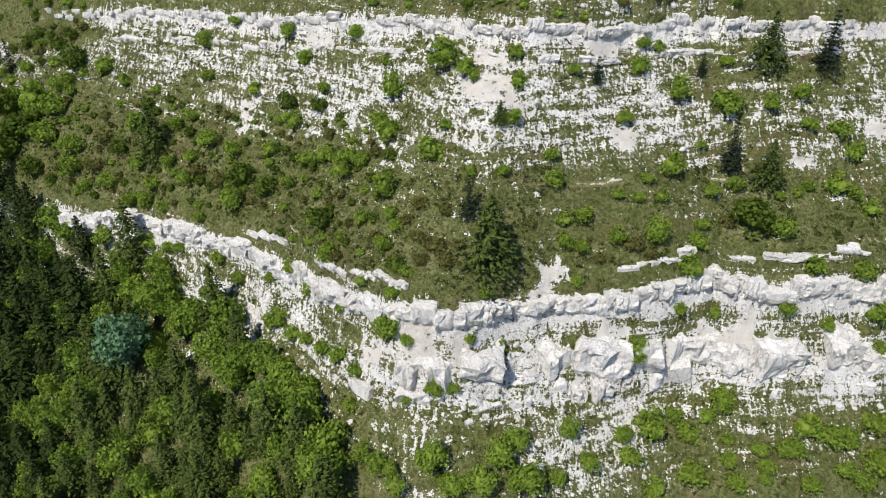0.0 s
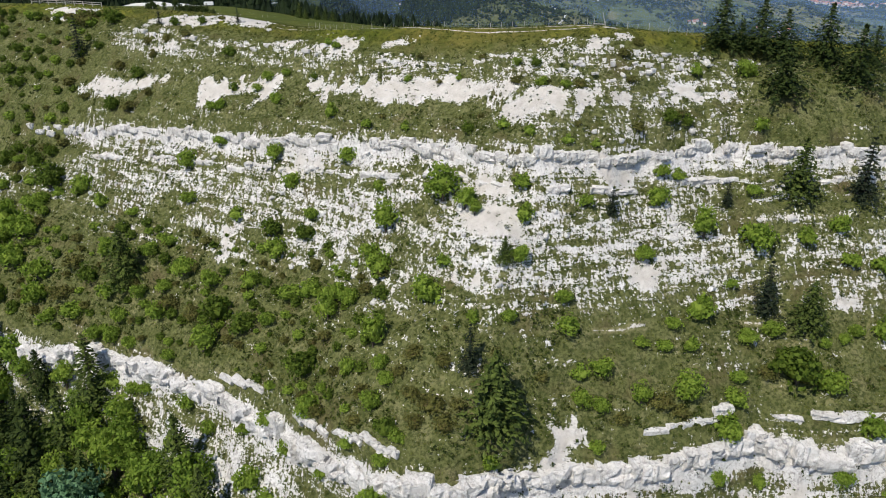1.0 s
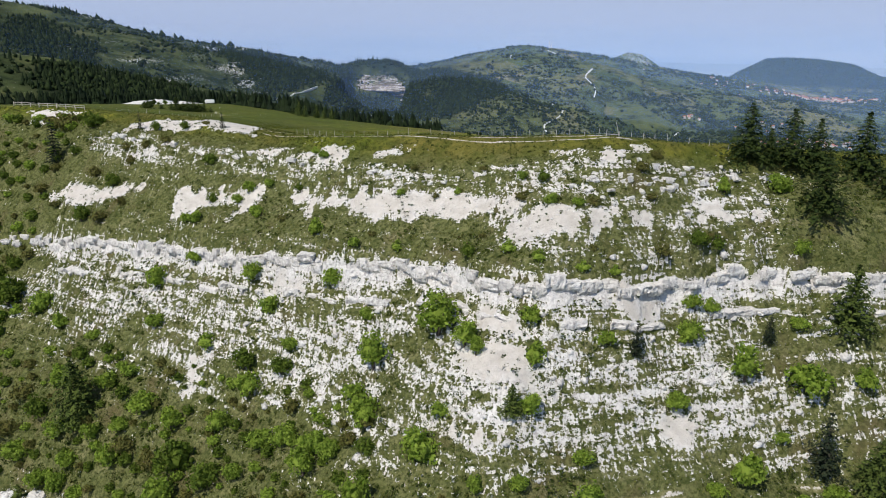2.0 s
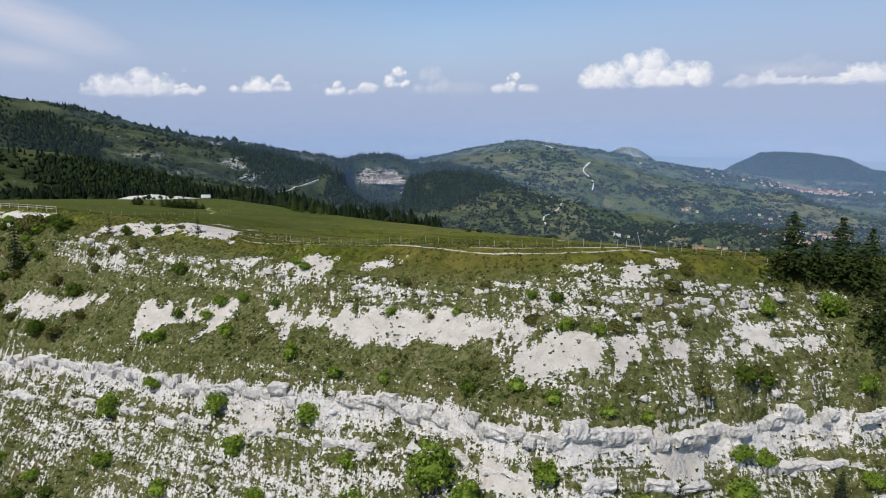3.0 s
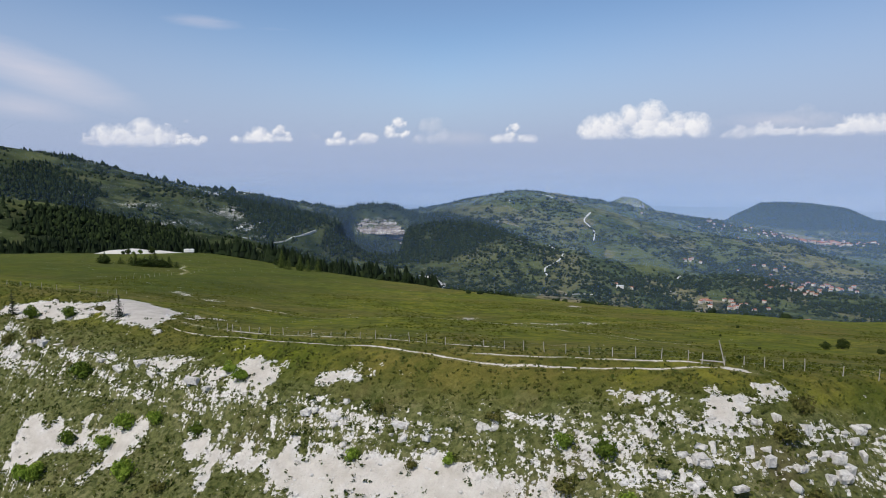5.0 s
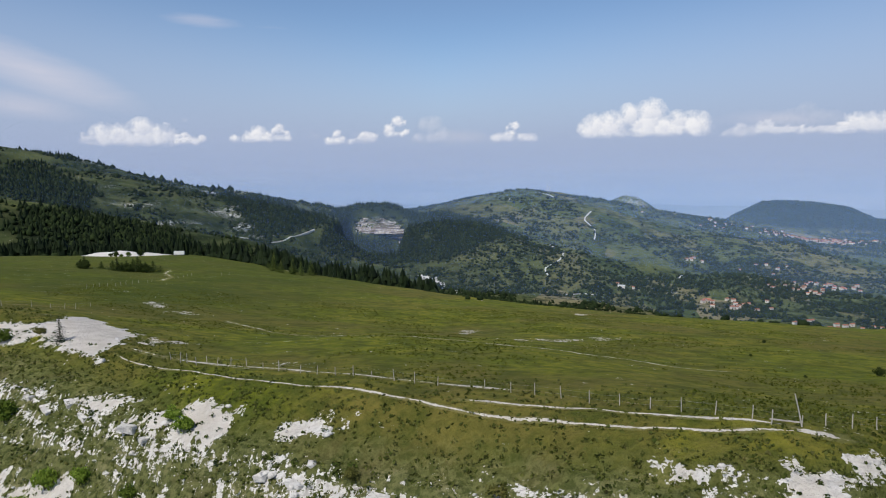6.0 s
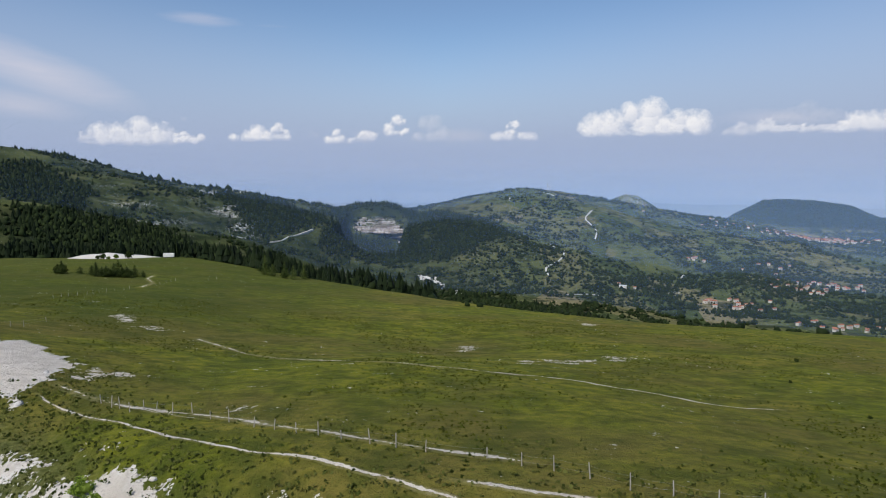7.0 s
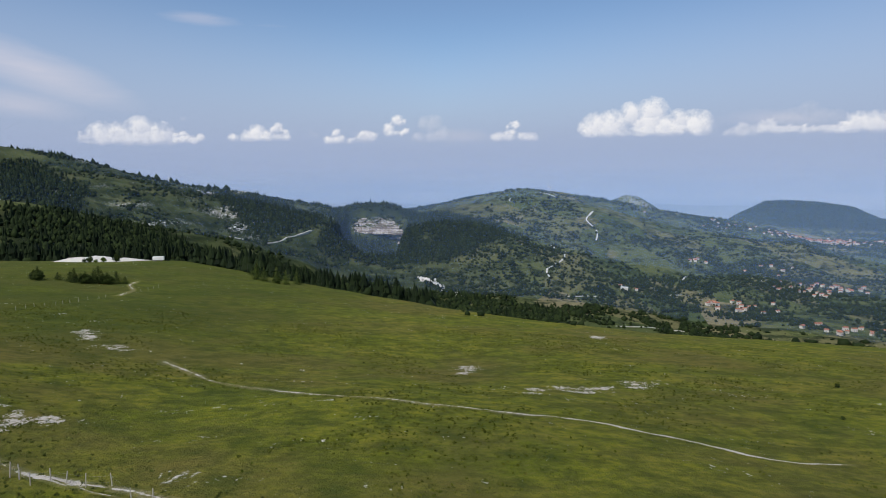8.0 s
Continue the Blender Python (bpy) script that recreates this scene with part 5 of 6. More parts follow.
set_out(DARKS + OLIVES, [q for q in BUSH_BROW + BUSH_BROW_B if q[1] > 145], rng, group="bushes under the rim", grow=1.25)
set_out(DARKS[:1] + OLIVES[:1] + BUSHES[:3], [q for q in BUSH_BROW + BUSH_BROW_B if q[1] <= 145], rng, group="bushes under the rim", grow=1.3)
set_out(TALLS, TALL_BUSH, rng, group="upright bushes", grow=1.2)
set_out(DARKS, DARK_BUSH, rng, group="dark bushes", grow=1.2)
set_out(OLIVES, OLIVE_BUSH + OLIVE_BROW, rng, group="dry shrubs", grow=1.25)
ROUNDS = [make_broadleaf("bush", 35 + i, 26, 36, 0.085, 1.0, 0.72, NEEDLE_PINE, "dark dense rounded bush standing in the meadow grass", "bush") for i in range(2)]
set_out(ROUNDS, [q for q in MEADOW_BUSH + MEADOW_BUSH_B if q[2] < 3.3], rng, (0.75, 1.0), group="bushes in the meadow", grow=0.9)
CLUMPS = [make_conifer("conifer", 96 + i, 16, NEEDLE_PINE, "low spreading dark conifer standing in the meadow", 2.6, 0.3, 0.02) for i in range(2)]
set_out(CLUMPS, [(q[0] + dx, q[1] + dy, q[2] * k) for q in MEADOW_BUSH if q[2] > 2.6 for dx, dy, k in ((0, 0, 1.35), (-3.4, 4, 1.05), (3.2, 6, 0.95))], rng, (0.9, 1.1), group="conifers in the meadow", sink=0.04)
set_out(ROUNDS + DARKS, HEAP_BUSH, rng, (0.9, 1.3), group="bushes by the gravel heap")
set_out(TREES[1::2], TREE_FOOT, rng, (0.95, 1.15), group="trees below the cliff", grow=1.35, sink=0.35)
set_out(TREES, TREE_FOREST + TREE_FOREST_B, rng, (0.95, 1.25), group="trees below the cliff", grow=1.5, sink=0.35)
set_out(BLUES, BLUE_TREE, rng, grow=1.5, sink=0.05)
SHADE_FIRS = [make_conifer("conifer", 66 + i, 19, NEEDLE_PINE, "nearly black dense conifer at the edge of the wood", 1.35) for i in range(2)]
set_out(FIRS, [(x, y, r * 3.0) for x, y, r in CONIFER_FOREST + CONIFER_FOREST_B if x > -62], rng, (0.95, 1.15), group="conifers", sink=0.03)
set_out(SHADE_FIRS, [(x, y, r * 3.2) for x, y, r in CONIFER_FOREST + CONIFER_FOREST_B if x <= -62], rng, (0.95, 1.15), group="dark conifers", sink=0.03)
set_out(BROADS, [(x, y, r * 2.7) for x, y, r in CONIFER], rng, (0.95, 1.1), group="broad conifers", sink=0.03)
set_out(FIRS, [(x, y, 1.6 * r) for x, y, r in MEADOW_FIR], rng, (0.95, 1.1), group="young conifers in the meadow", sink=0.03)
set_out(DARK_FIRS, [(x, y, r * 2.7) for x, y, r in DARK_CONIFER + PINE_BROW], rng, (0.9, 1.1), group="dark conifers", sink=0.03)
set_out(PINES, [(x, y, 8.0 * r) for x, y, r in PINE_RIM], rng, (0.95, 1.05), group="pines on the rim", sink=0.03)


# ---- rock ledges, outcrops and stones ----
def y_at_band(x, level):
    """y where the ground at x reaches that level line."""
    i = int(np.clip(np.searchsorted(GX, x), 1, len(GX) - 1))
    return float(np.interp(level, BAND[i], GY))


def make_block(seed, undercut=0.3, joints=0, rounding=0.22, split=0.0):
    """One weathered block, about 1 wide, 1 deep and 1 high: rounded brow, uneven face, undercut foot."""
    r = np.random.default_rng(seed)
    n = 9
    index, verts, faces = {}, [], []
    off = Vector(r.uniform(-40, 40, 3))
    splits = r.uniform(-0.4, 0.4, joints)

    def vert(i, j, k):
        if (i, j, k) not in index:
            c = Vector((i, j, k)) / (n - 1) * 2 - Vector((1, 1, 1))
            big = max(abs(c.x), abs(c.y), abs(c.z))
            ball = c.normalized() * big
            p = c.lerp(ball, rounding) * 0.52
            q = p + off
            low = min(1.0, max(0.0, 0.05 - p.z) / 0.5)
            if split:
                near, points = noise.voronoi(Vector((q.x * 3.2, q.y * 2.0, q.z * 1.7)))
                p.y += split * math.sin(points[0].x * 12.9 + points[0].y * 78.2 + points[0].z * 37.7)
                p.z += 0.4 * split * math.sin(points[0].x * 31.7 + points[0].y * 11.3)
            if p.y < 0:
                p.y += undercut * low * low
            for at in splits:
                p.y += 0.10 * math.exp(-(((p.x - at) / 0.05) ** 2)) * (1 if p.y < 0 else 0)
            p += 0.10 * noise.noise_vector(q * 2.2) + 0.05 * noise.noise_vector(q * 6.0)
            p.z += 0.35
            index[(i, j, k)] = len(verts)
            verts.append(tuple(p))
        return index[(i, j, k)]

    for a in range(n - 1):
        for b in range(n - 1):
            for q in (0, n - 1):
                quads = [[(q, a, b), (q, a + 1, b), (q, a + 1, b + 1), (q, a, b + 1)], [(a, q, b), (a, q, b + 1), (a + 1, q, b + 1), (a + 1, q, b)],
                         [(a, b, q), (a + 1, b, q), (a + 1, b + 1, q), (a, b + 1, q)]]
                for c in quads:
                    f = [vert(*p) for p in c]
                    faces.append(f if q == 0 else f[::-1])
    bm = bmesh.new()
    vs = [bm.verts.new(v) for v in verts]
    for f in faces:
        bm.faces.new([vs[i] for i in f])
    bmesh.ops.recalc_face_normals(bm, faces=bm.faces)
    for f in bm.faces:
        f.smooth = not split
    me = bpy.data.meshes.new("rock_block")
    bm.to_mesh(me)
    bm.free()
    me.materials.append(LIMESTONE)
    return me


BLOCKS = [make_block(200 + i, 0.42, 1, 0.13, 0.05) for i in range(10)]
SLABS = [make_block(215 + i, 0.32, 3, 0.08, 0.11) for i in range(10)]


def make_crag(seed):
    """A split, sharp-edged block: the hull of points about a box."""
    r = np.random.default_rng(seed)
    bm = bmesh.new()
    for sx, sy, sz in [(a, b, c) for a in (-1, 1) for b in (-1, 1) for c in (-1, 1)]:
        for _ in range(2):
            bm.verts.new((sx * r.uniform(0.3, 0.52), sy * r.uniform(0.28, 0.52), 0.2 + sz * r.uniform(0.3, 0.52)))
    hull = bmesh.ops.convex_hull(bm, input=bm.verts)
    bmesh.ops.delete(bm, geom=[v for v in bm.verts if not v.link_faces], context="VERTS")
    bmesh.ops.recalc_face_normals(bm, faces=bm.faces)
    me = bpy.data.meshes.new("rock_crag")
    bm.to_mesh(me)
    bm.free()
    me.materials.append(LIMESTONE)
    return me


CRAGS = [make_crag(230 + i) for i in range(10)]


def rock_row(label, x0, x1, mean_level, wide, high, deep, out, rise, seed, gap=0.1, keep=1.0, loose=1.0, crag=0.35, wander=0.0, kinds=None):
    """A broken row of blocks along a level line of the slope."""
    r = np.random.default_rng(seed)
    base = tagged(new("rock_ledge"), label, "rock ledge", kind="structure")
    x = x0
    while x < x1:
        w = r.uniform(*wide)
        if r.uniform() < keep:
            xc = x + w / 2
            level = mean_level + wander * float(fractal(np.array([xc / 7.0]), np.array([seed * 1.0]), 3, seed)[0])
            y = y_at_band(xc, level)
            turn = math.degrees(math.atan2(y_at_band(xc + 1.5, level) - y_at_band(xc - 1.5, level), 3.0))
            h, d = r.uniform(*high), r.uniform(*deep)
            ob = part("block", (CRAGS if r.uniform() < crag else kinds or BLOCKS)[int(r.integers(10))], base)
            ob.matrix_basis = pose(xc, y - out + loose * r.normal(0, 0.3), ground(xc, y) + rise - 0.1 * h + loose * r.normal(0, 0.22), loose * r.normal(0, 5), loose * r.normal(0, 5), turn + loose * r.normal(0, 11)) @ Matrix.Diagonal((w * 1.08, d, h, 1))
        x += w * math.cos(math.radians(20)) + (gap if gap < 0 else max(0, r.normal(gap, 0.25)))


rock_row("jointed white limestone ledge running along the upper slope", -92, 66, 8.66, (0.8, 2.4), (1.3, 2.0), (1.3, 2.0), -0.25, -0.62, 301, -0.08, 0.93, 0.38, 0.1)
rock_row("thin white rock course under the upper ledge", -74, 66, 7.76, (1.2, 4.2), (0.9, 1.5), (1.3, 2.0), -0.45, -0.6, 302, 0.15, 0.68, 0.5, 0.1, 0.06, SLABS)
rock_row("smooth white limestone ledge above the lower cliff", -76, 63, 3.70, (1.8, 5.0), (2.6, 3.8), (2.4, 3.2), -0.55, -1.0, 304, -0.25, 0.96, 0.45, 0.0, 0.08, SLABS)
rock_row("thin white rock lip above the lower ledge", 24, 63, 4.95, (1.4, 4.0), (0.8, 1.5), (1.2, 1.9), -0.35, -0.6, 305, -0.1, 0.74, 0.6, 0.1, 0.2, SLABS)
rock_row("thin white rock lip above the lower ledge", -33, -6, 4.9, (1.4, 3.4), (0.9, 1.5), (1.1, 1.7), -0.3, -0.5, 315, -0.35, 0.9, 0.5, 0.05, 0.12, SLABS)
rock_row("bulging white cliff band at the foot of the slope", -6, 63, 2.55, (2.5, 7.0), (4.5, 7.0), (3.4, 5.0), -0.7, -3.0, 306, 0.5, 0.78, 1.2, 0.0, 0.3, SLABS)
rock_row("bulging white cliff band at the foot of the slope", -14, 63, 2.28, (1.6, 4.4), (2.4, 4.4), (2.4, 3.6), -0.7, -1.7, 316, 0.9, 0.5, 1.4, 0.25, 0.3, SLABS)
rock_row("broken cliff foot of pale limestone", -30, 63, 2.15, (0.6, 1.8), (0.5, 1.2), (0.8, 1.6), -0.2, -0.5, 307, 0.9, 0.45, 1.3, 0.8, 0.25)


for n, (level, x0, x1) in enumerate(((10.42, 17, 30), (10.52, 18, 36), (10.62, 17, 40), (10.73, 19, 46), (10.84, 24, 50), (10.95, 26, 50))):
    rock_row("craggy white outcrop of cracked limestone below the rim", x0, x1, level, (0.3, 0.95), (0.35, 0.9), (0.5, 1.1), -0.2, -0.42, 320 + n, 0.15, 0.66, 1.3, 0.45, 0.12)
rock_row("broken pale rock below the grass rim", -75, 16, 10.88, (0.6, 1.7), (0.4, 0.9), (0.6, 1.2), 0.1, -0.25, 311, 1.6, 0.6, 1.0, 1.0)

ICO_V = [(-0.53, 0, 0.85), (0.53, 0, 0.85), (-0.53, 0, -0.85), (0.53, 0, -0.85), (0, 0.85, 0.53), (0, 0.85, -0.53), (0, -0.85, 0.53), (0, -0.85, -0.53),
         (0.85, 0.53, 0), (-0.85, 0.53, 0), (0.85, -0.53, 0), (-0.85, -0.53, 0)]
ICO_F = [(0, 1, 4), (0, 4, 9), (9, 4, 5), (4, 8, 5), (4, 1, 8), (8, 1, 10), (8, 10, 3), (5, 8, 3), (5, 3, 2), (2, 3, 7)]
ICO_F += [(7, 3, 10), (7, 10, 6), (7, 6, 11), (11, 6, 0), (0, 6, 1), (6, 10, 1), (9, 11, 0), (9, 2, 11), (9, 5, 2), (7, 11, 2)]


OCTA_V = [(1, 0, 0), (0, 1, 0), (-1, 0, 0), (0, -1, 0), (0, 0, 1), (0, 0, -1)]
OCTA_F = [(0, 1, 4), (1, 2, 4), (2, 3, 4), (3, 0, 4), (1, 0, 5), (2, 1, 5), (3, 2, 5), (0, 3, 5)]


def lumps_mesh(name, places, sizes, flat, jitter, material, r, lift=0.0, far=False):
    """Many small rounded lumps in one mesh; far ones have fewer faces."""
    v, faces = (np.array(OCTA_V, float), OCTA_F) if far else (np.array(ICO_V), ICO_F)
    c = len(v)
    n = len(places)
    shape = v[None] * (1 + r.normal(0, jitter, (n, c, 1)))
    shape = shape * sizes[:, None, None] * np.concatenate([r.uniform(0.75, 1.3, (n, 1, 2)), r.uniform(*flat, (n, 1, 1))], -1)
    a = r.uniform(0, 6.28, n)
    ca, sa = np.cos(a)[:, None], np.sin(a)[:, None]
    x, y = shape[..., 0] * ca - shape[..., 1] * sa, shape[..., 0] * sa + shape[..., 1] * ca
    co = np.stack([x, y, shape[..., 2] + lift * sizes[:, None]], -1) + places[:, None]
    f = (np.array(faces)[None] + c * np.arange(n)[:, None, None]).reshape(-1, 3)
    me = bpy.data.meshes.new(name)
    me.vertices.add(c * n)
    me.vertices.foreach_set("co", co.astype(np.float32).ravel())
    me.loops.add(f.size)
    me.loops.foreach_set("vertex_index", f.astype(np.int32).ravel())
    me.polygons.add(len(f))
    me.polygons.foreach_set("loop_start", np.arange(0, f.size, 3, dtype=np.int32))
    me.update()
    me.materials.append(material)
    return me


def scatter(n, x, y, want, r):
    """Random places on the ground; want(x, y) is how likely a place is kept."""
    px, py = r.uniform(*x, n), r.uniform(*y, n)
    ok = r.uniform(0, 1, n) < want(px, py)
    px, py = px[ok], py[ok]
    return np.stack([px, py, on_grid(HEIGHT, px, py)], -1)


r5 = np.random.default_rng(55)


def stony(x, y):
    b, k = on_grid(BAND, x, y), on_grid(COVER["rock"], x, y)
    return smooth(0.2, 0.5, k) * smooth(1.7, 2.1, b) * smooth(12.2, 11.6, b) * (1 - 0.9 * on_grid(COVER["loose"], x, y))


spots = scatter(17000, (-85, 70), (66, 190), stony, r5)
size = np.clip(r5.lognormal(-1.95, 0.5, len(spots)), 0.06, 0.5)
big = np.zeros(len(spots), bool)
big[np.argsort(-size)[:290]] = True
tagged(new("stones", lumps_mesh("stones", spots[~big], size[~big], (0.4, 0.8), 0.2, LIMESTONE, r5)), "pale broken stones lying over the bare slope", "stones", kind="stuff")
STONES = [lumps_mesh("stone", np.zeros((1, 3)), np.ones(1), (0.5, 0.9), 0.16, LIMESTONE, r5) for _ in range(8)]
for (x, y, z), q in zip(spots[big], size[big]):
    ob = part("stone", STONES[int(r5.integers(8))], GROUND_SHEET)
    ob.matrix_basis = pose(x, y, z, r5.normal(0, 10), r5.normal(0, 10), r5.uniform(0, 360)) @ Matrix.Diagonal((q * 1.2, q * 1.2, q * 1.2, 1))
spots = scatter(1400, (-30, 40), (104, 132), lambda x, y: on_grid(COVER["loose"], x, y), r5)
tagged(new("scree_stones", lumps_mesh("scree_stones", spots, r5.uniform(0.06, 0.22, len(spots)), (0.4, 0.8), 0.2, LIMESTONE, r5)), "loose stones on the pale scree", "stones", kind="stuff")

# ---- the striped scarp: beds of rock, each proud of the dark band below it ----
def make_bedded():
    k = Net("bedded_rock", 0.95, 0.1)
    c = k.ramp(k.noise(6, 6, 0.7, k.scaled(1, 0.3, 0.3)), (0.34, (0.15, 0.125, 0.105)), (0.5, (0.40, 0.36, 0.33)), (0.62, (0.62, 0.59, 0.56)))
    c = k.mix(k.ramp(k.noise(2.6, 3, 0.5, k.scaled(0.05, 0.05, 1.0)), (0.42, 0.85), (0.52, 0.0)), c, (0.13, 0.11, 0.09))
    k.bump(k.noise(3, 5), 0.8)
    return k.done(c)


def make_scarp():
    base = tagged(new("rock_scarp"), "grey-white scarp of level rock beds above the woods", "cliff", kind="structure")
    rows = np.array(SCARP_ROWS, float)
    material = make_bedded()
    r = np.random.default_rng(58)
    t_all = np.arange(len(rows))
    for bed in range(20):
        t = 0.15 + (len(rows) - 1.2) * bed / 19 + r.normal(0, 0.06)
        lx, ly, lz, rx, ry, rz = [np.interp(t, t_all, rows[:, c]) for c in range(6)]
        lx, rx = lx + r.normal(0, 4), rx + r.normal(0, 4)
        n = max(6, int((rx - lx) / 3))
        u = np.linspace(0, 1, n)
        x, y, z = lx + (rx - lx) * u, ly + (ry - ly) * u, lz + (rz - lz) * u
        front = y - 3.0 + 3.5 * fractal(x / 9, x * 0 + bed, 3, 60 + bed)
        top = z + 1.7 + 1.6 * fractal(x / 4, x * 0 + bed, 3, 80 + bed)
        low = z - 0.9 + 1.3 * fractal(x / 5, x * 0 + bed, 3, 70 + bed)
        verts = [p for i in range(n) for p in ((x[i], front[i], low[i]), (x[i], front[i] + 0.8, top[i]), (x[i], y[i] + 9, top[i] + 0.6), (x[i], y[i] + 9, low[i]))]
        faces = [(4 * i + a, 4 * i + 4 + a, 4 * i + 4 + (a + 1) % 4, 4 * i + (a + 1) % 4) for i in range(n - 1) for a in range(4)]
        part("rock_bed", mesh_of("rock_bed", verts, faces + [(0, 1, 2, 3), (4 * n - 1, 4 * n - 2, 4 * n - 3, 4 * n - 4)], material), base)


make_scarp()


# ---- grass tufts, low scrub, and trees that fill the wood ----
GRASS = make_leaf("dry_grass", (0.056, 0.078, 0.014), (0.166, 0.178, 0.044), (0.21, 0.175, 0.07), 0.3, 0.4)
SCRUB = make_leaf("scrub_leaf", (0.020, 0.037, 0.007), (0.098, 0.130, 0.024), (0.11, 0.08, 0.038), 0.25, 0.35)


def sprays_mesh(name, places, radius, count, leaf, material, r, up=0.6):
    n = len(places)
    d = r.normal(0, 1, (n, count, 3))
    d[..., 2] = np.abs(d[..., 2]) * up
    d /= np.linalg.norm(d, axis=-1, keepdims=True)
    c = (places[:, None] + d * radius[:, None, None] * r.uniform(0.5, 1.0, (n, count, 1))).reshape(-1, 3)
    w = d.reshape(-1, 3) + r.normal(0, 0.6, (n * count, 3))
    w /= np.linalg.norm(w, axis=1, keepdims=True) + 1e-9
    a = np.cross(w, r.normal(0, 1, (n * count, 3)))
    a /= np.linalg.norm(a, axis=1, keepdims=True) + 1e-9
    b = np.cross(w, a)
    q = leaf * r.uniform(0.6, 1.35, (n * count, 1))
    co = np.stack([c - a * q, c - b * q * 0.75 - w * q * 0.2, c + a * q, c + b * q * 0.75 - w * q * 0.2], 1)
    me = bpy.data.meshes.new(name)
    me.vertices.add(4 * len(c))
    me.vertices.foreach_set("co", co.astype(np.float32).ravel())
    me.loops.add(4 * len(c))
    me.loops.foreach_set("vertex_index", np.arange(4 * len(c), dtype=np.int32))
    me.polygons.add(len(c))
    me.polygons.foreach_set("loop_start", np.arange(0, 4 * len(c), 4, dtype=np.int32))
    me.update()
    me.materials.append(material)
    return me


def grassy(x, y):
    b, k = on_grid(BAND, x, y), on_grid(COVER["rock"], x, y)
    return smooth(0.75, 0.35, k) * smooth(1.5, 2.0, b) * smooth(12.4, 11.6, b)


r6 = np.random.default_rng(66)
spots = scatter(72000, (-125, 70), (66, 215), grassy, r6)
tagged(new("grass_tufts", sprays_mesh("grass_tufts", spots, r6.uniform(0.12, 0.36, len(spots)), 5, 0.13, GRASS, r6)), "dry olive grass tufts on the slope", "grass", kind="stuff")


MEADOW_GRASS = make_leaf("meadow_grass", (0.066, 0.090, 0.010), (0.150, 0.160, 0.024), (0.20, 0.165, 0.06), 0.25, 0.45)
spots = scatter(42000, (-90, 110), (126, 290), lambda x, y: smooth(11.6, 12.0, on_grid(BAND, x, y)) * smooth(0.4, 0.2, on_grid(COVER["rock"], x, y)) * smooth(-0.15, 0.35, fractal(x / 14, y / 14, 4, 97, 0.6)), r6)
tagged(new("meadow_grass", sprays_mesh("meadow_grass", spots, r6.uniform(0.08, 0.34, len(spots)), 4, 0.11, MEADOW_GRASS, r6, 0.5)), "uneven tufts of green and dry meadow grass", "grass", kind="stuff")


def scrubby(x, y):
    b, k = on_grid(BAND, x, y), on_grid(COVER["rock"], x, y)
    return smooth(0.9, 0.4, k) * smooth(1.3, 1.8, b) * smooth(11.3, 10.8, b) * (0.35 + 0.9 * smooth(4.2, 5, b) * smooth(6.6, 5.8, b)) * smooth(-0.25, 0.25, fractal(x / 7, y / 7, 3, 91))


spots = scatter(26000, (-130, 70), (62, 215), scrubby, r6)
tagged(new("low_scrub", sprays_mesh("low_scrub", spots, np.clip(r6.lognormal(-0.85, 0.45, len(spots)), 0.18, 1.1), 20, 0.13, SCRUB, r6, 0.8)), "low dark scrub between the rocks", "scrub", kind="stuff")
spots = scatter(19000, (-85, 70), (66, 190), lambda x, y: smooth(0.3, 0.6, on_grid(COVER["rock"], x, y)) * smooth(1.9, 2.2, on_grid(BAND, x, y)) * smooth(12, 11.6, on_grid(BAND, x, y)) * (1 - 0.55 * on_grid(COVER["loose"], x, y)), r6)
tagged(new("rock_plants", sprays_mesh("rock_plants", spots, r6.uniform(0.12, 0.4, len(spots)), 14, 0.09, SCRUB, r6, 0.8)), "small dark plants rooted in the bare rock", "plants", kind="stuff")


def spread_out(n, x, y, want, apart, r, taken=()):
    """Places at least so far from one another."""
    kept = [(q[0], q[1]) for q in taken]
    found = []
    for p in scatter(n, x, y, want, r):
        if all((p[0] - a) ** 2 + (p[1] - b) ** 2 > apart**2 for a, b in kept):
            kept.append((p[0], p[1]))
            found.append((float(p[0]), float(p[1])))
    return found


standing = TREE_FOREST + TREE_FOREST_B + CONIFER_FOREST + CONIFER_FOREST_B + BLUE_TREE + TREE_FOOT
fill = spread_out(2600, (-112, -14), (45, 150), lambda x, y: smooth(0.95, 1.2, on_grid(BAND, x, y)) * (on_grid(BAND, x, y) < np.interp(x, [-100, -62, -46, -36, -26], [2.95, 2.75, 2.35, 2.05, 1.9])), 3.1, r6, standing)
pick = r6.uniform(0, 1, len(fill))
set_out(FIRS, [(x, y, r6.uniform(9, 14)) for (x, y), p in zip(fill, pick) if p < 0.36 and x > -66], r6, (0.95, 1.15), group="conifers", sink=0.03)
set_out(SHADE_FIRS, [(x, y, r6.uniform(8, 12.5)) for (x, y), p in zip(fill, pick) if p < 0.55 and x <= -66], r6, (0.95, 1.15), group="conifers", sink=0.03)
set_out(TREES, [(x, y, r6.uniform(2.3, 3.8)) for (x, y), p in zip(fill, pick) if p >= (0.36 if x > -66 else 0.55)], r6, (0.9, 1.2), group="trees below the cliff", sink=0.4)
fill = spread_out(260, (-14, 75), (48, 72), lambda x, y: smooth(1.2, 1.4, on_grid(BAND, x, y)) * smooth(1.95, 1.85, on_grid(BAND, x, y)), 4.5, r6, BUSH_FOOT + TREE_FOOT)
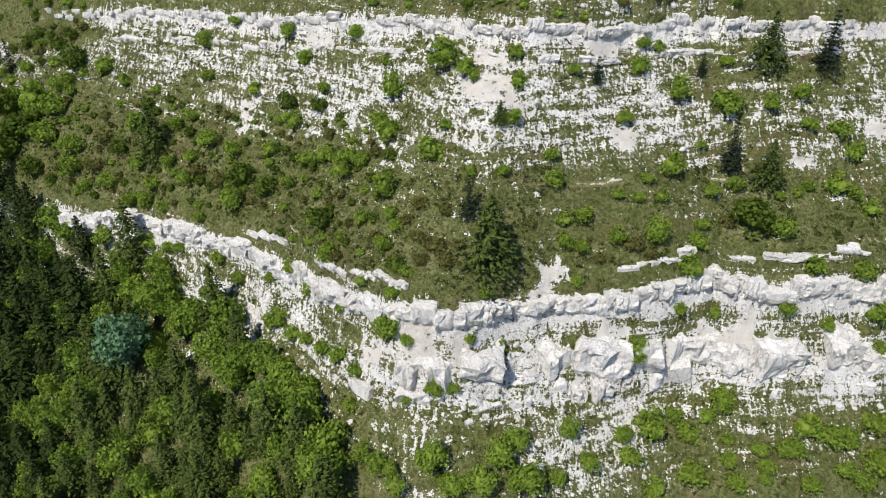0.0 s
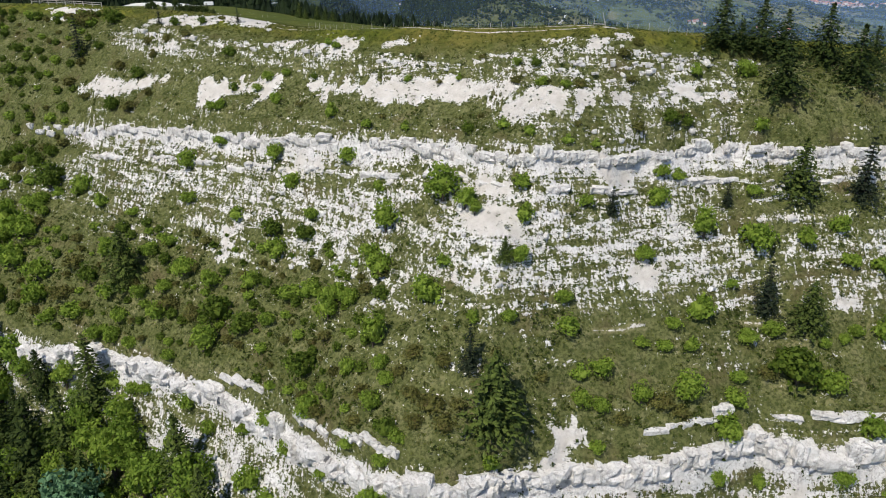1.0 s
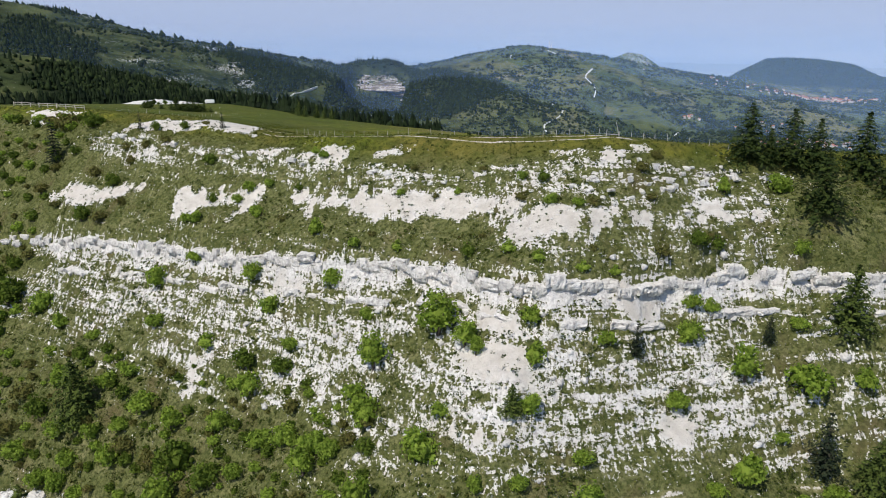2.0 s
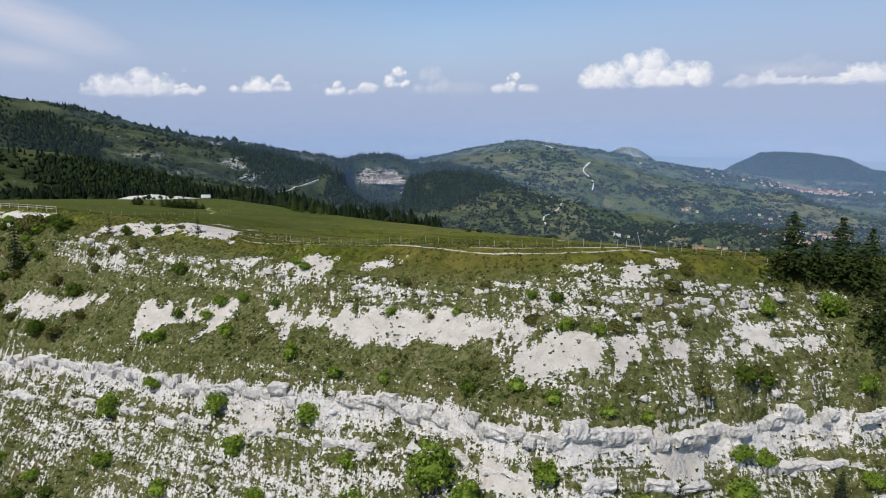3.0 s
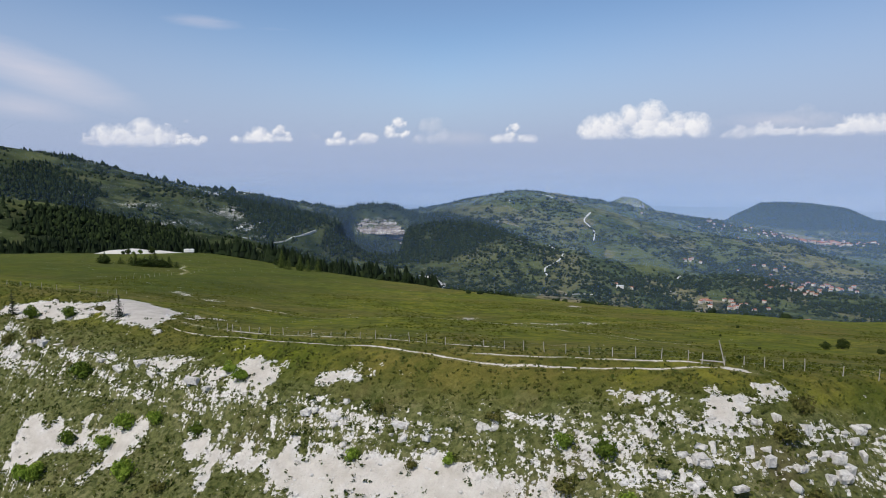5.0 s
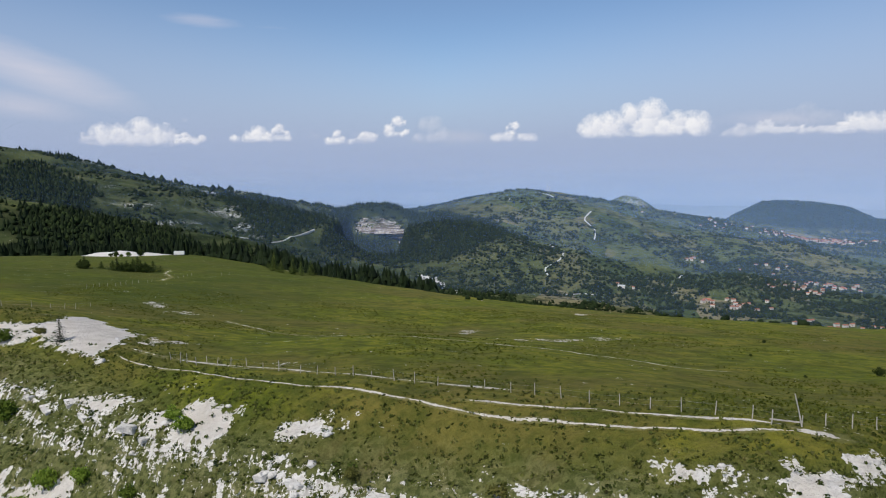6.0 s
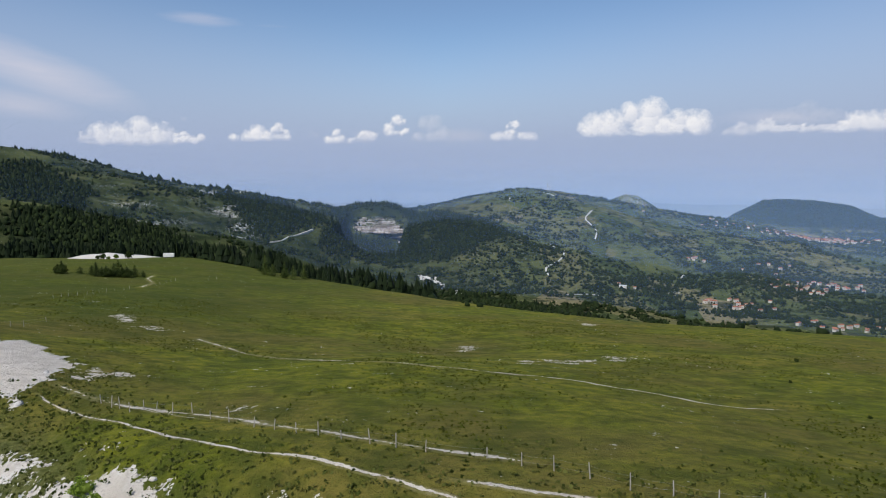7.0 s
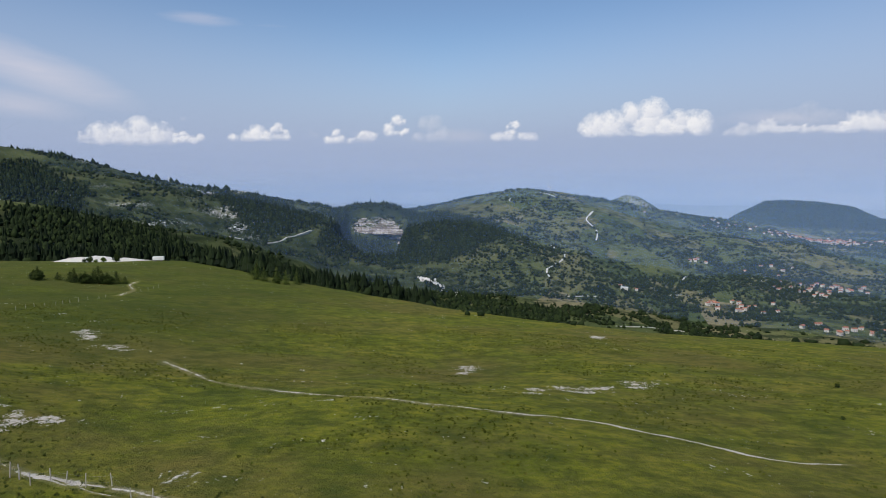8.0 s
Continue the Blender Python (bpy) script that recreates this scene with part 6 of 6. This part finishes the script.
set_out(BUSHES, [(x, y, r6.uniform(0.8, 1.7)) for x, y in fill], r6, group="bushes below the slope")
fill = spread_out(500, (-108, -76), (112, 168), lambda x, y: smooth(4.9, 5.2, on_grid(BAND, x, y)) * smooth(7.6, 7.2, on_grid(BAND, x, y)), 3.6, r6, BUSH_LEFT + DARK_BUSH)
set_out(DARKS + BUSHES, [(x, y, r6.uniform(1.2, 2.2)) for x, y in fill], r6, group="dark bushes")
fill = spread_out(2600, (-80, -8), (84, 145), lambda x, y: smooth(4.7, 5.0, on_grid(BAND, x, y)) * smooth(6.8, 6.3, on_grid(BAND, x, y)), 1.8, r6, BUSH_LEFT + DARK_BUSH + OLIVE_BUSH)
set_out(SHRUBS, [(x, y, r6.uniform(0.6, 1.5)) for x, y in fill], r6, group="dry shrubs")
fill = spread_out(160, (-12, 66), (76, 100), lambda x, y: smooth(4.7, 5.0, on_grid(BAND, x, y)) * smooth(6.1, 5.9, on_grid(BAND, x, y)), 4.0, r6, BUSH_RIGHT + OLIVE_BUSH)
set_out(OLIVES, [(x, y, r6.uniform(0.5, 1.1)) for x, y in fill], r6, group="dry shrubs")

fill = spread_out(1700, (-135, -80), (160, 222), lambda x, y: smooth(7.3, 7.6, on_grid(BAND, x, y)) * smooth(11.6, 11.0, on_grid(BAND, x, y)) * smooth(-0.4, 0.1, fractal(x / 12, y / 12, 2, 98)), 2.6, r6)
set_out(SHRUBS + DARKS[:1], [(x, y, r6.uniform(0.8, 2.1)) for x, y in fill], r6, group="shrubs on the grass slope")
fill = spread_out(500, (-145, -104), (120, 200), lambda x, y: smooth(4.2, 4.5, on_grid(BAND, x, y)) * smooth(7.6, 7.2, on_grid(BAND, x, y)), 3.6, r6)
set_out(SHRUBS, [(x, y, r6.uniform(1.0, 2.2)) for x, y in fill], r6, group="shrubs on the grass slope")

# ---- far woods ----
WOOD = make_leaf("far_leaf", (0.009, 0.017, 0.006), (0.028, 0.044, 0.013), (0.05, 0.05, 0.022), 0.1, 0.1)
FIRWOOD = make_leaf("far_needle", (0.007, 0.014, 0.006), (0.020, 0.033, 0.011), (0.03, 0.035, 0.015), 0.1, 0.05)


def spires_mesh(name, places, heights, material, r, tiers=((0.02, 0.72, 0.23), (0.35, 1.0, 0.15))):
    """Conifers far off: stacked ragged cones."""
    verts, faces = [], []
    for (x, y, z), h in zip(places, heights):
        for z0, z1, w in tiers:
            o = len(verts)
            a0 = r.uniform(0, 6.28)
            for s in range(7):
                a = a0 + 6.283 * s / 7
                q = w * h * r.uniform(0.55, 1.35)
                verts.append((x + q * math.cos(a), y + q * math.sin(a), z + h * (z0 + r.uniform(-0.05, 0.05))))
            verts.append((x, y, z + h * z1))
            faces.extend((o + s, o + (s + 1) % 7, o + 7) for s in range(7))
    return mesh_of(name, verts, faces, material)


r7 = np.random.default_rng(77)
belt = scatter(7500, (-420, 10), (365, 800), lambda x, y: smooth(0, 14, y - np.interp(x, [-420, -230, -150, -80, -30, 0, 10], [520, 520, 532, 474, 420, 388, 440])) * smooth(800, 700, y + 0.6 * x + 100) + 0, r7)
front = scatter(1500, (-420, 8), (0, 26), lambda x, y: 0.75 + 0 * x, r7)
front[:, 1] += np.interp(front[:, 0], [-420, -230, -150, -80, -30, 0, 10], [522, 522, 534, 476, 422, 390, 442])
front[:, 2] = on_grid(HEIGHT, front[:, 0], front[:, 1])
belt = np.concatenate([belt[:3600], front])
tagged(new("fir_wood", spires_mesh("fir_wood", belt, r7.uniform(7, 15, len(belt)) * np.where(belt[:, 0] > -80, 0.85, 1.0), FIRWOOD, r7, ((0.0, 0.5, 0.22), (0.22, 0.74, 0.20), (0.45, 0.9, 0.16), (0.68, 1.0, 0.10)))), "dark belt of conifers beyond the meadow", "wood", kind="stuff")
hill = scatter(100000, (-1250, 190), (700, 2200), lambda x, y: on_grid(COVER["woods"], x, y) * (0.75 + 0.45 * smooth(-0.2, 0.2, fractal(x / 160, y / 160, 3, 93))), r7)
half = len(hill) // 4
tagged(new("far_wood", lumps_mesh("far_wood", hill[half:], r7.uniform(2.2, 4.8, len(hill) - half), (0.9, 1.4), 0.25, WOOD, r7, 0.4, True)), "dark mixed woods on the far hills", "wood", kind="stuff")
tagged(new("far_fir_wood", spires_mesh("far_fir_wood", hill[:half], r7.uniform(8, 15, half), FIRWOOD, r7)), "dark conifer woods on the far hills", "wood", kind="stuff")


leafy = belt[r7.uniform(0, 1, len(belt)) < 0.22] + np.array([2.0, -2.5, 0.0])
tagged(new("wood_edge", lumps_mesh("wood_edge", leafy, r7.uniform(1.4, 3.4, len(leafy)), (0.9, 1.5), 0.25, WOOD, r7, 0.7)), "broadleaf trees among the conifers at the meadow's end", "wood", kind="stuff")
brow = scatter(26000, (-1250, -200), (700, 2200), lambda x, y: smooth(0.3, 0.0, on_grid(COVER["woods"], x, y) + on_grid(COVER["lea"], x, y)) * smooth(-0.25, 0.3, fractal(x / 60, y / 60, 3, 94)) * 0.7, r7)
tagged(new("hill_shrubs", lumps_mesh("hill_shrubs", brow, r7.lognormal(0.95, 0.4, len(brow)), (0.8, 1.3), 0.25, WOOD, r7, 0.4, True)), "dark shrubs scattered over the far slopes", "shrubs", kind="stuff")
mesa = scatter(5000, (1130, 1760), (2740, 2960), lambda x, y: 0.9 + 0 * x, r7)
tagged(new("table_hill_wood", lumps_mesh("table_hill_wood", mesa, r7.uniform(2.5, 5, len(mesa)), (0.7, 1.1), 0.25, WOOD, r7, 0.3, True)), "dark woods covering the flat-topped hill", "wood", kind="stuff")
edge = scatter(300, (10, 150), (325, 380), lambda x, y: 0.25 + 0 * x, r7)
tagged(new("edge_bushes", lumps_mesh("edge_bushes", edge, r7.uniform(0.6, 1.8, len(edge)), (0.8, 1.2), 0.18, WOOD, r7, 0.4)), "scattered bushes at the end of the meadow", "bushes", kind="stuff")


def hedges(x, y):
    n = fractal(x / 170, y / 170, 5, 95, 0.6)
    near = smooth(0.0, 0.2, fractal(x / 210, y / 260, 4, 96, 0.6)) * smooth(2100, 900, y)
    return smooth(0.10, 0.02, np.abs(n)) * 0.7 + smooth(0.12, 0.3, n) * 0.9 + 0.85 * near + 0.02


vy = 560 + 2400 * r7.uniform(0, 1, 120000) ** 1.35
vx = vy * r7.uniform(-0.1, 0.7, len(vy))
keep = r7.uniform(0, 1, len(vy)) < hedges(vx, vy)
vale = np.stack([vx[keep], vy[keep], on_grid(HEIGHT, vx[keep], vy[keep])], -1)
tagged(new("valley_trees", lumps_mesh("valley_trees", vale, np.clip(r7.lognormal(0.95, 0.4, len(vale)), 1.2, 6.0), (0.7, 1.2), 0.25, WOOD, r7, 0.4, True)), "hedges and copses across the far valley", "wood", kind="stuff")

t = r7.uniform(0, len(BANK) - 1, 260)
bank = np.stack([np.interp(t, range(len(BANK)), [p[c] for p in BANK]) for c in (0, 1)], -1) + r7.normal(0, 1, (260, 2)) * (3.5, 9.0)
bank = np.concatenate([bank, on_grid(HEIGHT, bank[:, 0], bank[:, 1])[:, None]], -1)
tagged(new("bank_rocks", lumps_mesh("bank_rocks", bank, r7.uniform(0.8, 2.6, 260), (0.6, 1.2), 0.25, LIMESTONE, r7, 0.3)), "white broken rock on a bank beyond the meadow", "rocks", kind="stuff")


# ---- fences, gate, trailer, gravel heap, roads, houses, masts ----
def make_plain(name, a, b, size, rough=0.85, spec=0.2, bump=0.01):
    k = Net(name, rough, spec)
    c = k.mix(k.noise(size, 5, 0.6), a, b)
    c = k.mix(k.math("MULTIPLY", k.by_object(), 0.3), c, b)
    k.bump(k.noise(size * 0.3, 4), bump)
    return k.done(c)


POST_WOOD = make_plain("weathered_post_wood", (0.26, 0.235, 0.20), (0.48, 0.45, 0.40), 0.12)
WIRE = make_plain("fence_wire", (0.25, 0.25, 0.25), (0.40, 0.39, 0.37), 0.3, 0.5, 0.5)
PLASTER = make_plain("house_plaster", (0.62, 0.57, 0.49), (0.74, 0.70, 0.63), 3.0)
ROOF_TILE = make_plain("clay_roof_tiles", (0.30, 0.11, 0.06), (0.46, 0.20, 0.12), 1.2)
DARK_PANE = make_plain("dark_window", (0.03, 0.035, 0.04), (0.05, 0.055, 0.06), 0.5, 0.15, 0.5, 0.0)
WHITE_PAINT = make_plain("white_paint", (0.72, 0.72, 0.70), (0.80, 0.80, 0.78), 0.8, 0.5, 0.4, 0.002)
RUBBER = make_plain("tyre_rubber", (0.02, 0.02, 0.02), (0.04, 0.04, 0.04), 0.1)
CHALK_ROAD = make_plain("chalk_road", (0.50, 0.48, 0.43), (0.62, 0.60, 0.55), 2.0)
GRAVEL = make_plain("white_gravel", (0.50, 0.48, 0.44), (0.64, 0.62, 0.58), 0.8, bump=0.1)
STEEL = make_plain("painted_steel", (0.40, 0.38, 0.37), (0.55, 0.52, 0.50), 0.5, 0.5, 0.5, 0.0)


def box(x0, x1, y0, y1, z0, z1):
    v = [(x, y, z) for z in (z0, z1) for y in (y0, y1) for x in (x0, x1)]
    return v, [(0, 2, 3, 1), (4, 5, 7, 6), (0, 1, 5, 4), (2, 6, 7, 3), (0, 4, 6, 2), (1, 3, 7, 5)]


def post_mesh(r):
    pts = [(0, 0, -0.3), (r.normal(0, 0.01), r.normal(0, 0.01), 0.6), (r.normal(0, 0.02), r.normal(0, 0.02), 1.25), (0.0, 0.0, 1.30)]
    return mesh_of("post", *tube(pts, [0.042, 0.038, 0.034, 0.020], 7), POST_WOOD)


def strand(a, b, sag=0.06, radius=0.003):
    """A slack wire from a to b, along whatever way it runs."""
    a, b = Vector(a), Vector(b)
    side = (b - a).cross(Vector((0, 0, 1))).normalized() * radius
    verts, faces = [], []
    for k in range(6):
        t = k / 5
        p = a.lerp(b, t) - Vector((0, 0, sag * 4 * t * (1 - t)))
        verts += [tuple(p + side), tuple(p - Vector((0, 0, radius))), tuple(p - side), tuple(p + Vector((0, 0, radius)))]
    for k in range(5):
        for s in range(4):
            faces.append((4 * k + s, 4 * k + (s + 1) % 4, 4 * k + 4 + (s + 1) % 4, 4 * k + 4 + s))
    return verts, faces


def make_fence(posts, label, seed, wires=(0.5, 1.05), skip=()):
    r = np.random.default_rng(seed)
    kinds = [post_mesh(r) for _ in range(5)]
    base = tagged(new("wire_fence"), label, "fence")
    tops = []
    for x, y in posts:
        ob = part("post", kinds[int(r.integers(5))], base)
        m = pose(x, y, ground(x, y), r.normal(0, 4), r.normal(0, 4), r.uniform(0, 360)) @ Matrix.Diagonal((1, 1, r.uniform(0.62, 0.88), 1))
        ob.matrix_basis = m
        tops.append(m)
    for i in range(len(tops) - 1):
        if i in skip:
            continue
        for h in wires:
            part("wire", mesh_of("wire", *strand(tops[i] @ Vector((0, 0, h)), tops[i + 1] @ Vector((0, 0, h))), WIRE), base)
    return base


make_fence(FENCE_POSTS, "weathered wooden post and wire fence along the rim", 11)
make_fence(FENCE_POSTS_RIGHT, "weathered wooden post and wire fence beyond the gate", 12)
make_fence(FENCE_POSTS_LEFT, "old wooden post and wire fence behind the bare rim", 13)
make_fence(FENCE_POSTS_FAR, "thin row of old fence posts across the meadow", 14, ())

# the stile: a tall leaning post, a short one and a rail between
gx, gy = GATE
gate = tagged(new("stile"), "grey wooden stile with a tall leaning post", "stile")
for dx, dy, lean, tall in ((0.0, 0.0, -14, 1.75), (-1.7, 0.5, 3, 0.8)):
    ob = part("post", post_mesh(np.random.default_rng(3)), gate)
    ob.matrix_basis = pose(gx + dx, gy + dy, ground(gx + dx, gy + dy), 0, lean, 0) @ Matrix.Diagonal((1.2, 1.2, tall, 1))
ob = part("rail", mesh_of("rail", *box(-0.95, 0.95, -0.03, 0.03, 0, 0.09), POST_WOOD), gate)
ob.matrix_basis = pose(gx - 0.9, gy + 0.22, ground(gx - 0.9, gy + 0.22) + 0.35, 0, 2, -16)

# wooden lookout rail on the far left of the rim
rail = tagged(new("lookout_railing"), "pale wooden railing on the brow of the slope", "railing")
for i in range(9):
    x, y = -107.5 + 3.0 * i, 211.5 - 1.6 * i
    z = ground(x, y)
    ob = part("post", mesh_of("post", *box(-0.07, 0.07, -0.07, 0.07, -0.3, 1.15), POST_WOOD), rail)
    ob.matrix_basis = pose(x, y, z)
    if i:
        for h in (0.55, 1.0):
            a, b = Vector((x - 3.0, y + 1.6, ground(x - 3.0, y + 1.6) + h)), Vector((x, y, z + h))
            part("rail", mesh_of("rail", *strand(a, b, 0, 0.06), POST_WOOD), rail)

# gravel heap and white trailer at the meadow's end
def make_heap(x, y, wide, deep, high):
    r = np.random.default_rng(21)
    verts, faces = [], []
    rings, sides = 9, 40
    for k in range(rings):
        u = k / (rings - 1)
        for s in range(sides):
            a = 6.2832 * s / sides
            q = (1 - u) * (1 + 0.16 * math.sin(3 * a + 1) + 0.10 * math.sin(5 * a) + 0.06 * r.normal())
            px, py = x + wide * q * math.cos(a), y + deep * q * math.sin(a)
            verts.append((px, py, ground(px, py) - 0.2 + high * (1 - (1 - u) ** 1.6) * (0.8 + 0.35 * float(fractal(np.array([px / 6.0]), np.array([py / 6.0]), 3, 22)[0]))))
    for k in range(rings - 1):
        for s in range(sides):
            t = (s + 1) % sides
            faces.append((k * sides + s, k * sides + t, (k + 1) * sides + t, (k + 1) * sides + s))
    faces.append(tuple(range((rings - 1) * sides, rings * sides)))
    return tagged(new("gravel_mound", mesh_of("gravel_mound", verts, faces, GRAVEL, True)), "broad heap of white gravel at the edge of the wood", "gravel heap")


make_heap(HEAP[0], HEAP[1], 25, 12, 3.6)

trailer = tagged(new("trailer"), "white box trailer parked beside the wood", "trailer")
tx, ty = TRAILER
tz = ground(tx, ty)
part("body", mesh_of("trailer_body", *merge(box(-2.9, 2.9, -1.1, 1.1, 0.75, 2.55), box(-2.75, 2.75, -1.0, 1.0, 2.55, 2.68)), WHITE_PAINT), trailer).matrix_basis = pose(tx, ty, tz, 0, 0, 8)
for dx in (-1.9, -0.9, 1.8):
    v, f = tube([(0, 0, -0.15), (0, 0, 0.15)], [0.45, 0.45], 14)
    w = part("wheel", mesh_of("wheel", v, f + [tuple(range(13, -1, -1))], RUBBER), trailer, "black rubber tyre")
    part("rim", mesh_of("rim", *merge(tube([(0, 0, -0.16), (0, 0, 0.17)], [0.24, 0.20], 12)), STEEL), w, "grey steel wheel rim")
    w.matrix_basis = pose(tx + dx, ty - 1.15 + 0.13 * dx, tz + 0.45, 90, 0, 8)


def ribbon(name, line, width, label, material, lift=0.6, step=6.0, levels=()):
    """A road draped over the ground, or raised to levels that fit the camera's view."""
    pts = []
    for (ax, ay), (bx, by) in zip(line, line[1:]):
        n = max(2, int(math.hypot(bx - ax, by - ay) / step))
        pts += [(ax + (bx - ax) * t / n, ay + (by - ay) * t / n) for t in range(n)]
    pts.append(line[-1])
    P = np.array(pts)
    for _ in range(3):
        P[1:-1] = (P[:-2] + 2 * P[1:-1] + P[2:]) / 4
    d = np.gradient(P, axis=0)
    d /= np.linalg.norm(d, axis=1, keepdims=True) + 1e-9
    side = np.stack([-d[:, 1], d[:, 0]], -1) * width / 2
    z = on_grid(HEIGHT, P[:, 0], P[:, 1]) + lift
    if levels:
        z = np.maximum(z, np.interp(P[:, 0], [q[0] for q in levels], [q[2] for q in levels]))
    verts = [(p[0] + s * q[0], p[1] + s * q[1], h) for p, q, h in zip(P, side, z) for s in (1, -1)]
    verts += [(x, y, h - 12.0 if levels else h - 1.5) for x, y, h in verts]
    n, o = len(P), 2 * len(P)
    faces = [(2 * i, 2 * i + 1, 2 * i + 3, 2 * i + 2) for i in range(n - 1)]
    faces += [(2 * i, 2 * i + 2, o + 2 * i + 2, o + 2 * i) for i in range(n - 1)] + [(2 * i + 1, o + 2 * i + 1, o + 2 * i + 3, 2 * i + 3) for i in range(n - 1)]
    return tagged(new(name, mesh_of(name, verts, faces, material)), label, "road", kind="structure")


def make_track(line, width, worn, label, seed):
    """A trodden path: the turf is worn to chalk along a ragged, uneven line."""
    P = []
    for (ax, ay), (bx, by) in zip(line, line[1:]):
        n = max(2, int(math.hypot(bx - ax, by - ay) / 0.4))
        P += [(ax + (bx - ax) * t / n, ay + (by - ay) * t / n) for t in range(n)]
    P = np.array(P)
    for _ in range(12):
        P[1:-1] = (P[:-2] + 2 * P[1:-1] + P[2:]) / 4
    d = np.gradient(P, axis=0)
    d /= np.linalg.norm(d, axis=1, keepdims=True) + 1e-9
    side = np.stack([-d[:, 1], d[:, 0]], -1)
    s = np.arange(len(P)) * 0.4
    P = P + side * (0.45 * fractal(s / 5.0, s * 0 + seed, 3, seed))[:, None]
    across = np.linspace(-1, 1, 9)
    half = width * (1.0 + 0.5 * fractal(s / 4.0, s * 0 + 3, 2, seed + 1))
    co = P[:, None] + side[:, None] * (half[:, None] * across)[..., None]
    z = on_grid(HEIGHT, co[..., 0].ravel(), co[..., 1].ravel()).reshape(len(P), 9) + 0.03 + 0.05 * (1 - across**2)
    bare = worn * (1 + 0.30 * fractal(s / 6.0, s * 0 + 5, 3, seed + 2))[:, None] * (1 - np.abs(across)) ** 0.8
    bare = bare * (smooth(0, 3, s) * smooth(0, 3, s[-1] - s))[:, None]
    i = np.arange(len(P) * 9).reshape(len(P), 9)
    me = mesh_of("footpath", np.concatenate([co, z[..., None]], -1).reshape(-1, 3).tolist(), np.stack([i[:-1, :-1], i[1:, :-1], i[1:, 1:], i[:-1, 1:]], -1).reshape(-1, 4).tolist(), GROUND, True)
    for key, v in (("rock", bare), ("loose", 1 + 0 * bare), ("worn", 0.85 * (1 - np.abs(across)) ** 0.6 * (0.75 + 0.25 * smooth(-0.3, 0.3, fractal(s / 5.0, s * 0 + 8, 3, seed + 4)))[:, None] * (smooth(0, 3, s) * smooth(0, 3, s[-1] - s))[:, None]), ("turf", on_grid(COVER["turf"], co[..., 0].ravel(), co[..., 1].ravel())), ("broken", 0.75 + 0 * bare)):
        me.attributes.new(key, "FLOAT", "POINT").data.foreach_set("value", v.astype(np.float32).ravel())
    return tagged(new("footpath", me), label, "path", kind="structure")


for i, (line, width, worn) in enumerate(TRACKS):
    make_track(line, width, worn, "faint worn strip of dry turf across the meadow" if worn < 0.6 else "narrow white chalk footpath worn into the turf", 400 + 7 * i)

for line in ROADS:
    ribbon("road", line, 3.2, "pale winding road over the far hills", CHALK_ROAD, 0.9)
ribbon("road", [(x, y) for x, y, z in LEFT_ROAD], 3.6, "pale road past the wooded hill", CHALK_ROAD, 0.8, levels=LEFT_ROAD)


def make_house(seed, wide, deep, high, pitch):
    """A far house: plaster walls with dark windows, and a clay gable roof."""
    base = tagged(new("house"), "pale plaster house with a red clay roof in the valley", "house", "houses in the valley")
    h, w, d = high, wide / 2, deep / 2
    part("wall", mesh_of("house_wall", *box(-w, w, -d, d, -3, h), PLASTER), base)
    v = [(-w - 0.5, -d - 0.6, h), (w + 0.5, -d - 0.6, h), (w + 0.5, d + 0.6, h), (-w - 0.5, d + 0.6, h), (-w - 0.5, 0, h + pitch), (w + 0.5, 0, h + pitch)]
    part("roof", mesh_of("house_roof", v, [(0, 1, 5, 4), (2, 3, 4, 5), (0, 4, 3), (1, 2, 5), (0, 3, 2, 1)], ROOF_TILE), base, "red clay tile roof")
    for i in range(2):
        for j in range(int(wide // 3.5)):
            x, z = -w + 1.6 + 3.3 * j, 1.0 + 2.9 * i
            if z + 1.4 < h:
                part("window", mesh_of("house_window", *box(x, x + 1.1, -d - 0.06, -d + 0.05, z, z + 1.4), DARK_PANE), base)
    return base


r8 = np.random.default_rng(88)
HOUSES = [make_house(1, 6.4, 5.2, 4.2, 1.4), make_house(2, 7.6, 5.6, 5.2, 1.5), make_house(3, 5.2, 4.6, 3.9, 1.3)]
spots = []
for cx, cy, sx, sy, n in VILLAGES:
    for _ in range(n):
        spots.append((cx + r8.normal(0, sx), cy + r8.normal(0, sy)))
used = set()
for x, y in spots:
    kind = int(r8.integers(3))
    m = pose(x, y, ground(x, y), 0, 0, r8.uniform(-40, 40))
    if kind in used:
        copy_thing(HOUSES[kind], m)
    else:
        HOUSES[kind].matrix_basis = m
        used.add(kind)

for (x, y), (wide, deep) in SHEDS:
    shed = tagged(new("farm_shed"), "long pale flat-roofed farm shed in the valley", "shed")
    part("wall", mesh_of("shed_wall", *box(-wide / 2, wide / 2, -deep / 2, deep / 2, -4, 5), PLASTER), shed)
    v, f = box(-wide / 2 - 0.5, wide / 2 + 0.5, -deep / 2 - 0.5, deep / 2 + 0.5, 5.0, 5.5)
    part("roof", mesh_of("shed_roof", v, f, WHITE_PAINT), shed, "white metal roof")
    shed.matrix_basis = pose(x, y, ground(x, y), 0, 0, -18)

for x, y, h in MASTS:
    mast = tagged(new("radio_mast"), "thin steel mast on the hill top", "mast")
    part("pole", mesh_of("mast_pole", *tube([(0, 0, -2), (0, 0, h * 0.6), (0, 0, h)], [0.9, 0.6, 0.3], 6), STEEL), mast)
    part("dish", mesh_of("mast_dish", *box(-1.2, 1.2, -0.5, 0.5, h * 0.62, h * 0.74), STEEL), mast)
    mast.matrix_basis = pose(x, y, ground(x, y))
